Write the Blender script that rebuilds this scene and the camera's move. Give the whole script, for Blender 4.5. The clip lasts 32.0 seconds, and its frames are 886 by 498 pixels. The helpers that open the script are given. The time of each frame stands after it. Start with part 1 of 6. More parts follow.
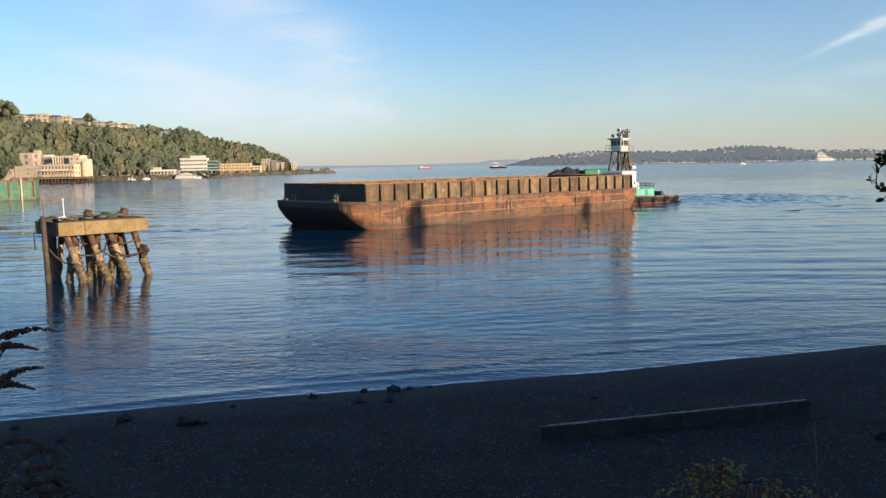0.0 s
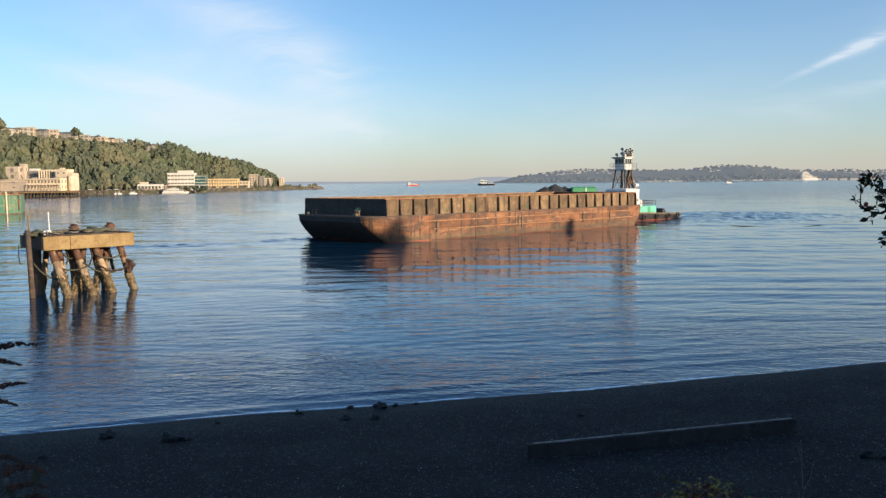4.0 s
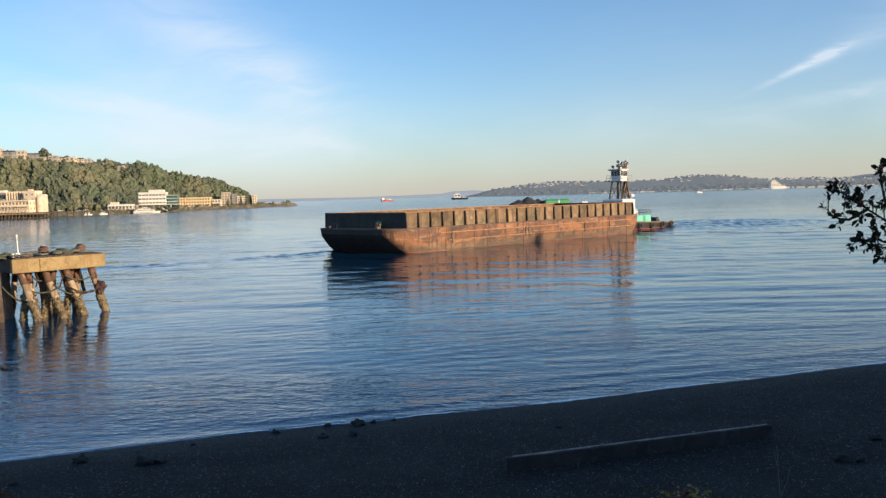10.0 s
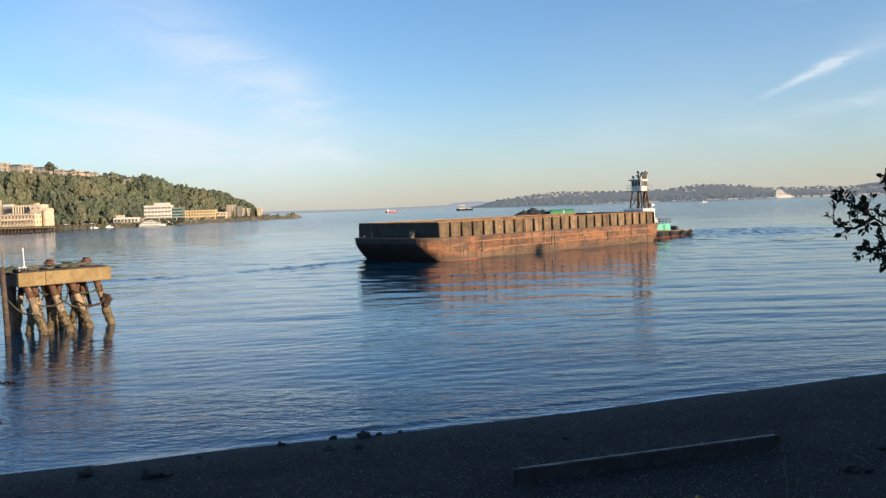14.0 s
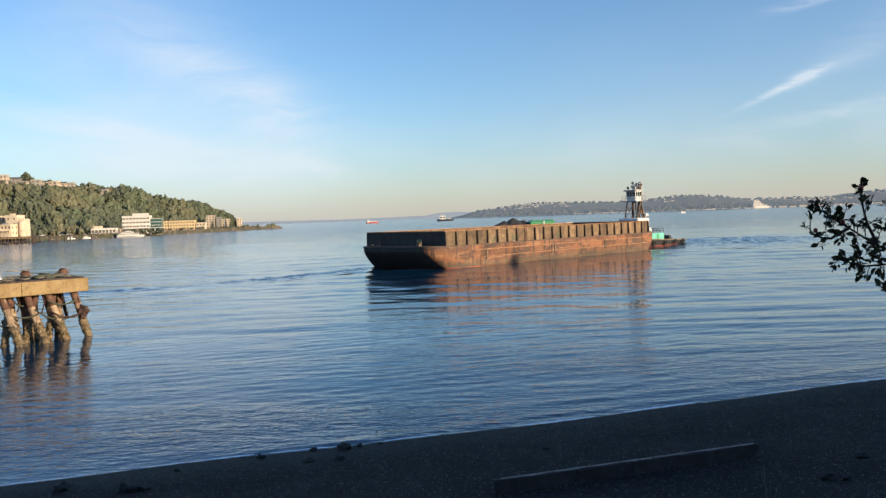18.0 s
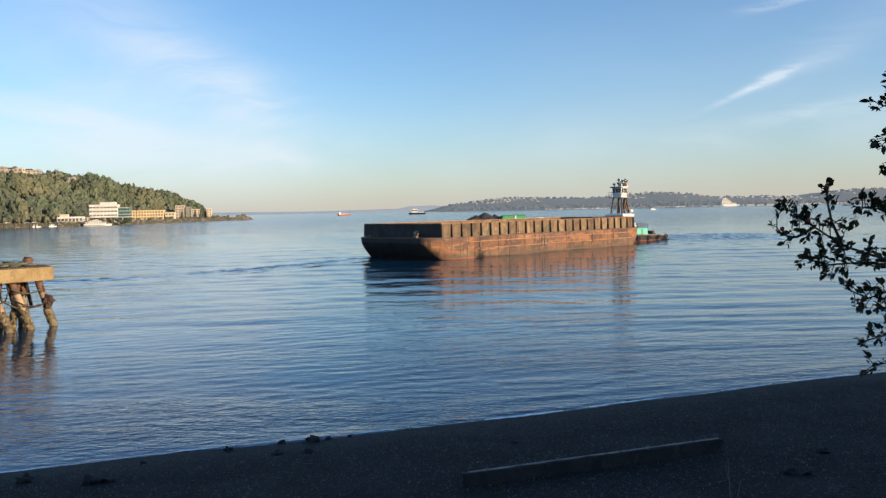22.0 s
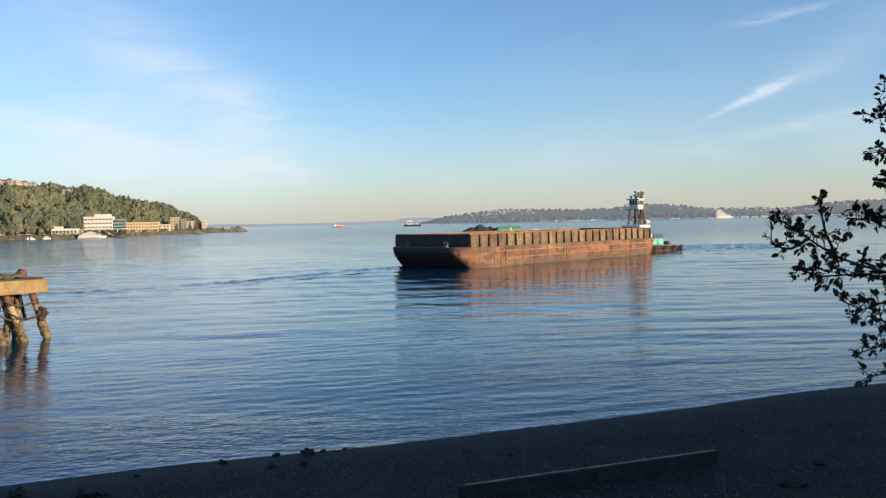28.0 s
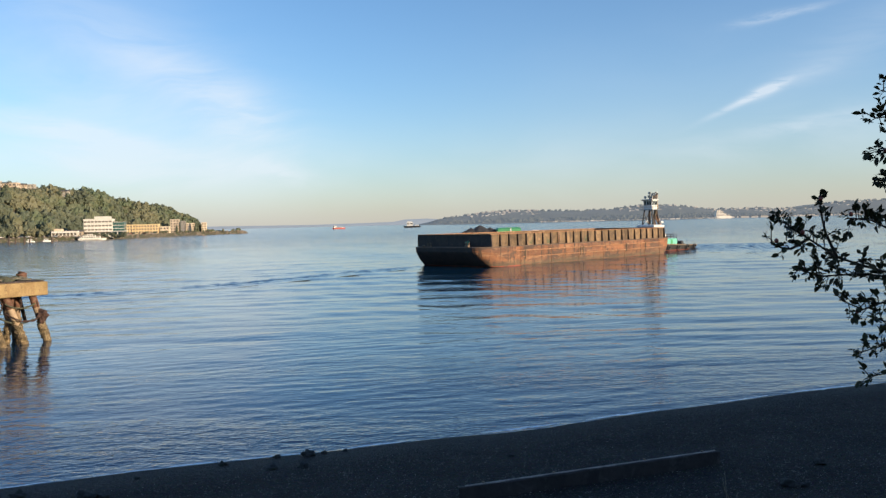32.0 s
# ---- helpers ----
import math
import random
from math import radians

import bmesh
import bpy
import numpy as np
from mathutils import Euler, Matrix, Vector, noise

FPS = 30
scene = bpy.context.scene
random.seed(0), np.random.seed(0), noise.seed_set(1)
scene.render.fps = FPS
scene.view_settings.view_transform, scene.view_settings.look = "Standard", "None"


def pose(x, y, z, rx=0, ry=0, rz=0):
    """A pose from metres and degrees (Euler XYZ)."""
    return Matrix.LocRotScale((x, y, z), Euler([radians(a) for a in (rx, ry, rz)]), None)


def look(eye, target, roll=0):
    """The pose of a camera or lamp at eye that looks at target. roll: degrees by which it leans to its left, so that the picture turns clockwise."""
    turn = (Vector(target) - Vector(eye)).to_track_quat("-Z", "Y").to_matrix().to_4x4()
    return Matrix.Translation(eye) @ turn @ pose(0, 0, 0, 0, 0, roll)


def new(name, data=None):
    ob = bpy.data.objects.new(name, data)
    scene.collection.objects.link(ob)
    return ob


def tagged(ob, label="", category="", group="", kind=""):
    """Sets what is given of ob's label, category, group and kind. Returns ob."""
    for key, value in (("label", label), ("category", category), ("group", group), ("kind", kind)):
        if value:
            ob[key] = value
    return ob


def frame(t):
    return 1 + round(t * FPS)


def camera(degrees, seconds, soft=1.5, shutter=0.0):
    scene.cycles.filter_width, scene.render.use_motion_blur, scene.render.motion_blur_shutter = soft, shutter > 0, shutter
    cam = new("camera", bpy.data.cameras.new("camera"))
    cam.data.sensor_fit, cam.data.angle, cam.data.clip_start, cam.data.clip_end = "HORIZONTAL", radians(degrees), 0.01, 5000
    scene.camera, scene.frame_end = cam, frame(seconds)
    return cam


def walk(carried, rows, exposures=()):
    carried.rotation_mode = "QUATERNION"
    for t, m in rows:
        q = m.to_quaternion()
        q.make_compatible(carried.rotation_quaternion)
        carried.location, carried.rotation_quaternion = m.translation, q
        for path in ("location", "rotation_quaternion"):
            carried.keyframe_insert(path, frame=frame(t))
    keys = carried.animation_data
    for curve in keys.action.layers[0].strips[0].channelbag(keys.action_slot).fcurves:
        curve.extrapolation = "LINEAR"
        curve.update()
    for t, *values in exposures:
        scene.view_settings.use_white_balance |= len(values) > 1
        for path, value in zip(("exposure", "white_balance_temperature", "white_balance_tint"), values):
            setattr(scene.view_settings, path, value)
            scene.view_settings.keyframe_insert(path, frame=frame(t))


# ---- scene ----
EYE = (0.0, 0.0, 7.0)


def aim(yaw, pitch, roll):
    """The hand-held camera at EYE, by degrees: yaw to the right, pitch up."""
    a, b = radians(yaw), radians(pitch)
    way = Vector((math.sin(a) * math.cos(b), math.cos(a) * math.cos(b), math.sin(b)))
    return look(EYE, Vector(EYE) + way * 10, roll)


cam = camera(56.59, 32.0, soft=1.4)
walk(cam, [
    (0, aim(0.00, -5.81, -1.02)), (0.5, aim(-0.03, -5.79, -1.00)), (1, aim(-0.15, -5.59, -1.06)),
    (1.5, aim(-0.16, -5.52, -1.00)), (2, aim(0.15, -5.58, -0.80)), (2.5, aim(0.67, -5.26, -0.59)),
    (3, aim(0.74, -4.92, -0.58)), (3.5, aim(0.74, -4.72, -0.57)), (5.5, aim(1.59, -4.59, -0.77)),
    (6, aim(1.44, -4.33, -0.84)), (6.5, aim(1.40, -4.26, -0.85)), (7, aim(1.59, -4.39, -0.79)),
    (7.5, aim(1.66, -4.43, -0.74)), (8, aim(1.65, -4.06, -0.67)), (8.5, aim(1.99, -3.79, -0.71)),
    (9, aim(2.23, -3.85, -0.99)), (9.5, aim(2.55, -3.92, -1.33)), (10, aim(2.65, -3.69, -1.61)),
    (10.5, aim(2.47, -3.56, -1.73)), (11, aim(2.81, -3.42, -1.78)), (11.5, aim(3.10, -3.40, -1.73)),
    (12, aim(3.07, -3.41, -1.81)), (12.5, aim(2.76, -3.38, -1.87)), (13, aim(2.56, -3.14, -1.90)),
    (13.5, aim(2.34, -2.99, -1.94)), (14, aim(2.33, -2.90, -1.96)), (14.5, aim(2.57, -2.79, -1.94)),
    (16.5, aim(3.20, -2.57, -1.94)), (17, aim(3.41, -2.55, -1.95)), (17.5, aim(3.65, -2.41, -1.93)),
    (18, aim(3.70, -2.22, -1.98)), (18.5, aim(3.74, -2.13, -2.01)), (19, aim(4.04, -2.27, -1.96)),
    (19.5, aim(3.94, -3.02, -1.77)), (20, aim(4.17, -3.32, -1.44)), (20.5, aim(4.96, -3.13, -1.25)),
    (21, aim(5.83, -3.03, -1.14)), (21.5, aim(5.95, -2.89, -1.11)), (22, aim(5.67, -2.72, -1.14)),
    (22.5, aim(5.27, -2.42, -1.18)), (23, aim(5.11, -2.24, -1.19)), (23.5, aim(5.35, -2.15, -1.11)),
    (24, aim(5.50, -2.05, -1.07)), (24.5, aim(5.48, -1.92, -1.10)), (25, aim(5.55, -1.80, -1.10)),
    (25.5, aim(5.59, -1.77, -1.13)), (27.5, aim(6.04, -1.87, -1.10)), (28, aim(6.02, -1.90, -1.16)),
    (28.5, aim(6.09, -1.90, -1.15)), (29, aim(5.93, -1.82, -1.17)), (29.5, aim(5.62, -1.71, -1.18)),
    (30, aim(5.54, -1.69, -1.25)), (30.5, aim(5.70, -1.75, -1.25)), (31, aim(5.82, -1.76, -1.19)),
    (31.5, aim(5.83, -1.81, -1.24)), (32, aim(6.02, -1.82, -1.35)),
], exposures=[(0, 0.37), (3, 0.41), (12, 0.42), (17, 0.40), (18.2, 0.38), (19.1, 0.29), (20.4, 0.34), (22, 0.42), (32, 0.42)])

# ---- world, sun, exposure ----
SUN_AZ, SUN_EL = 124.0, 13.0      # degrees: clockwise from +y, above the horizon
scene.view_settings.exposure = 0.42

world = bpy.data.worlds.new("world")
scene.world = world
world.use_nodes = True


class Net:
    """Short hand for node trees."""

    def __init__(self, tree):
        self.t = tree
        self.n = tree.nodes
        self.n.clear()

    def add(self, kind, ins=None, **props):
        nd = self.n.new(kind)
        if "operation" in props:
            nd.operation = props["operation"]
        if "use_clamp" in props:
            nd.use_clamp = props["use_clamp"]
        if "data_type" in props:
            nd.data_type = props["data_type"]
        if "blend_type" in props:
            nd.blend_type = props["blend_type"]
        if "interpolation_type" in props:
            nd.interpolation_type = props["interpolation_type"]
        for k, v in (ins or {}).items():
            if isinstance(v, bpy.types.NodeSocket):
                self.t.links.new(v, nd.inputs[k])
            else:
                nd.inputs[k].default_value = v
        return nd

    def math(self, op, a, b=0.0, c=0.0, clamp=False):
        return self.add("ShaderNodeMath", {0: a, 1: b, 2: c}, operation=op, use_clamp=clamp).outputs[0]

    def mix(self, fac, a, b, blend="MIX"):
        nd = self.add("ShaderNodeMix", {}, data_type="RGBA", blend_type=blend)
        for k, v in ((0, fac), (6, a), (7, b)):
            if isinstance(v, bpy.types.NodeSocket):
                self.t.links.new(v, nd.inputs[k])
            else:
                nd.inputs[k].default_value = v if k == 0 else (*v, 1.0)[:4]
        return nd.outputs[2]

    def noise(self, vec, scale, detail=4.0, rough=0.55, distort=0.0):
        return self.add("ShaderNodeTexNoise", {"Vector": vec, "Scale": scale, "Detail": detail, "Roughness": rough, "Distortion": distort}).outputs[0]

    def step(self, x, lo, hi, a=0.0, b=1.0):
        return self.add("ShaderNodeMapRange", {0: x, 1: lo, 2: hi, 3: a, 4: b}, interpolation_type="SMOOTHSTEP").outputs[0]

    def mapping(self, vec, scale=(1, 1, 1), rot=(0, 0, 0), loc=(0, 0, 0)):
        return self.add("ShaderNodeMapping", {0: vec, 1: loc, 2: rot, 3: scale}).outputs[0]


def build_sky():
    k = Net(world.node_tree)
    sky = k.add("ShaderNodeTexSky")
    sky.sky_type, sky.sun_disc = "NISHITA", False
    sky.sun_elevation, sky.sun_rotation = radians(SUN_EL), radians(SUN_AZ)
    sky.altitude, sky.air_density, sky.dust_density, sky.ozone_density = 0.0, 1.0, 0.5, 4.3
    way = k.add("ShaderNodeTexCoord").outputs["Generated"]
    sep = k.add("ShaderNodeSeparateXYZ", {0: way})
    az = k.math("MULTIPLY", k.math("ARCTAN2", sep.outputs[0], sep.outputs[1]), 180 / math.pi)
    el = k.math("MULTIPLY", k.math("ARCSINE", sep.outputs[2]), 180 / math.pi)
    flat = k.add("ShaderNodeCombineXYZ", {0: az, 1: el, 2: 0.0}).outputs[0]
    # cirrus: streaks that fan out, in degrees of bearing and height
    warp = k.noise(k.mapping(flat, (0.05, 0.08, 1)), 1.0, 3.0)
    bent = k.add("ShaderNodeCombineXYZ", {0: az, 1: k.math("ADD", el, k.math("MULTIPLY", warp, 7.0)), 2: 0.0}).outputs[0]
    streak = k.noise(k.mapping(bent, (0.075, 0.30, 1), (0, 0, radians(-24))), 1.0, 6.0, 0.62, 0.4)
    veil = k.noise(k.mapping(bent, (0.045, 0.10, 1), (0, 0, radians(35))), 1.3, 4.0, 0.5, 0.3)

    def lump(caz, cel, waz, wel, turn=0.0):
        c, s = math.cos(radians(turn)), math.sin(radians(turn))
        a, e = k.math("SUBTRACT", az, caz), k.math("SUBTRACT", el, cel)
        p = k.math("ADD", k.math("MULTIPLY", a, c / waz), k.math("MULTIPLY", e, s / waz))
        q = k.math("ADD", k.math("MULTIPLY", a, -s / wel), k.math("MULTIPLY", e, c / wel))
        r = k.math("ADD", k.math("MULTIPLY", p, p), k.math("MULTIPLY", q, q))
        return k.math("EXPONENT", k.math("MULTIPLY", r, -1.0))

    def weigh(*terms):
        total = 0.0
        for amount, shape, grain in terms:
            total = k.math("ADD", total, k.math("MULTIPLY", k.math("MULTIPLY", shape, grain), amount))
        return total

    fray = k.noise(k.mapping(flat, (0.35, 1.6, 1), (0, 0, radians(-20))), 1.0, 5.0, 0.6, 0.5)
    comb = k.noise(k.mapping(bent, (0.10, 0.75, 1), (0, 0, radians(24))), 1.0, 5.0, 0.6, 0.5)
    soft = k.step(k.math("ADD", k.math("MULTIPLY", streak, 0.5), k.math("MULTIPLY", veil, 0.5)), 0.36, 0.64, 0.25, 1.0)
    ribbed = k.step(comb, 0.30, 0.68, 0.2, 1.0)
    torn = k.step(fray, 0.22, 0.62)
    # the fan: a broad veil, its bright outer ridge and ragged lower end, and a lower streak
    fan = weigh((0.70, lump(-14.5, 8.4, 9.5, 5.2, -25), soft), (0.44, lump(-11.5, 10.2, 8.5, 1.7, -25), ribbed),
                (0.52, lump(-7.6, 7.4, 3.0, 1.9, -28), ribbed), (0.40, lump(-17.0, 6.3, 4.4, 0.55, -14), torn),
                (0.45, lump(-5.0, 3.7, 2.4, 0.7, -14), torn), (0.40, lump(-10.5, 4.0, 9.0, 1.3, 0), soft),
                (0.62, lump(-18.5, 6.1, 7.0, 0.85, -13), ribbed), (0.5, lump(-20.0, 4.4, 7.0, 1.2, -8), soft))
    wisp = weigh((0.80, lump(26.3, 7.45, 2.3, 0.20, 23), k.step(fray, 0.15, 0.55)), (0.90, lump(27.6, 8.0, 1.2, 0.34, 21), k.step(fray, 0.15, 0.55)),
                 (0.22, lump(29.6, 8.7, 2.4, 0.5, 16), torn), (0.55, lump(28.4, 12.55, 2.6, 0.30, 7), k.step(fray, 0.3, 0.7)))
    low = weigh((0.34, lump(29.5, 5.7, 4.5, 0.5, 7), torn), (0.34, lump(30, 5.0, 9.0, 1.6, 4), k.step(streak, 0.35, 0.75)),
                (0.22, lump(33, 10.5, 5.0, 1.6, 25), ribbed), (0.45, lump(26, 7.0, 18.0, 7.0), k.step(veil, 0.2, 0.8, 0.2, 0.5)))
    haze = k.math("MULTIPLY", k.math("MULTIPLY", lump(0, 3.6, 60.0, 2.6), k.step(veil, 0.25, 0.75)), 0.32)
    cover = k.math("ADD", k.math("ADD", fan, wisp), k.math("ADD", low, haze), clamp=True)
    # warm haze that lies along the horizon
    mist = k.math("EXPONENT", k.math("MULTIPLY", k.math("ABSOLUTE", el), -0.36))
    base = k.mix(k.math("MULTIPLY", mist, 0.8), sky.outputs[0], HAZE)
    cloud = k.mix(0.35, (4.25, 4.55, 4.9), base)
    col = k.mix(cover, base, cloud)
    bg = k.add("ShaderNodeBackground", {0: col, 1: SKY_STRENGTH})
    k.add("ShaderNodeOutputWorld", {0: bg.outputs[0]})


SKY_STRENGTH = 0.15
HAZE = (3.12, 2.88, 2.55)
build_sky()
sun = new("sun", bpy.data.lights.new("sun", "SUN"))
sun.data.energy, sun.data.angle, sun.data.color = 5.0, radians(0.6), (1.0, 0.79, 0.54)
_a, _e = radians(SUN_AZ), radians(SUN_EL)
SUN_WAY = Vector((math.sin(_a) * math.cos(_e), math.cos(_a) * math.cos(_e), math.sin(_e)))
sun.matrix_basis = look(SUN_WAY * 400, (0, 0, 0))


# ---- materials ----
def material(name):
    m = bpy.data.materials.new(name)
    m.use_nodes = True
    k = Net(m.node_tree)
    out = k.add("ShaderNodeOutputMaterial")
    bsdf = k.add("ShaderNodeBsdfPrincipled")
    k.t.links.new(bsdf.outputs[0], out.inputs[0])
    return m, k, bsdf


def link(k, a, bsdf, slot):
    k.t.links.new(a, bsdf.inputs[slot])


def surface(name, c1, c2, rough=0.6, metal=0.0, big=0.5, fine=8.0, bump=0.01, stain=None, streak=None, vary=0.12, emit=0.0):
    """A surface with blotches (big), grain (fine), an optional stain colour and upright streaks."""
    m, k, bsdf = material(name)
    vec = k.add("ShaderNodeTexCoord").outputs["Object"]
    rnd = k.add("ShaderNodeObjectInfo").outputs["Random"]
    shift = k.add("ShaderNodeVectorMath", {0: vec, 1: k.add("ShaderNodeCombineXYZ", {0: k.math("MULTIPLY", rnd, 37.0), 1: k.math("MULTIPLY", rnd, 11.0), 2: 0.0}).outputs[0]}, operation="ADD").outputs[0]
    n1 = k.noise(shift, big, 5.0, 0.6, 0.3)
    n2 = k.noise(shift, fine, 4.0, 0.6)
    col = k.mix(k.step(n1, 0.35, 0.65), c1, c2)
    if stain:
        n3 = k.noise(shift, big * 2.7, 6.0, 0.68, 0.8)
        col = k.mix(k.step(n3, 0.52, 0.66), col, stain)
    if streak:
        n4 = k.noise(k.mapping(shift, (2.2, 2.2, 0.16)), 1.0, 5.0, 0.65)
        col = k.mix(k.step(n4, 0.5, 0.68), col, streak)
    grain = k.math("ADD", k.math("MULTIPLY", n2, 0.7), 0.65)
    tone = k.math("MULTIPLY", grain, k.math("ADD", k.math("MULTIPLY", rnd, 2 * vary), 1 - vary))
    col = k.mix(1.0, col, k.add("ShaderNodeCombineColor", {0: tone, 1: tone, 2: tone}).outputs[0], "MULTIPLY")
    link(k, col, bsdf, "Base Color")
    link(k, k.math("ADD", k.math("MULTIPLY", n1, 0.25), rough - 0.12, clamp=True), bsdf, "Roughness")
    bsdf.inputs["Metallic"].default_value = metal
    if bump:
        h = k.math("ADD", k.math("MULTIPLY", n2, bump), k.math("MULTIPLY", n1, bump * 2))
        link(k, k.add("ShaderNodeBump", {"Height": h, "Distance": 1.0, "Strength": 1.0}).outputs[0], bsdf, "Normal")
    if emit:
        link(k, col, bsdf, "Emission Color")
        bsdf.inputs["Emission Strength"].default_value = emit
    return m


def foliage(name, c1, c2, c3, big=0.06, rough=0.6):
    """Leaves: colour drifts over metres and from leaf to leaf."""
    m, k, bsdf = material(name)
    geo = k.add("ShaderNodeNewGeometry")
    n1 = k.noise(geo.outputs["Position"], big, 4.0, 0.6)
    isle = geo.outputs["Random Per Island"]
    rnd = k.add("ShaderNodeObjectInfo").outputs["Random"]
    col = k.mix(k.step(n1, 0.38, 0.62), c1, c2)
    col = k.mix(k.math("MULTIPLY", k.step(k.math("FRACT", k.math("ADD", isle, rnd)), 0.35, 1.0), 0.35), col, c3)
    link(k, col, bsdf, "Base Color")
    bsdf.inputs["Roughness"].default_value = rough
    bsdf.inputs["Specular IOR Level"].default_value = 0.25
    return m


def water_material():
    m, k, bsdf = material("sea_water")
    vec = k.add("ShaderNodeTexCoord").outputs["Object"]
    v1 = k.mapping(vec, (0.42, 1.0, 1.0), (0, 0, radians(-9)))
    v2 = k.mapping(vec, (0.55, 1.0, 1.0), (0, 0, radians(12)))
    swell = k.noise(v1, 0.10, 2.0, 0.5, 0.6)
    crest = k.noise(k.mapping(vec, (0.20, 1.0, 1.0), (0, 0, radians(-4))), 0.42, 3.0, 0.55, 0.8)
    chop = k.noise(v2, 0.75, 3.0, 0.55, 0.5)
    ripple = k.noise(k.mapping(vec, (0.5, 1.0, 1.0), (0, 0, radians(14))), 2.6, 3.0, 0.5, 0.3)
    fine = k.noise(k.mapping(vec, (0.55, 1.0, 1.0), (0, 0, radians(20))), 6.0, 2.0, 0.5, 0.4)
    calm = k.step(k.noise(k.mapping(vec, (0.5, 1.4, 1)), 0.022, 3.0, 0.5), 0.35, 0.65, 0.55, 1.25)
    cats = k.step(k.noise(k.mapping(vec, (0.35, 1.0, 1), (0, 0, radians(10))), 0.09, 3.0, 0.55), 0.36, 0.62, 0.25, 1.3)
    far = k.add("ShaderNodeSeparateXYZ", {0: vec}).outputs[1]
    # a smoother tide lane where the barge runs, wind ripples nearer the beach and far out
    lane = k.math("ADD", k.step(far, 34, 70, 1.0, 0.62), k.step(far, 150, 420, 0.0, 2.0))
    wind = k.math("ADD", k.step(far, 28, 50, 1.0, 0.20), k.step(far, 170, 420, 0.0, 1.5))
    small = k.math("MULTIPLY", k.math("MULTIPLY", wind, cats), k.math("ADD", k.math("MULTIPLY", ripple, WAVES[2]), k.math("MULTIPLY", fine, WAVES[4])))
    mid = k.math("MULTIPLY", k.math("MULTIPLY", calm, lane), k.math("MULTIPLY", chop, WAVES[1]))
    h = k.math("ADD", k.math("ADD", k.math("MULTIPLY", swell, WAVES[0]), k.math("MULTIPLY", crest, WAVES[3])), k.math("ADD", mid, small))
    link(k, k.add("ShaderNodeBump", {"Height": h, "Distance": 1.0, "Strength": 1.0}).outputs[0], bsdf, "Normal")
    bsdf.inputs["Base Color"].default_value = (0.001, 0.028, 0.064, 1)
    # ripples too small to model roughen the open water
    link(k, k.math("ADD", k.step(far, 38, 110, 0.02, 0.06), k.step(far, 160, 600, 0.0, 0.075)), bsdf, "Roughness")
    bsdf.inputs["IOR"].default_value = 1.40
    return m


WAVES = (0.06, 0.055, 0.046, 0.044, 0.022)


def gravel_material():
    m, k, bsdf = material("beach_gravel")
    vec = k.add("ShaderNodeNewGeometry").outputs["Position"]
    cell = k.add("ShaderNodeTexVoronoi", {"Vector": vec, "Scale": 19.0})
    cell2 = k.add("ShaderNodeTexVoronoi", {"Vector": vec, "Scale": 9.0})
    n1 = k.noise(vec, 0.5, 4.0)
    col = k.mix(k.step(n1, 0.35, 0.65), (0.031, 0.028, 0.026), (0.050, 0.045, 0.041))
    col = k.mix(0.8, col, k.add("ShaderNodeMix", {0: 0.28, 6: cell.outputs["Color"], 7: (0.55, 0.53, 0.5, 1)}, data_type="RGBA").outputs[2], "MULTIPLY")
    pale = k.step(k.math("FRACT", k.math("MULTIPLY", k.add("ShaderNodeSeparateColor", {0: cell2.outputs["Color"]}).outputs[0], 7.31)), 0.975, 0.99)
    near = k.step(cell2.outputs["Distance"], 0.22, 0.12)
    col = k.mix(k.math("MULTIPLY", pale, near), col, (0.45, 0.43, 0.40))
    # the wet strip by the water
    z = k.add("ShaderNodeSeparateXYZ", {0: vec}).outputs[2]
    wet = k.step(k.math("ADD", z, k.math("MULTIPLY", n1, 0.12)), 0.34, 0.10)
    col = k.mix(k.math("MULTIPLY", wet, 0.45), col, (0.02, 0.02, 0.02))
    link(k, col, bsdf, "Base Color")
    link(k, k.math("SUBTRACT", 0.92, k.math("MULTIPLY", wet, 0.22)), bsdf, "Roughness")
    bsdf.inputs["Specular IOR Level"].default_value = 0.2
    h = k.math("ADD", k.math("MULTIPLY", cell.outputs["Distance"], -0.055), k.math("MULTIPLY", k.noise(vec, 3.0, 5.0), 0.10))
    link(k, k.add("ShaderNodeBump", {"Height": h, "Distance": 1.0, "Strength": 0.9}).outputs[0], bsdf, "Normal")
    return m


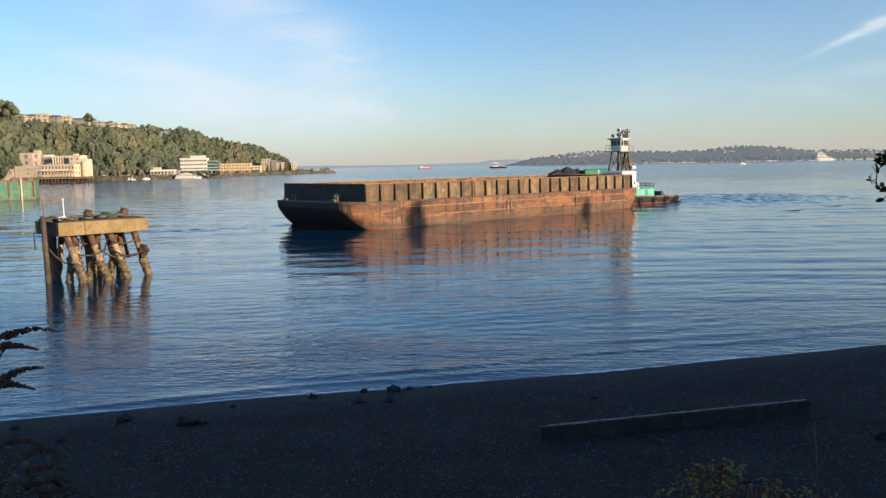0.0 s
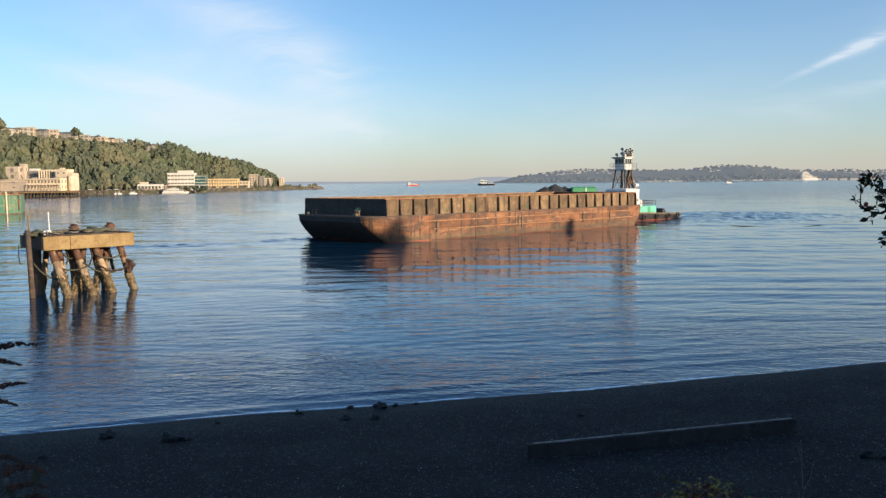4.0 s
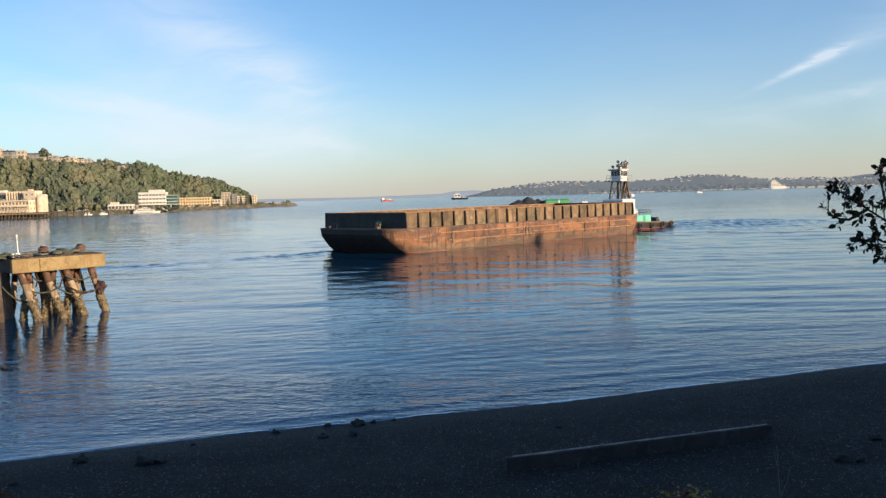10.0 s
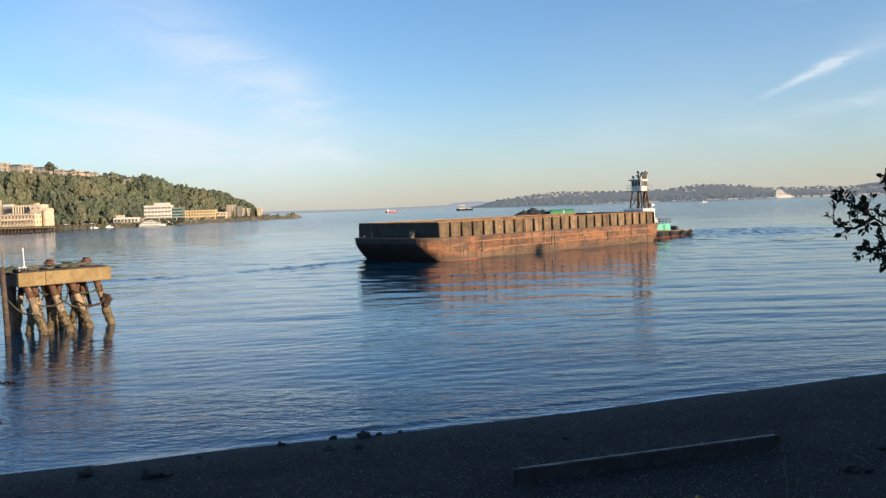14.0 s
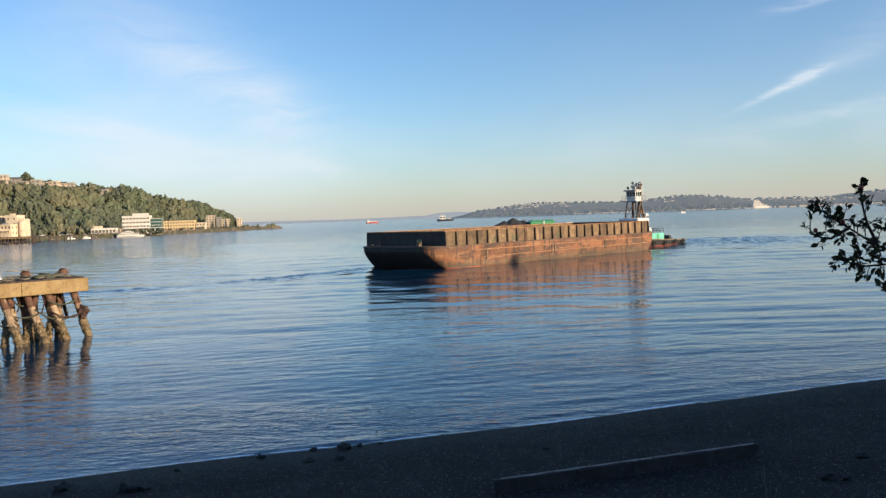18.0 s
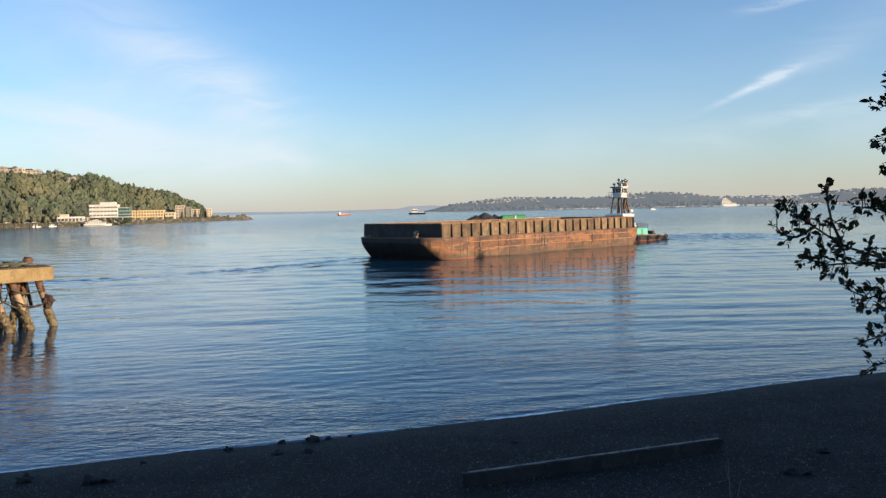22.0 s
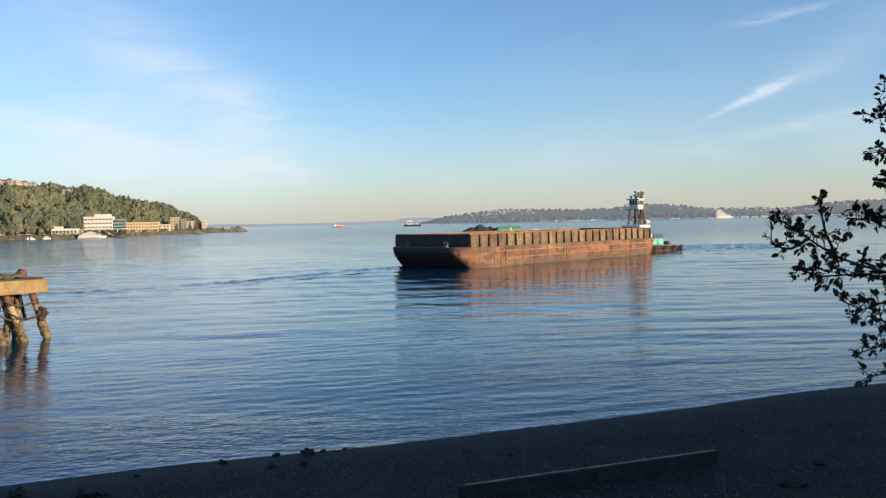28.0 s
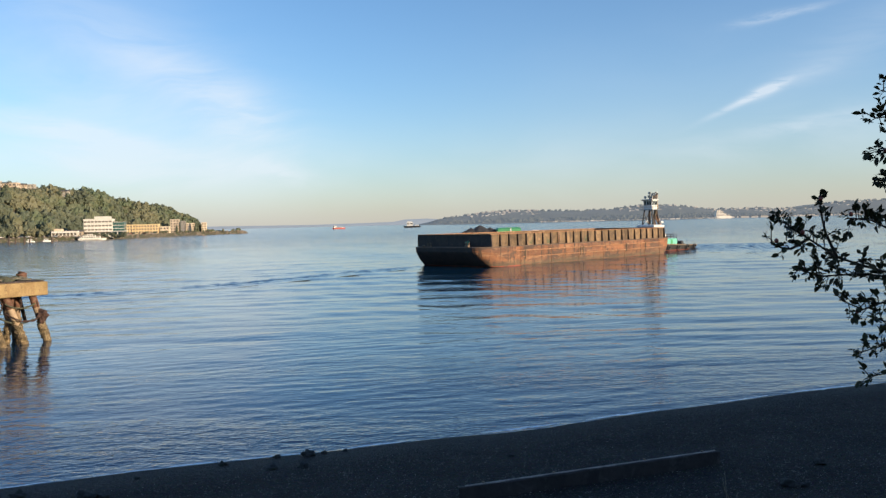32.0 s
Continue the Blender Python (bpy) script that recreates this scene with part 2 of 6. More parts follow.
def hull_material():
    """Weathered plates: two rusts, pale scuffed runs, dark upright streaks and a weedy band at the waterline."""
    m, k, bsdf = material("rusty_hull_plate")
    vec = k.add("ShaderNodeTexCoord").outputs["Object"]
    big = k.noise(k.mapping(vec, (0.22, 0.22, 0.5)), 1.0, 6.0, 0.62, 0.6)
    fine = k.noise(vec, 5.5, 5.0, 0.65)
    run = k.noise(k.mapping(vec, (1.6, 1.6, 0.13)), 1.0, 6.0, 0.7, 0.2)
    scuff = k.noise(k.mapping(vec, (0.35, 0.35, 2.2)), 1.0, 6.0, 0.65, 0.5)
    patch = k.noise(k.mapping(vec, (0.5, 0.5, 0.9)), 1.0, 5.0, 0.6, 1.0)
    col = k.mix(k.step(big, 0.38, 0.62), (0.27, 0.108, 0.044), (0.135, 0.056, 0.028))
    col = k.mix(k.math("MULTIPLY", k.step(scuff, 0.52, 0.64), 0.5), col, (0.38, 0.235, 0.125))
    col = k.mix(k.math("MULTIPLY", k.step(patch, 0.52, 0.58), 0.85), col, (0.085, 0.047, 0.030))
    col = k.mix(k.math("MULTIPLY", k.step(run, 0.53, 0.60), 0.9), col, (0.055, 0.034, 0.024))
    z = k.add("ShaderNodeSeparateXYZ", {0: vec}).outputs[2]
    low = k.step(k.math("ADD", z, k.math("MULTIPLY", k.math("SUBTRACT", patch, 0.5), 2.4)), 1.05, 0.3)
    col = k.mix(k.math("MULTIPLY", low, 0.6), col, (0.105, 0.085, 0.048))
    rnd = k.add("ShaderNodeObjectInfo").outputs["Random"]
    tone = k.math("MULTIPLY", k.math("ADD", k.math("MULTIPLY", fine, 0.9), 0.55), k.math("ADD", k.math("MULTIPLY", rnd, 0.5), 0.68))
    col = k.mix(1.0, col, k.add("ShaderNodeCombineColor", {0: tone, 1: tone, 2: tone}).outputs[0], "MULTIPLY")
    link(k, col, bsdf, "Base Color")
    link(k, k.math("ADD", k.math("MULTIPLY", fine, 0.3), 0.55), bsdf, "Roughness")
    h = k.math("ADD", k.math("MULTIPLY", fine, 0.012), k.math("MULTIPLY", big, 0.06))
    link(k, k.add("ShaderNodeBump", {"Height": h, "Distance": 1.0, "Strength": 1.0}).outputs[0], bsdf, "Normal")
    return m


def glass_dark(name="window_glass", tint=(0.02, 0.03, 0.035)):
    m, k, bsdf = material(name)
    bsdf.inputs["Base Color"].default_value = (*tint, 1)
    bsdf.inputs["Roughness"].default_value = 0.06
    return m


M_WATER = water_material()
M_GRAVEL = gravel_material()
M_RUST = hull_material()
M_RUST_DARK = surface("dark_rusted_bin_plate", (0.19, 0.138, 0.090), (0.12, 0.088, 0.062), 0.78, 0.0, 0.5, 6.0, 0.010, (0.24, 0.165, 0.10), (0.07, 0.052, 0.040), 0.3)
M_BIN = surface("brown_rusted_bin_panel", (0.235, 0.148, 0.074), (0.125, 0.080, 0.045), 0.78, 0.0, 0.6, 6.0, 0.012, (0.30, 0.19, 0.10), (0.075, 0.050, 0.034), 0.40)
# rust, with the stanchions' unlit sides darkened into the colour
M_POST = surface("shaded_rusted_stanchion", (0.075, 0.052, 0.036), (0.050, 0.036, 0.028), 0.8, 0.0, 0.8, 8.0, 0.008, (0.20, 0.12, 0.07), None, 0.25)
M_MARK = surface("faded_green_spray", (0.06, 0.11, 0.06), (0.08, 0.12, 0.07), 0.8, 0.0, 1.0, 12.0, 0.0)
# dark rust with the unlit ends' shade put into its colour
M_BOW = surface("shaded_end_plate", (0.050, 0.038, 0.032), (0.036, 0.029, 0.026), 0.75, 0.0, 0.5, 5.0, 0.012, (0.085, 0.052, 0.036), (0.03, 0.026, 0.024), 0.05)
M_RUST_RAIL = surface("orange_rust_steel", (0.36, 0.165, 0.075), (0.24, 0.11, 0.05), 0.7, 0.0, 0.8, 9.0, 0.008, (0.48, 0.33, 0.20), None, 0.1)
M_BOOT = surface("red_boot_paint", (0.33, 0.07, 0.035), (0.20, 0.06, 0.035), 0.65, 0.0, 0.7, 7.0, 0.008, (0.12, 0.06, 0.04))
M_BLACK = surface("black_marine_paint", (0.02, 0.02, 0.022), (0.035, 0.033, 0.03), 0.5, 0.0, 0.8, 8.0, 0.004, (0.07, 0.045, 0.03))
M_DECK = surface("worn_steel_deck", (0.13, 0.085, 0.06), (0.08, 0.06, 0.05), 0.8, 0.0, 0.5, 5.0, 0.01, (0.2, 0.12, 0.07))
M_WHITE = surface("white_marine_paint", (0.78, 0.77, 0.73), (0.70, 0.69, 0.65), 0.45, 0.0, 0.9, 8.0, 0.003, (0.60, 0.52, 0.42), None, 0.04)
M_TEAL = surface("sea_green_paint", (0.16, 0.52, 0.40), (0.13, 0.45, 0.35), 0.5, 0.0, 0.8, 7.0, 0.004, (0.10, 0.30, 0.24), None, 0.05)
M_GREEN = surface("bright_green_paint", (0.07, 0.34, 0.13), (0.06, 0.27, 0.11), 0.5, 0.0, 0.6, 7.0, 0.004, (0.12, 0.30, 0.14), None, 0.06)
M_GREEN_HULL = surface("faded_green_hull", (0.055, 0.19, 0.115), (0.09, 0.25, 0.165), 0.65, 0.0, 0.35, 4.0, 0.008, (0.30, 0.25, 0.15), (0.32, 0.21, 0.11), 0.05)
M_TAN_STEEL = surface("weathered_tan_stack", (0.48, 0.28, 0.17), (0.36, 0.2, 0.12), 0.6, 0.0, 1.0, 8.0, 0.004, (0.2, 0.12, 0.08))
M_CREAM_STEEL = surface("pale_tan_steel", (0.62, 0.46, 0.30), (0.52, 0.38, 0.25), 0.6, 0.0, 1.0, 8.0, 0.004, (0.34, 0.22, 0.14))
M_GREY = surface("grey_painted_steel", (0.32, 0.33, 0.33), (0.24, 0.25, 0.25), 0.5, 0.2, 1.0, 9.0, 0.003, (0.2, 0.15, 0.11))
M_GLASS = glass_dark()
M_GLASS_GREEN = glass_dark("green_curtain_glass", (0.03, 0.10, 0.085))
M_COAL = surface("black_gravel_heap", (0.022, 0.022, 0.024), (0.045, 0.043, 0.042), 0.85, 0.0, 0.8, 6.0, 0.08)
M_TIMBER = surface("weathered_ochre_timber", (0.32, 0.222, 0.098), (0.23, 0.152, 0.064), 0.85, 0.0, 0.9, 9.0, 0.016, (0.17, 0.105, 0.05), (0.24, 0.15, 0.065), 0.10)
M_TIMBER_DARK = surface("dark_creosote_timber", (0.085, 0.06, 0.045), (0.055, 0.04, 0.032), 0.85, 0.0, 1.2, 10.0, 0.012, (0.16, 0.10, 0.06), None, 0.15)
M_PILE = surface("pale_worn_pile", (0.40, 0.29, 0.18), (0.30, 0.21, 0.13), 0.85, 0.0, 1.3, 9.0, 0.015, (0.20, 0.13, 0.08), (0.18, 0.12, 0.075), 0.12)
M_PILE_TOP = surface("red_brown_pile_wrap", (0.16, 0.075, 0.045), (0.11, 0.055, 0.035), 0.8, 0.0, 1.3, 9.0, 0.01, (0.2, 0.12, 0.07), None, 0.12)
M_GROWTH = surface("barnacle_growth", (0.17, 0.12, 0.060), (0.070, 0.052, 0.030), 0.95, 0.0, 3.4, 12.0, 0.06, (0.40, 0.32, 0.19), None, 0.15)
M_ROPE = surface("old_hawser", (0.16, 0.14, 0.10), (0.10, 0.09, 0.07), 0.9, 0.0, 3.0, 30.0, 0.01, (0.22, 0.2, 0.15))
M_DRIFT = surface("wet_drift_timber", (0.056, 0.046, 0.041), (0.036, 0.030, 0.027), 0.8, 0.0, 0.8, 8.0, 0.012, (0.075, 0.068, 0.062), None, 0.05)
M_ROCK = surface("weedy_beach_rock", (0.018, 0.018, 0.017), (0.028, 0.026, 0.023), 0.8, 0.0, 3.0, 14.0, 0.03, (0.025, 0.035, 0.018))
M_EARTH = surface("bluff_soil", (0.10, 0.085, 0.05), (0.07, 0.075, 0.035), 0.95, 0.0, 0.05, 0.8, 0.05)
M_SHORE = surface("stone_shore", (0.25, 0.20, 0.15), (0.16, 0.13, 0.10), 0.9, 0.0, 0.15, 1.2, 0.1, (0.32, 0.26, 0.19))
M_WOODS = foliage("hillside_leaves", (0.090, 0.112, 0.062), (0.140, 0.136, 0.078), (0.155, 0.144, 0.090), 0.026)
M_CONIFER = foliage("dark_conifer_leaves", (0.076, 0.090, 0.058), (0.094, 0.104, 0.064), (0.112, 0.116, 0.076), 0.05)
M_LEAF = foliage("shrub_leaves", (0.026, 0.036, 0.014), (0.036, 0.036, 0.016), (0.060, 0.034, 0.020), 1.5)
M_YELLOW_LEAF = foliage("autumn_leaves", (0.19, 0.165, 0.030), (0.32, 0.20, 0.036), (0.28, 0.075, 0.028), 6.0)
M_RED_LEAF = foliage("reddened_leaves", (0.13, 0.030, 0.022), (0.09, 0.026, 0.020), (0.12, 0.040, 0.020), 6.0)
M_HIP = surface("red_hip", (0.20, 0.035, 0.02), (0.14, 0.03, 0.02), 0.4, 0.0, 20.0, 60.0, 0.0)
M_BARK = surface("dark_bark", (0.045, 0.034, 0.026), (0.03, 0.024, 0.02), 0.9, 0.0, 6.0, 40.0, 0.004)
M_NET = surface("green_netting", (0.050, 0.075, 0.045), (0.085, 0.075, 0.045), 0.95, 0.0, 5.0, 30.0, 0.03, (0.16, 0.13, 0.08), None, 0.2)
M_HAWSER = surface("weedy_hawser", (0.075, 0.075, 0.042), (0.05, 0.048, 0.032), 0.9, 0.0, 3.0, 30.0, 0.004)
M_SPIKE = surface("withered_flower_spike", (0.070, 0.036, 0.026), (0.045, 0.026, 0.020), 0.95, 0.0, 10.0, 60.0, 0.006)


# ---- mesh builders ----
class Solid:
    """Gathers boxes, tubes and lofts into one mesh."""

    def __init__(self):
        self.v, self.f, self.s = [], [], []

    def add(self, verts, faces, smooth=False):
        o = len(self.v)
        self.v += [tuple(p) for p in verts]
        self.f += [tuple(o + i for i in q) for q in faces]
        self.s += [smooth] * len(faces)
        return self

    def box(self, c, s, m=None, cut=0.0):
        """A box round c with edges s; cut chamfers its edges."""
        hx, hy, hz = s[0] / 2, s[1] / 2, s[2] / 2
        if not cut:
            p = [Vector((x, y, z)) for z in (-hz, hz) for y in (-hy, hy) for x in (-hx, hx)]
            fs = [(0, 2, 3, 1), (4, 5, 7, 6), (0, 1, 5, 4), (2, 6, 7, 3), (0, 4, 6, 2), (1, 3, 7, 5)]
        else:
            p, at = [], {}
            for sx in (-1, 1):
                for sy in (-1, 1):
                    for sz in (-1, 1):
                        for ax in range(3):
                            q = [sx * (hx - cut), sy * (hy - cut), sz * (hz - cut)]
                            q[ax] = (sx * hx, sy * hy, sz * hz)[ax]
                            at[sx, sy, sz, ax] = len(p)
                            p.append(Vector(q))
            fs = []
            for ax in range(3):
                b, c2 = [i for i in range(3) if i != ax]
                for sg in (-1, 1):
                    ring = []
                    for u, w in ((-1, -1), (1, -1), (1, 1), (-1, 1)):
                        t = [0, 0, 0]
                        t[ax], t[b], t[c2] = sg, u, w
                        ring.append(at[(*t, ax)])
                    fs.append(tuple(ring))
                for u in (-1, 1):
                    for w in (-1, 1):
                        t0, t1 = [0, 0, 0], [0, 0, 0]
                        t0[ax], t0[b], t0[c2] = -1, u, w
                        t1[ax], t1[b], t1[c2] = 1, u, w
                        fs.append((at[(*t0, b)], at[(*t1, b)], at[(*t1, c2)], at[(*t0, c2)]))
            for sx in (-1, 1):
                for sy in (-1, 1):
                    for sz in (-1, 1):
                        fs.append(tuple(at[sx, sy, sz, a] for a in range(3)))
        m = Matrix.Translation(c) @ (m or Matrix())
        return self.add([m @ q for q in p], fs)

    def tube(self, a, b, r0, r1=None, n=10, smooth=True):
        a, b = Vector(a), Vector(b)
        r1 = r0 if r1 is None else r1
        q = (b - a).to_track_quat("Z", "Y")
        vs = []
        for p, r in ((a, r0), (b, r1)):
            for i in range(n):
                t = 2 * math.pi * i / n
                vs.append(p + q @ Vector((r * math.cos(t), r * math.sin(t), 0)))
        fs = [(i, (i + 1) % n, n + (i + 1) % n, n + i) for i in range(n)]
        self.add(vs, fs, smooth)
        return self.add(vs, [tuple(range(n - 1, -1, -1)), tuple(range(n, 2 * n))])

    def pipe(self, pts, radii, n=8, rough=0.0, rng=None):
        """A tube along a line of points, with its own radius at each."""
        pts = [Vector(p) for p in pts]
        vs, fs = [], []
        for j, p in enumerate(pts):
            d = pts[min(j + 1, len(pts) - 1)] - pts[max(j - 1, 0)]
            q = d.to_track_quat("Z", "Y")
            r = radii[j] if isinstance(radii, (list, tuple)) else radii
            for i in range(n):
                t = 2 * math.pi * i / n
                k = r * (1 + (rng.uniform(-rough, rough) if rng else 0))
                vs.append(p + q @ Vector((k * math.cos(t), k * math.sin(t), 0)))
        for j in range(len(pts) - 1):
            for i in range(n):
                fs.append((j * n + i, j * n + (i + 1) % n, (j + 1) * n + (i + 1) % n, (j + 1) * n + i))
        fs.append(tuple(range(n - 1, -1, -1)))
        fs.append(tuple(range((len(pts) - 1) * n, len(pts) * n)))
        return self.add(vs, fs, True)

    def loft(self, rings, smooth=False, caps=True):
        n = len(rings[0])
        vs = [p for r in rings for p in r]
        fs = [(j * n + i, j * n + (i + 1) % n, (j + 1) * n + (i + 1) % n, (j + 1) * n + i) for j in range(len(rings) - 1) for i in range(n)]
        self.add(vs, fs, smooth)
        if caps:
            self.add(vs, [tuple(range(n - 1, -1, -1)), tuple(range((len(rings) - 1) * n, len(rings) * n))])
        return self

    def ball(self, c, r, seed=0, rough=0.0, squash=(1, 1, 1), level=1):
        bm = bmesh.new()
        bmesh.ops.create_icosphere(bm, subdivisions=level, radius=1.0)
        vs = []
        for v in bm.verts:
            k = 1 + rough * noise.noise(v.co * 1.7 + Vector((seed * 3.1, seed * 1.7, seed)))
            vs.append((c[0] + v.co.x * r * k * squash[0], c[1] + v.co.y * r * k * squash[1], c[2] + v.co.z * r * k * squash[2]))
        fs = [tuple(v.index for v in f.verts) for f in bm.faces]
        bm.free()
        return self.add(vs, fs, True)

    def mesh(self, name, mat):
        me = bpy.data.meshes.new(name)
        me.from_pydata(self.v, [], self.f)
        me.polygons.foreach_set("use_smooth", self.s)
        bm = bmesh.new()
        bm.from_mesh(me)
        bmesh.ops.recalc_face_normals(bm, faces=bm.faces)
        bm.to_mesh(me)
        bm.free()
        me.materials.append(mat)
        return me


def thing(name, m, label, category, group=""):
    ob = new(name)
    ob.empty_display_size = 0.2
    ob.matrix_basis = m
    return tagged(ob, label, category, group)


def part(name, solid, mat, parent, label="", m=None):
    """One mesh under a thing or a part; solid may be a finished mesh to share."""
    ob = new(name, solid if isinstance(solid, bpy.types.Mesh) else solid.mesh(name, mat))
    ob.parent = parent
    if m is not None:
        ob.matrix_basis = m
    return tagged(ob, label) if label else ob


def single(name, solid, mat, m, label, category, group="", kind=""):
    ob = new(name, solid if isinstance(solid, bpy.types.Mesh) else solid.mesh(name, mat))
    ob.matrix_basis = m
    return tagged(ob, label, category, group, kind)


def array_mesh(name, verts, faces, mat, smooth=False):
    """A mesh from numpy arrays: verts (n, 3), faces (m, 3 or 4)."""
    me = bpy.data.meshes.new(name)
    k = faces.shape[1]
    me.vertices.add(len(verts))
    me.vertices.foreach_set("co", verts.astype(np.float32).ravel())
    me.loops.add(faces.size)
    me.loops.foreach_set("vertex_index", faces.astype(np.int32).ravel())
    me.polygons.add(len(faces))
    me.polygons.foreach_set("loop_start", np.arange(0, faces.size, k, dtype=np.int32))
    me.polygons.foreach_set("use_smooth", np.full(len(faces), smooth))
    me.update(calc_edges=True)
    me.materials.append(mat)
    return me


# ---- ground and water ----
def shore_y(x):
    return 25.90 + 0.2585 * x - 0.20 * math.sin(0.24 * x + 0.5 * math.cos(0.07 * x)) * math.exp(-(x / 60.0) ** 2) + 0.05 * math.sin(x * 0.83)


def ground_z(x, y):
    s = (shore_y(x) - y) * 0.966
    if s < 0:
        return max(-4.0, 0.085 * s)
    z = 0.088 * min(s, 17.0)
    if s > 17:
        t = min((s - 17) / 6.0, 1.0)
        z += 3.85 * t * t * (3 - 2 * t)
    return z + 0.03 * min(1.0, abs(s) / 3.0) * noise.noise(Vector((x * 0.5, y * 0.5, 0.0)))


def spread(lo, hi, dense, far):
    """Grid lines: close between lo and hi, wider and wider beyond."""
    out, step, x = list(np.arange(lo, hi + 1e-6, dense)), dense, hi
    while x < far:
        step *= 1.5
        x = min(x + step, far)
        out.append(x)
    x, step = lo, dense
    while x > -far:
        step *= 1.5
        x = max(x - step, -far)
        out.insert(0, x)
    return out


def build_ground():
    xs, ys = spread(-22, 34, 0.4, 4950), spread(4, 36, 0.4, 4950)
    vs = np.array([(x, y, ground_z(x, y)) for y in ys for x in xs])
    n = len(xs)
    i = np.arange(len(ys) - 1)[:, None] * n + np.arange(n - 1)[None, :]
    fs = np.stack([i, i + 1, i + n + 1, i + n], -1).reshape(-1, 4)
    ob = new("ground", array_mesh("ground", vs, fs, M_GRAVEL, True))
    tagged(ob, "dark grey gravel beach sloping into the sea, in shade", "beach", kind="structure")


def build_water():
    """One sheet to the horizon. Low waves are modelled where the grid is fine enough to carry them."""
    ys = [-4960, -2000, -700, -200, -60, -20, 0, 8]
    y = 14.0
    while y < 330:
        ys.append(y)
        y += 0.0066 * y
    while y < 4960:
        ys.append(y)
        y *= 1.12
    ys.append(4960)
    xs = list(np.arange(-58, 78, 0.32))
    step = 0.32
    while xs[-1] < 4960:
        step *= 1.05
        xs.append(min(xs[-1] + step, 4960))
    step = 0.32
    while xs[0] > -4960:
        step *= 1.05
        xs.insert(0, max(xs[0] - step, -4960))
    xs, ys = np.array(xs), np.array(ys)
    gx, gy = np.gradient(xs)[None, :], np.gradient(ys)[:, None]
    X, Y = np.meshgrid(xs, ys)
    Z = np.zeros_like(X)
    rs = np.random.default_rng(12)
    for n, l0, l1, slope, fan in ((6, 4.5, 10.0, 0.0135, 14), (10, 2.0, 4.2, 0.0135, 22), (30, 0.45, 1.3, 0.0135, 34)):
        for i in range(n):
            lam = l0 * (l1 / l0) ** rs.random()
            a = math.radians(-97 + rs.normal() * fan)
            kx, ky = 2 * math.pi / lam * math.cos(a), 2 * math.pi / lam * math.sin(a)
            amp = slope * lam / (2 * math.pi)
            fade = np.clip(lam / (2.2 * gy) - 1, 0, 1) * np.clip(lam / (2.2 * np.abs(math.cos(a)) * gx + 1e-6) - 1, 0, 1)
            q = rs.uniform(0.01, 0.03, 4)
            patch = 1 + 0.55 * np.sin(X * q[0] + Y * q[1] * 2 + rs.uniform(0, 6)) * np.sin(X * q[2] - Y * q[3] * 2 + rs.uniform(0, 6))
            if lam > 1.8:
                fade = fade * np.clip((Y - 30) / 70.0, 0.15, 1.0)
            Z += amp * fade * patch * np.sin(kx * X + ky * Y + rs.uniform(0, 6.28))
    # a train of longer-crested waves from the passing tug
    train = np.clip((X + 6) / 26.0, 0, 1) * np.exp(-((Y - 50) / 17.0) ** 2)
    for lam, turn, slope in ((2.1, -92, 0.022), (2.8, -95, 0.026), (3.7, -90, 0.024), (5.2, -94, 0.018)):
        a = math.radians(turn)
        kx, ky = 2 * math.pi / lam * math.cos(a), 2 * math.pi / lam * math.sin(a)
        group = 0.6 + 0.6 * np.sin(X * 0.05 + Y * 0.11 + lam * 3) * np.sin(X * 0.11 - Y * 0.07 + lam)
        bend = 0.35 * np.sin(X * 0.13 + lam) + 0.2 * np.sin(X * 0.31 + Y * 0.1)
        Z += slope * lam / (2 * math.pi) * train * np.clip(group, 0, 1.3) * np.sin(kx * X + ky * (Y + bend) + lam)
    edge = (Y - (25.90 + 0.2585 * X)) * 0.968
    Z *= np.clip((edge - 0.5) / 9.0, 0.12, 1.0)
    # low swash crests that run up the gravel
    for e0, amp, wide in ((0.9, 0.024, 0.30), (2.3, 0.024, 0.36), (3.9, 0.018, 0.42)):
        e = edge - e0 - 0.22 * np.sin(X * 0.19 + e0 * 2) - 0.12 * np.sin(X * 0.47 + e0 * 5)
        along = np.clip(0.55 + 0.75 * np.sin(X * 0.16 + e0 * 3.1) + 0.3 * np.sin(X * 0.51 + e0), 0.0, 1.3)
        Z += amp * along * np.exp(-(e / np.where(e < 0, wide * 0.55, wide)) ** 2)
    vs = np.stack([X, Y, Z], -1).reshape(-1, 3)
    n = len(xs)
    i = np.arange(len(ys) - 1)[:, None] * n + np.arange(n - 1)[None, :]
    fs = np.stack([i, i + 1, i + n + 1, i + n], -1).reshape(-1, 4)
    ob = new("water", array_mesh("water", vs, fs, M_WATER, True))
    return tagged(ob, "calm rippled blue sea water reflecting the evening sky", "water", kind="structure")


build_ground()
WATER = build_water()


# ---- the barge ----
def barge_state(t):
    """Place and heading of the barge: smooth curves over the clip."""
    s = t / 32.0
    x = -3.488 + 26.943 * s + 2.944 * s * s - 0.701 * s ** 3
    y = 94.187 + 32.186 * s + 4.362 * s * s - 3.075 * s ** 3
    return x, y, math.degrees(0.7439 - 0.0396 * s - 0.0350 * s * s)


def barge_pose(t):
    x, y, a = barge_state(t)
    return pose(x, y, 0, 0, 0, a)


BW = 17.0


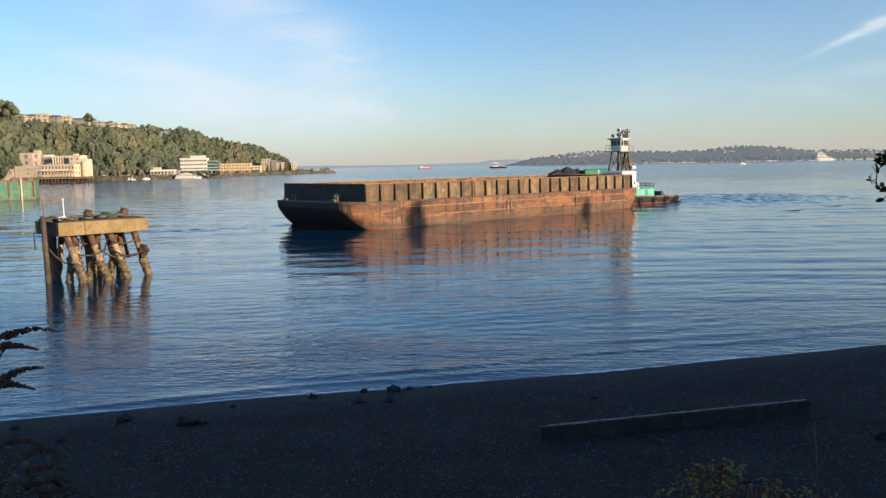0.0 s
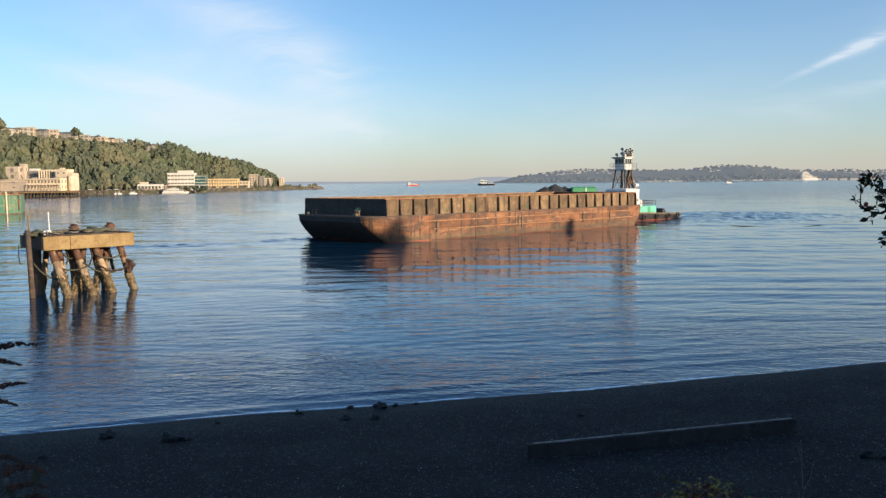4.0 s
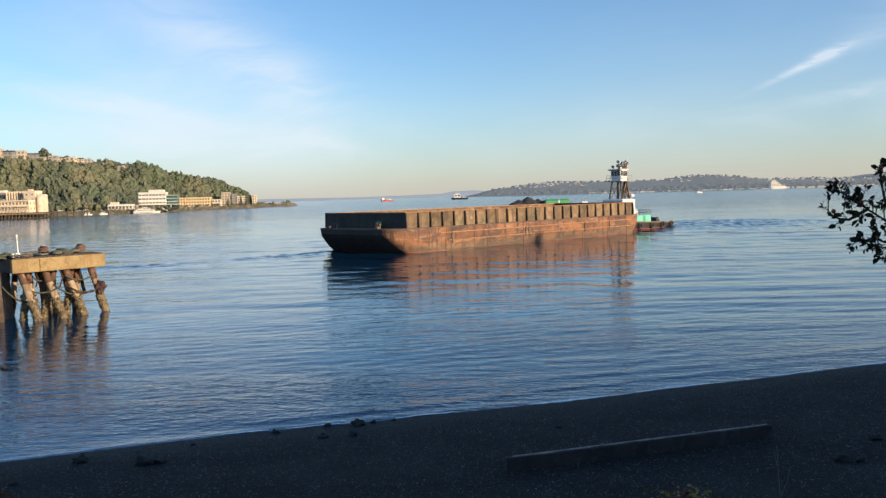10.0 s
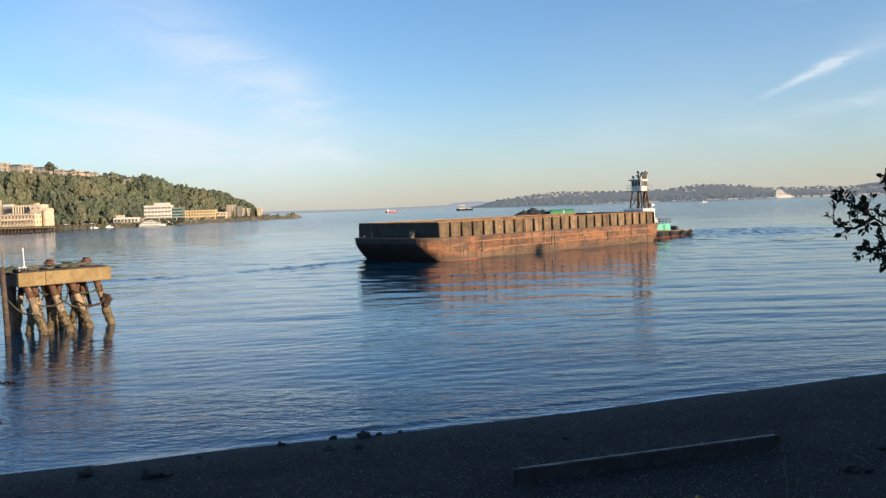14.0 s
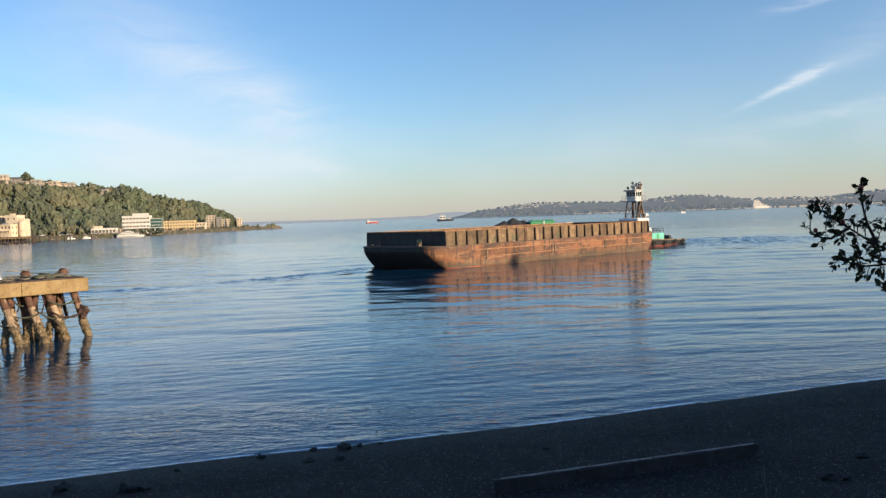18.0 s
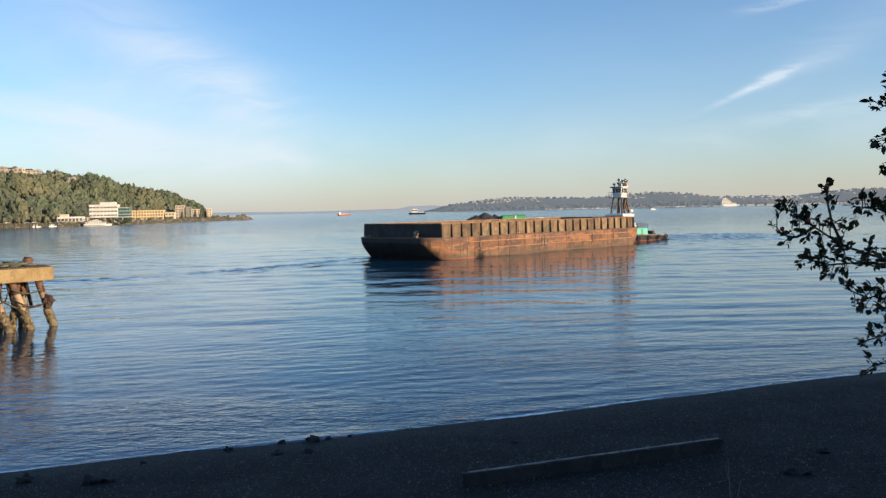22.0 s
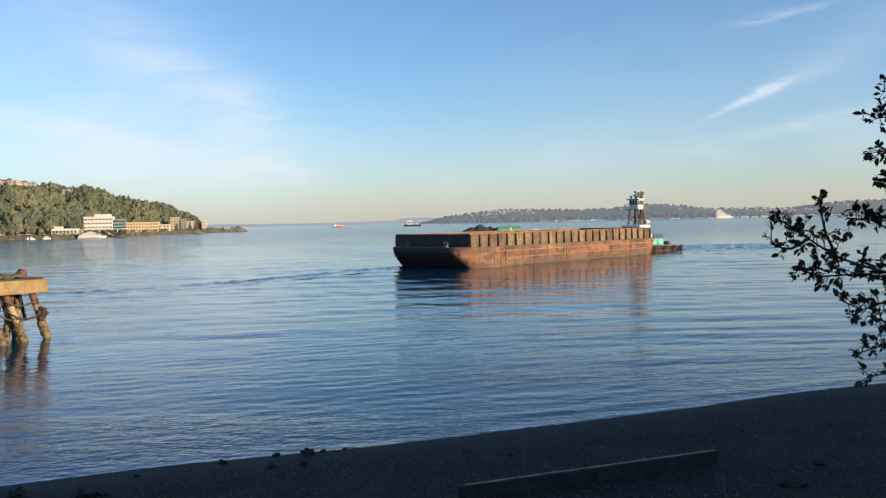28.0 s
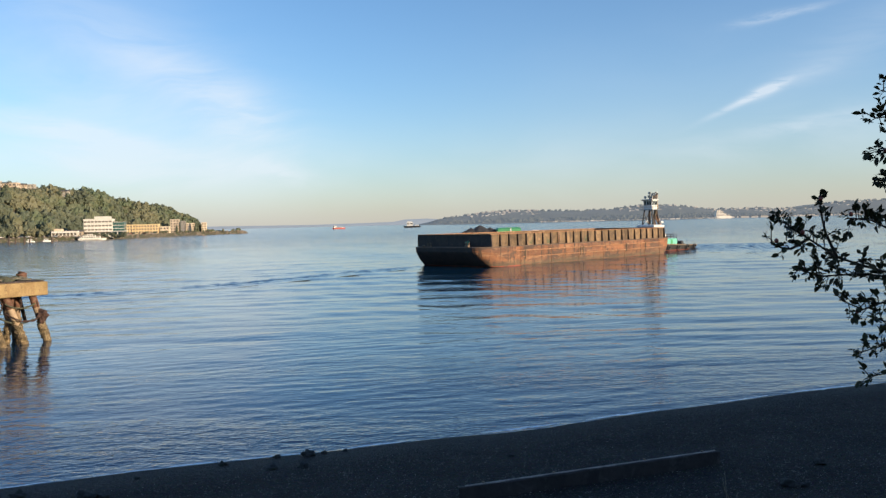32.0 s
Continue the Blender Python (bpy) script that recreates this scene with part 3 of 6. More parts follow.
def outline(u0, u1, inset0, inset1, z, c0=6.0):
    """The plan of the hull at one height: rounded tapered end at u0, nearly square end at u1."""
    bow = []
    for i in range(13):
        a = math.pi / 2 * i / 12
        bow.append((u0 + c0 * (1 - math.cos(a)), inset0 * (1 - math.sin(a)), z))
    left = [(u, BW - v, z) for u, v, _ in reversed(bow)]
    return bow + [(u1 - 1.2, 0, z), (u1, inset1, z), (u1, BW - inset1, z), (u1 - 1.2, BW, z)] + left


def build_barge():
    b = thing("barge", barge_pose(0), "long rust-streaked steel cargo barge with a bin, under way", "barge")
    levels = ((-3.6, 43.0, -1.0), (-5.0, 43.6, -0.4), (-6.0, 44.0, 0.12), (-6.7, 44.5, 0.6), (-7.45, 45.0, 1.2), (-8.2, 45.3, 1.9), (-8.6, 45.45, 2.4), (-8.65, 45.5, 3.0))
    def nose(z):
        # the corner tightens towards the waterline
        return 1.3 + 1.3 * min(max((z - 0.1) / 2.3, 0.0), 1.0)

    hull = Solid().loft([outline(a, c, nose(z), 0.6, z) for a, c, z in levels])
    part("hull", hull, M_RUST, b, "rust-orange plated hull with dark streaks")
    # the raked end's shade, painted as a dark sheet just proud of it
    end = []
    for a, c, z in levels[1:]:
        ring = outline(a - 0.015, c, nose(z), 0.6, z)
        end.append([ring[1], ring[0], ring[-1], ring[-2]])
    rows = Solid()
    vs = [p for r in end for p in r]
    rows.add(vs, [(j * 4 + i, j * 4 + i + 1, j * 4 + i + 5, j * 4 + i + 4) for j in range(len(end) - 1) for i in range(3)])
    part("bow_plating", rows, M_BOW, b, "dark sheet on the raked end, its shade put into the colour")
    part("boot_stripe", Solid().loft([outline(-5.88, 43.97, 1.28, 0.58, 0.02), outline(-6.06, 44.03, 1.29, 0.58, 0.13)]), M_BOOT, b, "red paint along the waterline")
    part("deck", Solid().loft([outline(-8.7, 45.55, 2.56, 0.56, 3.0), outline(-8.7, 45.55, 2.56, 0.56, 3.14)]), M_DECK, b)
    # rubbing strakes on the near and far side
    for v in (-0.05, BW + 0.05):
        for z, u0, u1 in ((2.36, -1.0, 42.6), (1.36, 0.6, 42.2)):
            part("rubbing_strake", Solid().box(((u0 + u1) / 2, v, z), (u1 - u0, 0.12, 0.16), None, 0.03), M_RUST_RAIL, b)
    # side plates, a little uneven
    edges = (0.1, 7.8, 15.3, 22.5, 29.2, 35.8, 41.2)
    for a, c in zip(edges, edges[1:]):
        for z0, z1 in ((0.26, 1.26), (1.46, 2.26), (2.46, 2.97)):
            part("hull_plate", Solid().box(((a + c) / 2, -0.012, (z0 + z1) / 2), (c - a - 0.18, 0.05, z1 - z0), pose(0, 0, 0, 0.4 * math.sin(a * 3 + z0), 0, 0), 0.012), M_RUST, b)
    # butt straps where the plates meet
    strap = Solid().box((0, -0.03, 1.6), (0.14, 0.06, 2.9), None, 0.02).mesh("butt_strap", M_RUST)
    for u in (0.0, 7.9, 15.4, 22.6, 29.3, 35.9, 41.3):
        part("butt_strap", strap, None, b, m=pose(u, 0, 0))
    bar = Solid().box((0, -0.09, 1.75), (0.22, 0.16, 1.5), None, 0.04).mesh("fender_bar", M_RUST_DARK)
    for u in (1.2, 15.9, 16.6, 29.9, 36.4):
        part("fender_bar", bar, None, b, m=pose(u, 0, 0))
    # the bin: wall panels between stanchions
    u0, u1, z0, z1 = -6.2, 44.0, 3.14, 5.02
    n = 24
    step = (u1 - u0) / n
    panel = Solid().box((step / 2, 0, (z0 + z1) / 2), (step - 0.012, 0.05, z1 - z0 - 0.01)).mesh("bin_panel", M_BIN)
    post = Solid()
    for w0, w1, d0, d1, o in ((-0.05, 0.05, 0.32, 0.22, 0.0), (-0.08, 0.08, 0.05, 0.05, 0.30)):
        # the gusset tapers upward; its flange follows the slope
        post.loft([[(w0, -d0 - o, z0), (w1, -d0 - o, z0), (w1, -o, z0), (w0, -o, z0)],
                   [(w0, -d1 - o * 0.70, z1 - 0.02), (w1, -d1 - o * 0.70, z1 - 0.02), (w1, -o * 0.70, z1 - 0.02), (w0, -o * 0.70, z1 - 0.02)]])
    post = post.mesh("stanchion", M_POST)
    for v, turn in ((0.65, 0), (BW - 0.35, 180)):
        for i in range(n):
            part("bin_panel", panel, None, b, m=pose(u0 + i * step, v, 0))
        for i in range(n + 1):
            part("stanchion", post, None, b, m=pose(u0 + i * step, v, 0, 0, 0, turn))
        part("top_rail", Solid().box(((u0 + u1) / 2, v - 0.0, z1 + 0.05), (u1 - u0 + 0.3, 0.32, 0.12), None, 0.03), M_RUST_RAIL, b, "bright rust-orange top rail")
    m = 8
    w = BW - 1.0
    # bin end panels share that colour, darkened for their shaded faces
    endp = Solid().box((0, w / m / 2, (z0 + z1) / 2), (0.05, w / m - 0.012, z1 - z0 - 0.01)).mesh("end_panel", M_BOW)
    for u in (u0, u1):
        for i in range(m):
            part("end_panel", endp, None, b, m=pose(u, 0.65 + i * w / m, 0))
        part("end_rail", Solid().box((u, BW / 2 + 0.15, z1 + 0.06), (0.3, w + 0.3, 0.12), None, 0.03), M_RUST_RAIL, b)
    part("bin_floor", Solid().box(((u0 + u1) / 2, BW / 2 + 0.15, z0 + 0.03), (u1 - u0 - 0.1, w - 0.1, 0.05)), M_DECK, b)
    # deck gear at the tapered end
    for v in (4.9,):
        win = part("deck_winch", Solid().box((-7.0, v, 3.35), (0.5, 0.45, 0.4), None, 0.05), M_GREEN_HULL, b, "green deck winch")
        part("drum", Solid().tube((-7.0, v - 0.25, 3.75), (-7.0, v + 0.25, 3.75), 0.22, None, 14), M_GREEN_HULL, win)
        part("cheek", Solid().tube((-7.0, v - 0.31, 3.75), (-7.0, v - 0.23, 3.75), 0.36, None, 14), M_GREEN_HULL, win)
    bit = Solid().tube((0, 0, 3.14), (0, 0, 3.75), 0.14, None, 10).tube((0, 0, 3.72), (0, 0, 3.80), 0.2, None, 10).mesh("bollard", M_RUST_DARK)
    for u, v in ((-7.5, 4.0), (-7.5, 4.6), (-7.5, 12.6), (-7.5, 13.2), (44.8, 2.0), (44.8, 15.0)):
        part("bollard", bit, None, b, m=pose(u, v, 0))
    for u, v in ((-8.3, 3.6), (-8.3, BW - 3.6)):
        part("fairlead", Solid().box((u, v, 3.3), (0.35, 0.7, 0.32), None, 0.08), M_RUST_DARK, b)
    # ladder on the bin
    lad = Solid()
    for s in (-0.22, 0.22):
        lad.box((10.5 + s, 0.36, 4.1), (0.06, 0.06, 2.0))
    for i in range(6):
        lad.box((10.5, 0.36, 3.3 + i * 0.32), (0.42, 0.05, 0.05))
    part("ladder", lad, M_TAN_STEEL, b, "pale steel ladder on the bin wall")
    # sprayed green marks that cannot be read
    rng = random.Random(4)
    for u, cnt in ((3.0, 4), (7.6, 5), (18.1, 3)):
        for i in range(cnt):
            h = rng.uniform(0.5, 1.1)
            part("paint_mark", Solid().box((u + i * 0.24, 0.615, 3.3 + h / 2), (0.10, 0.012, h), pose(0, 0, 0, 0, rng.uniform(-25, 25), 0)), M_MARK, b)
    return b


# ---- the tug ----
def build_tug():
    """Origin amidships on the waterline, bow towards -x against the barge's square end."""
    tg = thing("tugboat", barge_pose(0) @ pose(56.5, 8.5, 0), "small pusher tug with a tall white wheelhouse tower, pushing", "tugboat")

    def ring(a, b, w, z, sheer=0.0):
        pts = []
        for x, k in ((a, 0.72), (a + 1.6, 0.95), (a + 4, 1.0), (b - 5, 1.0), (b - 2, 0.86), (b - 0.5, 0.5)):
            pts.append((x, -w * k, z + (sheer * (1 - (x - a) / (b - a)))))
        pts.append((b, 0, z))
        return pts + [(x, -y, q) for x, y, q in reversed(pts[:-1])]

    part("hull", Solid().loft([ring(-9.5, 9.6, 2.9, -0.8), ring(-10.3, 10.8, 3.4, 0.25, 0.3), ring(-10.7, 11.3, 3.6, 0.75, 0.9)]), M_BLACK, tg, "black hull with rusty patches")
    part("boot_stripe", Solid().loft([ring(-10.25, 10.72, 3.39, 0.05, 0.1), ring(-10.34, 10.84, 3.42, 0.16, 0.2)]), M_BOOT, tg)
    part("rail_cap", Solid().loft([ring(-10.8, 11.4, 3.68, 0.76, 0.9), ring(-10.8, 11.4, 3.68, 0.95, 0.9)]), M_RUST_DARK, tg, "worn rusty gunwale fender")
    tyre = Solid().pipe([(0.42 * math.cos(a), 0, 0.42 * math.sin(a)) for a in [2 * math.pi * i / 12 for i in range(13)]], 0.14, 6).mesh("tyre_fender", M_BLACK)
    for x in (-6, -3.5, 0.5, 4.0, 7.0):
        part("tyre_fender", tyre, None, tg, m=pose(x, -3.78, 0.75))
    house = part("deckhouse", Solid().box((-4.4, 0, 3.15), (4.0, 4.2, 4.1), None, 0.12).box((-1.7, 0, 2.3), (1.5, 3.4, 2.6), None, 0.1), M_WHITE, tg, "white stepped lower deckhouse")
    part("roof_dome", Solid().loft([[(-4.4 + a * k, b * k, z) for a, b in ((-2.0, -2.1), (2.0, -2.1), (2.0, 2.1), (-2.0, 2.1))] for k, z in ((1.02, 5.2), (1.0, 5.36), (0.88, 5.52), (0.66, 5.6))], False), M_WHITE, house)
    for x in (-5.6, -4.3, -3.0):
        part("porthole", Solid().tube((x, -2.14, 3.6), (x, -2.08, 3.6), 0.2, None, 14), M_GLASS, house)
    part("door", Solid().box((-1.98, -1.2, 3.6), (0.06, 0.7, 1.8), None, 0.02), M_RUST_DARK, house)
    aft = part("engine_casing", Solid().box((0.7, 0, 1.75), (5.2, 3.6, 1.55), None, 0.08), M_TEAL, tg, "sea-green engine casing aft")
    part("door", Solid().box((1.0, -1.825, 1.75), (0.7, 0.05, 1.25), None, 0.015), M_GREEN, aft)
    part("winch", Solid().tube((7.2, -0.8, 1.45), (7.2, 0.8, 1.45), 0.45, None, 14).box((7.2, 0, 1.15), (1.2, 2.0, 0.35), None, 0.05), M_BLACK, tg, "dark towing winch")
    for x in (-1.6, -0.4, 0.8, 2.0, 3.2):
        for y in (-1.7, 1.7):
            part("rail_post", Solid().tube((x, y, 2.5), (x, y, 3.4), 0.05, None, 6), M_BLACK, tg)
    for z in (2.95, 3.4):
        part("rail", Solid().pipe([(-1.6, -1.7, z), (3.2, -1.7, z), (3.2, 1.7, z), (-1.6, 1.7, z)], 0.05, 6), M_BLACK, tg)
    # the tower
    cx = -4.2
    for sx in (-1, 1):
        for sy in (-1, 1):
            part("tower_leg", Solid().tube((cx + sx * 1.25, sy * 1.3, 5.3), (cx + sx * 0.9, sy * 0.9, 8.65), 0.15, 0.13, 8), M_BLACK if sx < 0 else M_POST, tg)
    for sy in (-1, 1):
        part("brace", Solid().tube((cx - 1.2, sy * 1.3, 5.3), (cx + 0.95, sy * 0.95, 8.0), 0.05, None, 6), M_POST, tg)
        part("brace", Solid().tube((cx + 1.2, sy * 1.3, 5.3), (cx - 0.95, sy * 0.95, 8.0), 0.05, None, 6), M_POST, tg)
    part("trunk", Solid().tube((cx - 0.1, 0.1, 5.3), (cx - 0.1, 0.1, 8.7), 0.16, None, 8), M_RUST_DARK, tg)
    part("stair", Solid().box((cx + 0.2, -0.7, 6.95), (0.3, 0.45, 3.6), pose(0, 0, 0, 0, 20, 0)), M_RUST_DARK, tg)
    part("platform", Solid().box((cx, 0, 8.72), (3.4, 3.2, 0.14), None, 0.03), M_GREY, tg)
    for x in (-1.65, -0.55, 0.55, 1.65):
        for y in (-1.55, 1.55):
            part("rail_post", Solid().tube((cx + x, y, 8.78), (cx + x, y, 9.75), 0.03, None, 6), M_GREY, tg)
    for z in (9.28, 9.75):
        part("rail", Solid().pipe([(cx - 1.65, -1.55, z), (cx + 1.65, -1.55, z), (cx + 1.65, 1.55, z), (cx - 1.65, 1.55, z), (cx - 1.65, -1.55, z)], 0.03, 6), M_GREY, tg)
    wh = part("wheelhouse", Solid().loft([[(cx - 1.0, -0.95, 8.79), (cx + 0.95, -0.95, 8.79), (cx + 0.95, 0.95, 8.79), (cx - 1.0, 0.95, 8.79)],
                                         [(cx - 1.12, -1.02, 10.75), (cx + 1.0, -1.02, 10.75), (cx + 1.0, 1.02, 10.75), (cx - 1.12, 1.02, 10.75)]]), M_WHITE, tg, "white wheelhouse with dark windows")
    for x in (-0.68, 0.0, 0.62):
        for y in (-1, 1):
            part("window", Solid().box((cx + x, y * 1.005, 10.1), (0.52, 0.05, 0.85), pose(0, 0, 0, y * -2, 0, 0)), M_GLASS, wh)
    for y in (-0.62, 0.0, 0.62):
        for x in (-1.09, 0.99):
            part("window", Solid().box((cx + x, y, 10.1), (0.05, 0.5, 0.85), pose(0, 0, 0, 0, -3 if x < 0 else 1, 0)), M_GLASS, wh)
    part("roof", Solid().box((cx - 0.08, 0, 10.82), (2.6, 2.5, 0.14), None, 0.04), M_WHITE, wh)
    mast = part("mast", Solid().tube((cx + 0.3, 0, 10.88), (cx + 0.3, 0, 12.3), 0.07, 0.05, 8), M_WHITE, tg)
    part("radar_bar", Solid().box((cx + 0.3, 0, 11.7), (0.14, 1.5, 0.12), pose(0, 0, 0, 0, 0, 30), 0.03), M_WHITE, mast)
    part("dome", Solid().ball((cx - 0.6, -0.6, 11.15), 0.3, 0, 0, (1, 1, 0.9), 2), M_WHITE, mast)
    part("visor", Solid().box((cx - 1.25, 0, 10.72), (0.9, 2.6, 0.12), pose(0, 0, 0, 0, 8, 0), 0.03), M_GREY, wh)
    for x, y, z in ((-0.9, 0.6, 11.3), (-0.3, -0.8, 11.75), (0.6, -0.7, 11.9), (0.7, 0.7, 11.5), (-0.8, -0.7, 11.25), (0.1, 0.2, 12.2)):
        lamp = part("searchlight", Solid().tube((cx + x - 0.28, y - 0.1, z), (cx + x + 0.2, y + 0.08, z + 0.08), 0.29, 0.2, 12), M_WHITE, tg, "white searchlight on a post")
        part("lens", Solid().tube((cx + x - 0.31, y - 0.11, z - 0.005), (cx + x - 0.28, y - 0.1, z), 0.25, None, 12), M_GREY, lamp)
        part("bracket", Solid().tube((cx + x, y, 10.85), (cx + x, y, z), 0.07, 0.06, 6), M_POST, lamp)
    for i, y in enumerate((-1.1, 0.7)):
        part("antenna", Solid().tube((cx + 0.8, y, 10.88), (cx + 0.9, y, 13.0 - i * 0.4), 0.03, 0.015, 5), M_WHITE, tg)
    for y, dx in ((-0.75, 0.0), (-0.2, 0.25), (0.45, 0.1)):
        part("exhaust_stack", Solid().pipe([(cx + 2.5 + dx, y, 4.9), (cx + 2.35 + dx, y, 5.9), (cx + 1.75 + dx, y, 6.7), (cx + 1.2 + dx, y, 7.6), (cx + 1.15 + dx, y, 8.6), (cx + 1.25 + dx, y, 9.6), (cx + 1.3 + dx, y, 11.7 + dx)], 0.19, 10), M_TAN_STEEL, tg, "tan rusted exhaust stack")
        part("stack_cap", Solid().tube((cx + 1.3 + dx, y, 11.65 + dx), (cx + 1.55 + dx, y, 12.1 + dx), 0.2, 0.17, 10), M_POST, tg)
    part("stack_shield", Solid().box((cx + 1.12, -0.1, 10.3), (0.12, 1.9, 2.6), None, 0.03), M_CREAM_STEEL, tg, "pale tan shield plate")
    part("life_raft", Solid().tube((cx + 1.1, -1.55, 6.1), (cx + 2.0, -1.55, 6.1), 0.28, None, 12), M_WHITE, tg)
    return tg


# ---- the dolphin: a timber platform on raking piles ----
def build_dolphin():
    fl = Vector((-23.92, 51.13, 0))
    ang = 44.0
    w, d, top, hb = 5.8, 4.25, 3.85, 0.86
    dp = thing("mooring_dolphin", pose(fl.x, fl.y, 0, 0, 0, ang), "old timber mooring dolphin with an ochre cap on raking piles", "dolphin")
    rng = random.Random(7)
    for y in (0.2, d - 0.2):
        for i in range(2):
            part("cap_beam", Solid().box((w * (0.14, 0.64)[i], y, top - hb / 2), (w * (0.28, 0.72)[i] - 0.012, 0.4, hb), None, 0.035), M_TIMBER, dp, "ochre weathered cap beam")
    for x in (0.2, w - 0.2):
        part("end_beam", Solid().box((x, d / 2, top - hb / 2 - 0.01), (0.38, d - 0.84, hb - 0.04), None, 0.03), M_TIMBER_DARK, dp)
    for i in range(14):
        x = 0.2 + (w - 0.4) * (i + 0.5) / 14
        part("deck_plank", Solid().box((x, d / 2, top + 0.04), ((w - 0.4) / 14 - 0.03, d - 0.1, 0.08), pose(0, 0, rng.uniform(0, 0.01)), 0.01), M_TIMBER_DARK, dp)

    def pile(x, y, bx, by, r, wrap=True, up=top - 0.7):
        a, b = Vector((x, y, up)), Vector((bx, by, 0.0))
        dirv = (b - a).normalized()
        foot = b + dirv * 1.6
        pts = [a.lerp(foot, i / 9) for i in range(10)]
        p = part("support_post", Solid().pipe(pts, [r * (1 + 0.05 * math.sin(i * 2.1 + x)) for i in range(10)], 10, 0.05, rng), M_PILE if wrap else M_TIMBER_DARK, dp)
        if wrap:
            part("post_wrap", Solid().pipe([a.lerp(foot, t) for t in (0.0, 0.1, 0.2)], r * 1.06, 10, 0.03, rng), M_PILE_TOP, p)
            L = [a.lerp(foot, 0.42 + 0.5 * i / 9) for i in range(10)]
            crust = Solid().pipe(L, [r * (1.03 + 0.12 * math.sin(math.pi * (i + 1) / 11) + rng.uniform(-0.05, 0.10)) for i in range(10)], 12, 0.2, rng)
            for i in range(70):
                q = a.lerp(foot, rng.uniform(0.34, 0.74))
                t = rng.uniform(0, 6.28)
                crust.ball(q + Vector((math.cos(t), math.sin(t), rng.uniform(-0.2, 0.2))) * r * rng.uniform(0.95, 1.22), rng.uniform(0.035, 0.10), i, 0.6, (1, 1, 1), 1)
            part("growth", crust, M_GROWTH, p, "crust of barnacles and weed")
        return p

    # front row rakes towards the open water, back row stands straighter
    for x, y, bx, by in ((0.6, 0.6, 1.2, -0.5), (2.1, 0.7, 2.75, -0.3), (3.35, 0.6, 4.2, 0.0), (5.0, 0.6, 5.75, 0.3)):
        pile(x, y, bx, by, 0.22)
    for x, y, bx, by in ((1.35, 1.3, 1.7, 1.1), (2.7, 1.6, 2.5, 1.4), (4.5, 1.7, 4.6, 1.6), (3.5, 3.0, 3.6, 3.1), (1.4, 3.4, 1.0, 3.6), (4.9, 3.4, 5.2, 3.7), (2.3, 2.6, 3.1, 2.3), (1.2, 0.9, 0.7, 0.6), (4.0, 1.1, 3.4, 0.8), (2.9, 1.0, 2.0, 0.9)):
        pile(x, y, bx, by, 0.18)
    for x, y in ((0.35, 2.3), (0.55, 3.7), (2.2, 1.2), (3.0, 2.7)):
        pile(x, y, x + 0.1, y, 0.25, False)
    guard = part("guard_post", Solid().pipe([(-0.35, 1.25, -1.5), (-0.4, 1.25, 1.5), (-0.5, 1.2, 4.25)], [0.19, 0.175, 0.165], 10, 0.06, rng), M_TIMBER_DARK, dp, "dark upright timber guard post")
    part("guard_rod", Solid().tube((-0.38, 1.25, 4.2), (-0.4, 1.25, 5.2), 0.06, 0.045, 8), M_RUST_DARK, guard)
    for x, y in ((2.75, 2.2), (5.0, 1.9)):
        bo = part("post_head", Solid().pipe([(x, y, top + 0.02), (x + 0.02, y, top + 0.3), (x - 0.03, y + 0.02, top + 0.48), (x - 0.02, y, top + 0.62)], [0.24, 0.25, 0.32, 0.22], 12, 0.14, rng), M_PILE_TOP, dp, "rust-red worn post head above the deck")
        part("rope_turn", Solid().pipe([(x + 0.29 * math.cos(a), y + 0.29 * math.sin(a), top + 0.26 + 0.05 * math.sin(2 * a)) for a in [0.5 * i for i in range(14)]], 0.045, 6), M_ROPE, bo)
    lamp = part("light_post", Solid().tube((0.75, 1.0, top + 0.3), (0.72, 1.0, top + 1.35), 0.04, 0.035, 8).ball((0.72, 1.0, top + 1.42), 0.07, 0, 0, (1, 1, 1), 2), M_WHITE, dp, "thin white marker post")
    part("lamp_box", Solid().box((0.7, 1.0, top + 0.22), (0.26, 0.26, 0.26), None, 0.03).box((0.44, 1.0, top + 0.2), (0.12, 0.2, 0.26), None, 0.02), M_WHITE, lamp)
    # heaps of old hawser on the deck, and lines between the piles
    for i in range(22):
        cx, cy = rng.uniform(0.3, 5.2), rng.uniform(0.5, 3.0)
        r = rng.uniform(0.2, 0.45)
        pts = [(cx + r * (1 + 0.2 * math.sin(3 * a)) * math.cos(a), cy + r * math.sin(a) * 0.8, top + 0.12 + 0.03 * (i % 4) + 0.06 * rng.random()) for a in [k * 0.5 for k in range(16)]]
        part("rope_coil", Solid().pipe(pts, 0.05, 6), M_ROPE, dp)
    for nx, ny, nr in ((3.9, 1.5, 0.50), (4.4, 1.8, 0.36), (0.5, 1.9, 0.34), (-0.05, 1.6, 0.28)):
        part("fishing_net", Solid().ball((nx, ny, top + 0.10), nr, int(nr * 40), 1.3, (1.4, 1.0, 0.5), 3), M_NET, dp, "tangled heap of dark green netting")
    for (a, b, sag) in (((-0.3, 1.1, 2.2), (1.3, -0.1, 1.3), 0.5), ((0.9, 0.2, 1.9), (2.7, 0.0, 1.9), 0.25), ((2.4, 0.1, 2.1), (4.9, 0.2, 1.5), 0.45), ((3.2, 0.2, 2.6), (5.0, 0.1, 2.5), 0.3), ((1.2, 0.1, 2.7), (2.5, 1.2, 2.6), 0.3)):
        a, b = Vector(a), Vector(b)
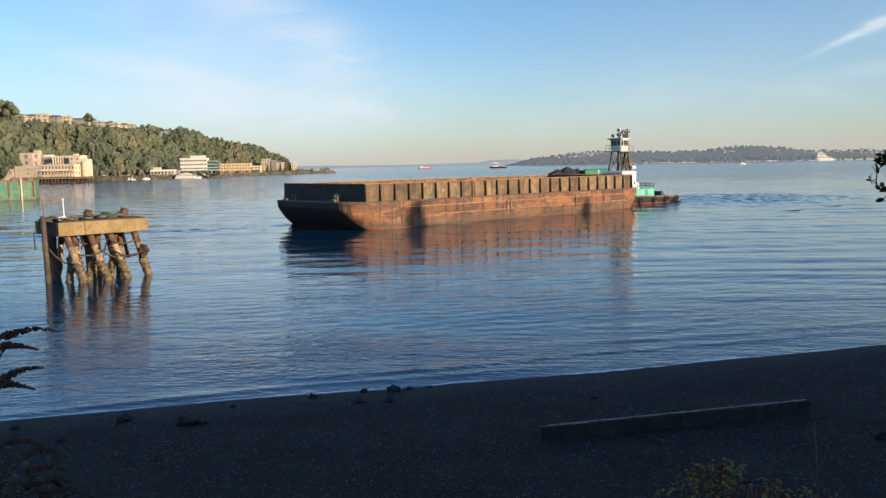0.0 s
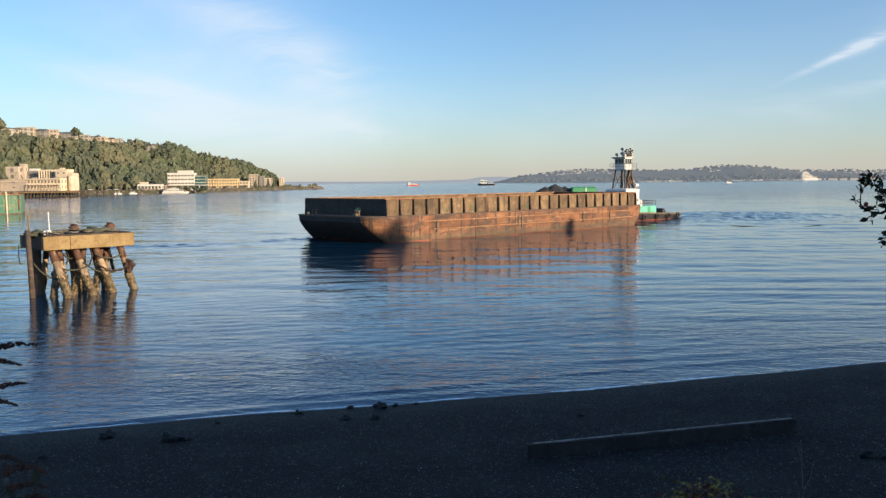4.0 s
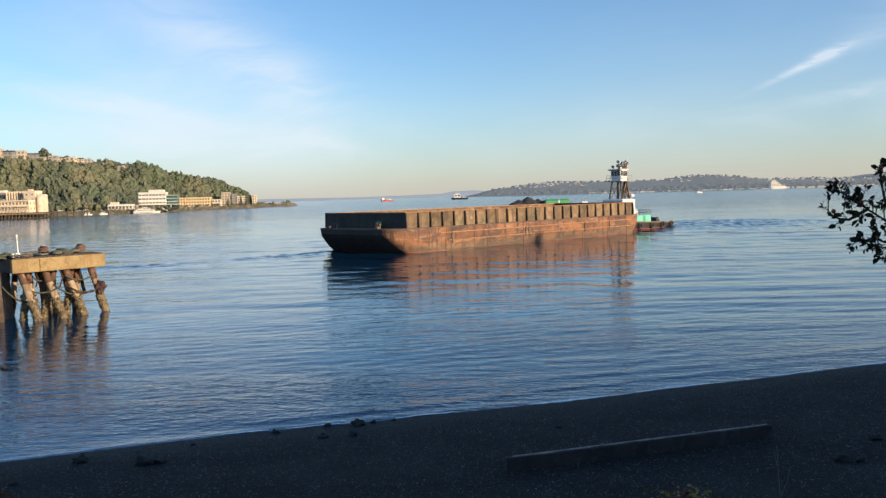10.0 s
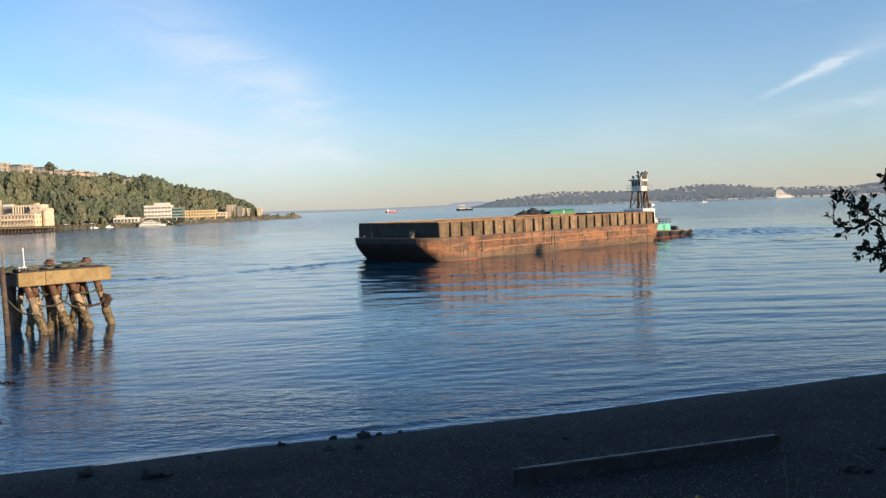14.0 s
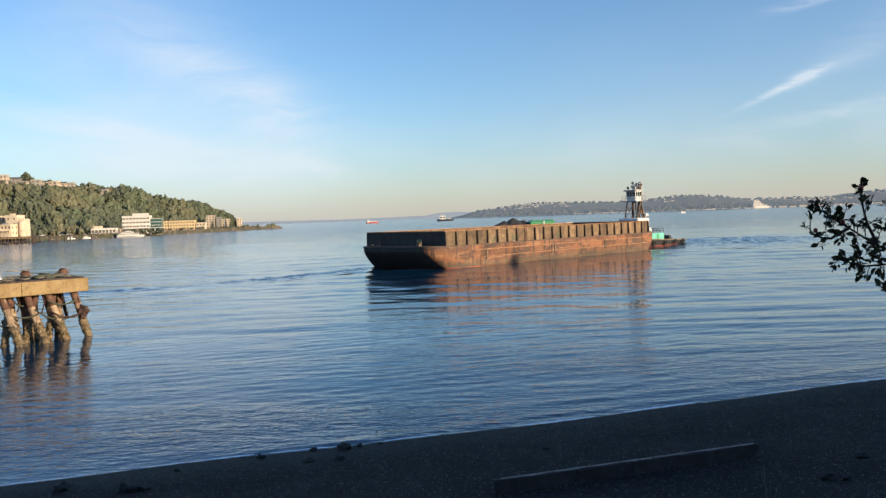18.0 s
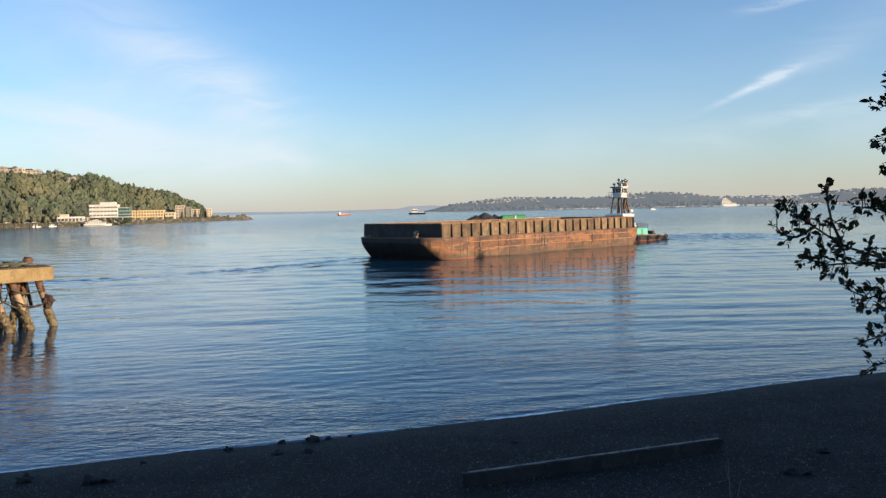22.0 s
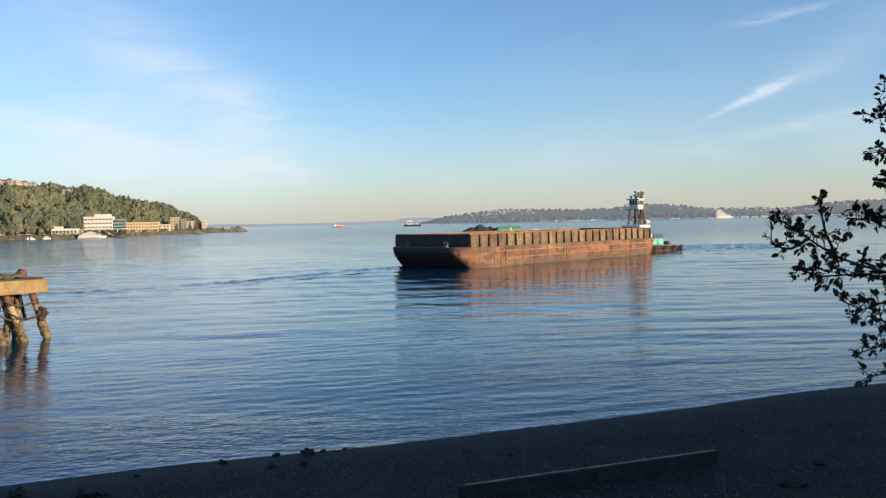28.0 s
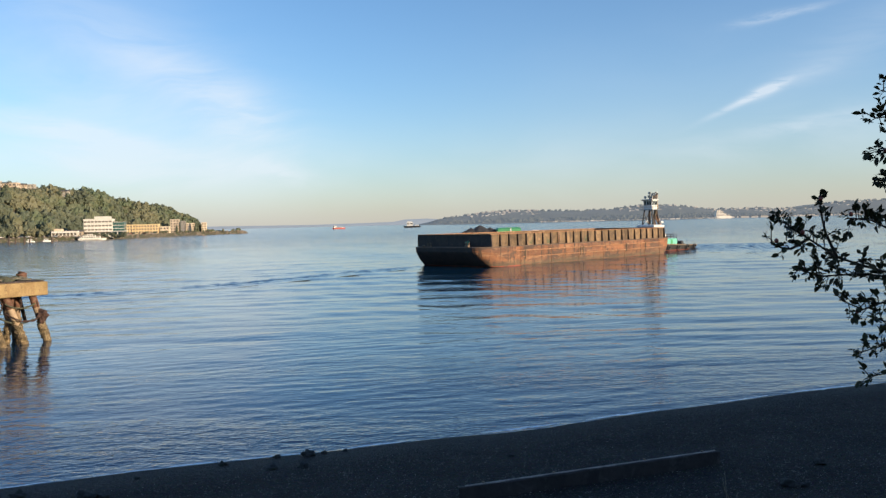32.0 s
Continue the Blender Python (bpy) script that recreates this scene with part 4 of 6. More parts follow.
        pts = [a.lerp(b, t / 10) - Vector((0, 0, sag * 4 * (t / 10) * (1 - t / 10))) for t in range(11)]
        part("hawser", Solid().pipe(pts, 0.055, 6), M_HAWSER, dp, "dark weedy hawser")
    part("hanging_line", Solid().pipe([(-0.1, d - 0.05, 3.2), (-0.12, d, 2.5), (-0.05, d, 1.9)], 0.035, 5), M_ROPE, dp)
    part("weed_clump", Solid().ball((5.45, 0.2, 1.75), 0.34, 5, 0.9, (1.0, 1.0, 0.9), 3).ball((5.35, 0.1, 1.4), 0.16, 8, 0.9, (0.8, 0.8, 1.6), 3), M_SPIKE, dp, "dark clump of weed and old line")
    part("hawser", Solid().pipe([(3.2, 0.3, 2.0), (4.0, 0.0, 1.45), (4.8, 0.0, 1.4), (5.45, 0.15, 1.75)], 0.06, 6), M_SPIKE, dp)
    for i in range(7):
        x, y = 0.9 + 0.7 * i, 0.5 + 0.3 * (i % 3)
        part("hanging_line", Solid().pipe([(x, y, 3.0), (x + 0.1, y - 0.2, 2.5), (x + rng.uniform(-0.2, 0.3), y - 0.1, rng.uniform(1.5, 2.2))], 0.05, 5), M_SPIKE, dp)
    for i in range(4):
        x = 1.2 + i * 1.1
        part("cross_brace", Solid().tube((x, 1.2, 2.9), (x + 0.9, 2.6, 1.2), 0.12, None, 6), M_TIMBER_DARK, dp)
    return dp


BARGE = build_barge()
TUG = build_tug()
build_dolphin()


# ---- the wooded bluff across the bay ----
SHORE = ((-380, 200), (-345, 300), (-310, 420), (-285, 540), (-258, 636), (-203, 668), (-190, 780), (-165, 890), (-134, 971), (-126, 990))
RIDGE_Z = (40, 44, 52, 58, 58, 52, 52, 42, 28, 8)
RIDGE_W = (150, 150, 150, 150, 150, 140, 130, 115, 90, 50)
# the skyline of the woods: rise over distance by bearing (x over y)
SKY_K = (-0.53, -0.509, -0.489, -0.462, -0.435, -0.394, -0.3705, -0.360, -0.350, -0.333, -0.324, -0.314, -0.2925, -0.2724, -0.259, -0.2455, -0.2287, -0.2185, -0.212, -0.1985, -0.188, -0.181, -0.172)
SKY_E = (0.0640, 0.0636, 0.0619, 0.0594, 0.0562, 0.0528, 0.0505, 0.0530, 0.0555, 0.0490, 0.0495, 0.0500, 0.0470, 0.0415, 0.0366, 0.0337, 0.0287, 0.0271, 0.0216, 0.0166, 0.0117, 0.0020, -0.004)


def skyline(x, y):
    return 7.0 + y * float(np.interp(x / y, SKY_K, SKY_E))


def shore_at(s):
    """A point on the far shore at s (0 to 9), the ridge's height there and its distance inland."""
    i = min(int(s), len(SHORE) - 2)
    t = s - i

    def mixed(a, b):
        return a + (b - a) * t

    return mixed(SHORE[i][0], SHORE[i + 1][0]), mixed(SHORE[i][1], SHORE[i + 1][1]), mixed(RIDGE_Z[i], RIDGE_Z[i + 1]), mixed(RIDGE_W[i], RIDGE_W[i + 1])


def bluff(s, w):
    """A point of the bluff, w metres inland."""
    x, y, rz, rw = shore_at(s)
    flat = min(46.0, rw * 0.45)
    if w < 0:
        z = -3.0 * min(1, -w / 8)
    elif w < flat:
        z = min(3.2, 0.9 * w)
    else:
        t = min((w - flat) / max(rw - flat, 1), 1.0)
        z = 3.2 + (rz - 3.2) * (t * t * (3 - 2 * t)) if rz > 3.2 else min(3.2, rz)
        z += 2.5 * noise.noise(Vector((x * 0.02, y * 0.02, w * 0.02))) * t
        z = min(z, max(skyline(x - 0.95 * w, y + 0.3 * w) - 4.5, 3.2))
    return Vector((x - 0.95 * w, y + 0.3 * w, z))


def build_bluff():
    ss = [i * 0.15 for i in range(61)]
    ws = [-10, -4, 0, 2, 4, 8, 20, 34, 46, 55, 65, 75, 85, 95, 105, 115, 125, 135, 150, 200, 300]
    vs = np.array([bluff(s, w) for s in ss for w in ws])
    n = len(ws)
    i = np.arange(len(ss) - 1)[:, None] * n + np.arange(n - 1)[None, :]
    fs = np.stack([i, i + 1, i + n + 1, i + n], -1).reshape(-1, 4)
    ob = new("bluff", array_mesh("bluff", vs, fs, M_EARTH, True))
    tagged(ob, "steep headland bluff falling to a stony shore", "hill", kind="structure")


def crown_kit(seed, leaves=210, leaf=0.16, level=2):
    """A lumpy crown of radius about one: a closed core and many small leaf sprays round it."""
    rng = np.random.default_rng(seed)

    def swell(q):
        q = Vector(q)
        off = Vector((seed, 0, 0))
        k = 1 + 0.55 * noise.noise(q * 1.9 + off)
        return k + (0.34 * noise.noise(q * 5.2 + off) + 0.20 * noise.noise(q * 11.0 + off) if level > 2 else 0)

    bm = bmesh.new()
    bmesh.ops.create_icosphere(bm, subdivisions=level, radius=0.8)
    core = np.array([v.co * swell(v.co.normalized() if level > 2 else v.co) for v in bm.verts])
    cf = np.array([[v.index for v in f.verts] for f in bm.faces])
    bm.free()
    d = rng.normal(size=(leaves, 3))
    d /= np.linalg.norm(d, axis=1)[:, None]
    r = np.array([0.82 * swell(q) for q in d]) + rng.uniform(-0.05, 0.11, leaves)
    c = d * r[:, None]
    a = rng.normal(size=(leaves, 3))
    a -= d * ((a * d).sum(1) * 0.9)[:, None]
    a /= np.linalg.norm(a, axis=1)[:, None]
    b = np.cross(a, d + 0.22 * rng.normal(size=(leaves, 3)))
    b /= np.linalg.norm(b, axis=1)[:, None]
    s = leaf * rng.uniform(0.6, 1.3, leaves)[:, None]
    t3 = np.stack([c - a * s * 0.6, c + b * s * 0.6, c + a * s * 0.6, c - b * s * 0.6], 1).reshape(-1, 3)
    q = np.arange(leaves)[:, None] * 4
    lf = np.concatenate([q + np.array([0, 1, 2]), q + np.array([0, 2, 3])])
    return np.concatenate([core, t3]), np.concatenate([cf, lf + len(core)])


N_CORE, F_CORE = 42, 80
KITS = [crown_kit(i + 1) for i in range(5)]
FAR_KITS = [crown_kit(i + 21, 90, 0.11, 3) for i in range(7)]


def woods(name, spots, mat, label, kits=None):
    """Many crowns joined: spots are (place, radius, squash upward)."""
    kits = kits or KITS
    rng = np.random.default_rng(len(spots))
    allv, allf, o = [], [], 0
    for i, (p, r, up) in enumerate(spots):
        v, f = kits[i % len(kits)]
        a = rng.uniform(0, 6.28)
        c, s = math.cos(a), math.sin(a)
        w = v @ np.array([[c, s, 0], [-s, c, 0], [0, 0, 1]])
        w = w * np.array([r, r, r * up]) + np.array(p)
        allv.append(w)
        allf.append(f + o)
        o += len(v)
    ob = new(name, array_mesh(name, np.concatenate(allv), np.concatenate(allf), mat, False))
    return tagged(ob, label, "trees", kind="stuff")


def build_bluff_woods():
    rng = random.Random(11)
    spots, dark = [], []
    for i in range(2400):
        s = rng.uniform(1.6, 8.9)
        x, y, rz, rw = shore_at(s)
        lo = min(48.0, rw * 0.55)
        w = rng.uniform(lo, rw + 14)
        p = bluff(s, w)
        # stands of big broad crowns, of mixed growth and of low scrub
        stand = noise.noise(Vector((p.x * 0.022, p.y * 0.022, 4.0)))
        if stand > 0.12:
            r, up = rng.uniform(4.5, 8.0), rng.uniform(0.9, 1.35)
        elif stand > -0.2:
            r, up = rng.uniform(2.8, 6.0), rng.uniform(1.0, 1.8)
        else:
            r, up = rng.uniform(2.2, 4.2), rng.uniform(0.8, 1.5)
        r *= 0.75 if s > 6.8 else 1
        cap = skyline(p.x, p.y) + rng.uniform(-1.5, 0.6) + 3.0 * noise.noise(Vector((p.x * 0.06, p.y * 0.06, 1.0)))
        top = w > rw - 12
        if cap - p.z < 5:
            r = min(r, max(cap - p.z, 1.5) * 0.8)
        p.z = min(p.z + r * rng.uniform(0.3, 0.9), cap - r * up * 0.95)
        grey = noise.noise(Vector((p.x * 0.03, p.y * 0.03, 9.0))) + rng.gauss(0, 0.18) > (0.0 if top else 0.14)
        (dark if grey else spots).append((p, r, up))
    woods("bluff_woods", spots, M_WOODS, "dense green and olive deciduous woods on the bluff in evening sun", FAR_KITS)
    woods("bluff_dark_trees", dark, M_CONIFER, "darker evergreen crowns among the bluff woods", FAR_KITS)
    # the tall grove on the ridge
    grove = []
    for i in range(150):
        k = rng.uniform(-0.58, -0.500)
        y = 700 + rng.uniform(-10, 14)
        r = rng.uniform(2.4, 4.0)
        top = 0.0895 - max(0, k + 0.518) * 1.1 - max(0, -0.524 - k) * 0.35
        grove.append((Vector((k * y, y, 7 + y * rng.uniform(0.062, max(top, 0.064)) - r)), r, 1.2))
    woods("ridge_grove", grove, M_WOODS, "tall green grove standing above the ridge houses")


build_bluff()
build_bluff_woods()


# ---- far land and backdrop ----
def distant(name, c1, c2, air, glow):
    """Far land, a backdrop: haze of the lit air is put in as glow."""
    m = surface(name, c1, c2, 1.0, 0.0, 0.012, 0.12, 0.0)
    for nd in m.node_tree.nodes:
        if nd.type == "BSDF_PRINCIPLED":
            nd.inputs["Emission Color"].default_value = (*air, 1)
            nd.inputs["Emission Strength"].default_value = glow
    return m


# walls and ship carry the same painted haze as the land
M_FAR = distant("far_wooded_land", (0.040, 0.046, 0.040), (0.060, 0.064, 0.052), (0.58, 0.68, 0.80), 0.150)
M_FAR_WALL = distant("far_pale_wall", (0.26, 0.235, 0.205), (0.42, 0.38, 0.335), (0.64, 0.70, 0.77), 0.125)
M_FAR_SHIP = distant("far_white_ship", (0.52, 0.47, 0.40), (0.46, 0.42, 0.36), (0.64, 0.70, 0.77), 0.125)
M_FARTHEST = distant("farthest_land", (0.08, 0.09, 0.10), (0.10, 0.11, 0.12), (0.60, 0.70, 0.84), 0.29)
HEAD_X = (258, 285, 328, 366, 448, 501, 571, 714, 858, 980, 1103, 1205, 1308, 1370, 1452, 1611, 1662, 1776, 1892, 1984, 2100, 2400, 3000)
HEAD_Z = (0.5, 9, 22, 27, 36, 43, 46, 44, 41, 44, 54, 57, 47, 36, 34, 35, 30, 32, 50, 56, 58, 60, 40)


def head_z(x):
    return float(np.interp(x, HEAD_X, HEAD_Z))


def build_headland():
    xs = np.linspace(235, 3000, 300)
    ws = [(-12, -3), (0, 0.5), (12, 2.5), (30, 4), (90, 0.55), (160, 0.9), (240, 1.0), (420, 0.9), (700, 0.6)]
    vs = []
    for x in xs:
        for w, k in ws:
            z = head_z(x)
            zz = k if w < 40 else z * k + 3 * noise.noise(Vector((x * 0.02, w * 0.02, 0)))
            vs.append((x, 2900 + w, min(zz, max(z, 0.3)) if w < 40 else max(zz, 0.2)))
    n = len(ws)
    i = np.arange(len(xs) - 1)[:, None] * n + np.arange(n - 1)[None, :]
    fs = np.stack([i, i + 1, i + n + 1, i + n], -1).reshape(-1, 4)
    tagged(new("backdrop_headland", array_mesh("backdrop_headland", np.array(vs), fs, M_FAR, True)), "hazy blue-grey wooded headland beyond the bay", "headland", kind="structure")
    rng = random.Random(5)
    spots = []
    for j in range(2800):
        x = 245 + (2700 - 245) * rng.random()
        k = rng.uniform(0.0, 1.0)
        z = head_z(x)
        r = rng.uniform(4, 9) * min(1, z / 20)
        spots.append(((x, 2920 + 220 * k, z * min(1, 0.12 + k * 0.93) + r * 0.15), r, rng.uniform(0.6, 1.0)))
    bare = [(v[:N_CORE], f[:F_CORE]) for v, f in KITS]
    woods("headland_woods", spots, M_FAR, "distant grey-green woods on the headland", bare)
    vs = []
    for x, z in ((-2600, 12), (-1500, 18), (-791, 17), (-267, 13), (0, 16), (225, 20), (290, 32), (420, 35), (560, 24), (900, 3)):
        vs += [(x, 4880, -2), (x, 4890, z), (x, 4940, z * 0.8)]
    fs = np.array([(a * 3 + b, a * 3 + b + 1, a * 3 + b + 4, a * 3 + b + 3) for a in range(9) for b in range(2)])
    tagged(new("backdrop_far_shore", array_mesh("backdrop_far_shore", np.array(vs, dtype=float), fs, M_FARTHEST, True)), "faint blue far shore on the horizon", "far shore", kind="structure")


build_headland()


# ---- buildings on the far shore ----
M_CREAM = surface("cream_stucco", (0.72, 0.58, 0.41), (0.64, 0.52, 0.37), 0.85, 0.0, 0.1, 1.5, 0.01, (0.50, 0.42, 0.32), None, 0.05)
M_TAN = surface("tan_stucco", (0.54, 0.44, 0.33), (0.47, 0.38, 0.29), 0.85, 0.0, 0.1, 1.5, 0.01, (0.36, 0.30, 0.24), None, 0.05)
M_GREYWALL = surface("grey_siding", (0.30, 0.28, 0.26), (0.25, 0.235, 0.22), 0.85, 0.0, 0.1, 1.5, 0.01, (0.22, 0.2, 0.18), None, 0.05)
M_YELLOW = surface("yellow_ochre_wall", (0.76, 0.57, 0.31), (0.70, 0.52, 0.28), 0.85, 0.0, 0.1, 1.5, 0.01, (0.52, 0.36, 0.17), None, 0.04)
M_OFFICE = surface("white_office_panel", (0.68, 0.64, 0.56), (0.62, 0.58, 0.51), 0.7, 0.0, 0.1, 1.5, 0.005, None, None, 0.04)
M_RIDGE = surface("weathered_pale_siding", (0.46, 0.42, 0.35), (0.38, 0.345, 0.29), 0.85, 0.0, 0.1, 1.5, 0.01, (0.30, 0.27, 0.22), None, 0.12)
M_ROOF = surface("dark_roof_felt", (0.09, 0.085, 0.08), (0.12, 0.11, 0.10), 0.9, 0.0, 0.2, 2.0, 0.01)
M_PANE = glass_dark("curtained_pane", (0.19, 0.165, 0.14))
M_RED = surface("red_hull_paint", (0.42, 0.06, 0.04), (0.35, 0.055, 0.04), 0.6, 0.0, 0.2, 2.0, 0.005, (0.3, 0.08, 0.05))


def building(name, x, y, z, turn, w, d, h, floors, bays, wall, label, category="building", side=2, glass=M_PANE, roof=0.5, tall=0.55, wide=0.6, pitched=False, group=""):
    """A block with its front along x from its front left corner; floors and bays of windows on the front and the right side."""
    b = thing(name, pose(x, y, z, 0, 0, turn), label, category, group)
    part("wall", Solid().box((w / 2, d / 2, h / 2 - 1), (w, d, h + 2), None, 0.05), wall, b)
    if pitched:
        part("roof", Solid().loft([[(-0.5, -0.5, h), (w + 0.5, -0.5, h), (w + 0.5, d + 0.5, h), (-0.5, d + 0.5, h)],
                                   [(-0.3, d * 0.45, h + roof), (w + 0.3, d * 0.45, h + roof), (w + 0.3, d * 0.55, h + roof), (-0.3, d * 0.55, h + roof)]]), M_ROOF, b)
    else:
        part("roof", Solid().box((w / 2, d / 2, h + 0.06), (w - 0.7, d - 0.7, 0.1)), M_ROOF, b)
        rim = part("parapet", Solid().box((w / 2, 0.12, h + roof / 2), (w + 0.3, 0.34, roof), None, 0.03), wall, b)
        part("parapet", Solid().box((w - 0.12, d / 2 + 0.3, h + roof / 2 - 0.01), (0.34, d - 0.3, roof), None, 0.03), wall, b)
    fh = h / floors
    ww, wh = w / bays * wide, fh * tall
    frame_me = Solid()
    for sx in (-1, 1):
        frame_me.box((sx * (ww / 2 + 0.05), 0, 0), (0.12, 0.14, wh + 0.22))
    for sz in (-1, 1):
        frame_me.box((0, -0.02, sz * (wh / 2 + 0.05)), (ww, 0.18, 0.12))
    frame_me = frame_me.mesh("window", wall)
    pane_me = Solid().box((0, 0.01, 0), (ww, 0.05, wh)).mesh("pane", glass)
    for f in range(floors):
        for i in range(bays):
            win = part("window", frame_me, None, b, m=pose(w * (i + 0.5) / bays, -0.04, fh * (f + 0.55)))
            part("pane", pane_me, None, win)
        for i in range(side):
            win = part("window", frame_me, None, b, m=pose(w + 0.04, d * (i + 0.5) / side, fh * (f + 0.55), 0, 0, 90))
            part("pane", pane_me, None, win)
    return b


def build_far_shore():
    # the restaurant block on its pier
    Y = 520
    x0 = -269.0
    building("apartment_block", x0 + 0.5, Y + 8, 3, 0, 8.2, 12, 16.0, 4, 1, M_TAN, "grey-tan shore apartment block below the wooded bluff", side=2, wide=0.25)
    building("stair_tower", x0 + 7.4, Y + 12, 3, 0, 3.0, 5, 17.6, 3, 1, M_TAN, "narrow tan stair tower between the apartment blocks", side=1, wide=0.3, tall=0.3)
    rec = building("apartment_block", x0 + 10.6, Y + 15, 3, 0, 9.6, 10, 13.4, 4, 3, M_GREYWALL, "dark recessed apartment block behind the pier", wide=0.7)
    part("penthouse", Solid().box((3.2, 4, 14.3), (5.0, 5, 1.9), None, 0.08), M_OFFICE, rec, "white roof storey")
    slat = building("apartment_block", x0 + 20.6, Y + 10, 3, 0, 11.4, 12, 13.6, 2, 7, M_CREAM, "cream stucco apartment block behind the pier", roof=0.7, wide=0.5, tall=0.8)
    for i in range(8):
        part("pier_column", Solid().box((i * 11.4 / 7, -0.35, 9.5), (0.5, 0.7, 8.6), None, 0.04), M_CREAM, slat)
    step = building("apartment_block", x0 + 32.6, Y + 6, 3, -4, 7.4, 9, 13.6, 4, 2, M_CREAM, "stepped cream apartment block at the shore", roof=0.8, side=3, wide=0.3, tall=0.35)
    part("lower_wing", Solid().box((9.4, 4.0, 5.0), (4.0, 7.4, 14.0), None, 0.3), M_CREAM, step)
    part("roof_stair", Solid().box((2.6, 4, 14.6), (2.4, 3, 1.6), None, 0.1), M_CREAM, step)
    part("bay_front", Solid().tube((9.8, 0.6, -2), (9.8, 0.6, 10.2), 1.9, None, 18, False), M_CREAM, step)
    west = building("waterfront_restaurant", x0 + 1.5, Y - 1.5, 4.6, -2, 17.0, 8.5, 6.2, 2, 1, M_TAN, "blank salmon wing of the waterfront restaurant", wide=0.10, tall=0.2, side=1)
    part("cornice", Solid().box((8.5, -0.25, 5.2), (17.2, 0.5, 0.4), None, 0.05), M_CREAM, west)
    rest = building("waterfront_restaurant", x0 + 18.6, Y - 2.1, 4.6, -2, 21.0, 8.5, 6.6, 2, 10, M_CREAM, "cream waterfront restaurant wing with a row of windows", wide=0.55, tall=0.5, side=2)
    for z in (3.35, 6.5):
        part("cornice", Solid().box((10.5, -0.4, z), (21.6, 0.8, 0.35), None, 0.06), M_CREAM, rest)
    for i in range(11):
        part("porch_column", Solid().tube((0.4 + i * 2.02, -1.5, 0), (0.4 + i * 2.02, -1.5, 3.3), 0.2, None, 8), M_CREAM, rest)
    part("porch_roof", Solid().box((10.5, -1.0, 3.2), (21.4, 1.6, 0.2), pose(0, 0, 0, 6, 0, 0)), M_TAN, rest)
    for px in (3, 9, 16):
        part("roof_unit", Solid().box((px, 4, 7.3), (2.2, 2, 1.2), None, 0.1), M_GREYWALL, rest)
    shed = building("boat_shed", x0 - 6.5, Y - 3, 4.2, 4, 7.6, 8, 5.4, 1, 2, M_TAN, "tan shed with a dark sloping roof beside the pier", "shed", 1, pitched=True, roof=1.6, wide=0.3, tall=0.3)
    part("lean_to", Solid().box((1.8, -1.4, 1.6), (3.4, 2.6, 3.0), pose(0, 0, 0, 0, 8, 0), 0.05), M_GREYWALL, shed)
    pier = thing("timber_pier", pose(x0 + 13, Y - 17, -0.9, 0, 0, 2), "weathered brown timber pier on rows of piles", "pier")
    part("pier_deck", Solid().box((20, 12, 4.6), (48, 24, 0.5), None, 0.05), M_TIMBER_DARK, pier)
    part("fascia", Solid().box((20, -0.2, 4.1), (48, 0.3, 0.7), None, 0.04), M_TIMBER, pier)
    rng = random.Random(3)
    pm = Solid().tube((0, 0, -3), (0, 0, 4.4), 0.34, None, 7).mesh("pier_post", M_TIMBER_DARK)
    for i in range(25):
        for y in (0.2, 5.0, 11.0):
            part("pier_post", pm, None, pier, m=pose(i * 2.0 - 3.6, y, rng.uniform(-0.2, 0.1), rng.uniform(-2, 2), rng.uniform(-2, 2), 0))
    # dark trees that stand before the shed
    rt = random.Random(71)
    near = [(Vector((x0 + rt.uniform(-16, 1.0), Y - rt.uniform(5, 9), rt.uniform(5.0, 12.0))), rt.uniform(1.8, 3.2), 1.2) for i in range(30)]
    near += [(Vector((x0 + rt.uniform(-14, 3.5), Y + 4, rt.uniform(9.0, 15.0))), rt.uniform(2.0, 3.2), 1.2) for i in range(16)]
    woods("pier_trees", near, M_CONIFER, "dark green trees beside the pier buildings")
    # lone piles off the pier
    for x, y, h in ((-214, 512, 4.6), (-208, 530, 3.6), (-203, 508, 5.0), (-199, 520, 3.2), (-214, 560, 4.2), (-190, 540, 3.4), (-226, 600, 3.4), (-218, 620, 3.0)):
        single("mooring_post", Solid().tube((0, 0, -3), (0.2, 0, h), 0.5, 0.42, 8), M_TIMBER_DARK, pose(x, y, 0), "weathered lone timber pile standing in the bay", "pile", "piles off the pier")
    # white office with green glass end
    off = building("office_building", -221, 700, 3.0, 6, 22, 12, 13.0, 4, 8, M_OFFICE, "white four-storey waterfront office with a green glass wing", roof=0.9, wide=0.82, tall=0.42, side=3)
    part("roof_storey", Solid().box((14, 6, 14.6), (12, 8, 2.6), None, 0.1), M_OFFICE, off)
    wing = part("glass_wing", Solid().box((26.6, 7, 5.6), (9, 11, 11.2), None, 0.1), M_GLASS_GREEN, off, "green glass curtain-wall wing")
    for i in range(5):
        part("floor_band", Solid().box((26.6, 1.42, 0.4 + i * 2.65), (9.1, 0.14, 0.4)), M_OFFICE, wing)
    for i in range(7):
        part("mullion", Solid().box((22.4 + i * 1.42, 1.40, 5.6), (0.12, 0.12, 11.0)), M_GREY, wing)
    for i in range(6):
        part("column", Solid().tube((8 + i * 4.6, -3.0, -2), (8 + i * 4.6, -3.0, 3.4), 0.4, None, 10), M_OFFICE, off)
    part("terrace", Solid().box((18, -2, 3.5), (32, 4.4, 0.5), None, 0.06), M_OFFICE, off)
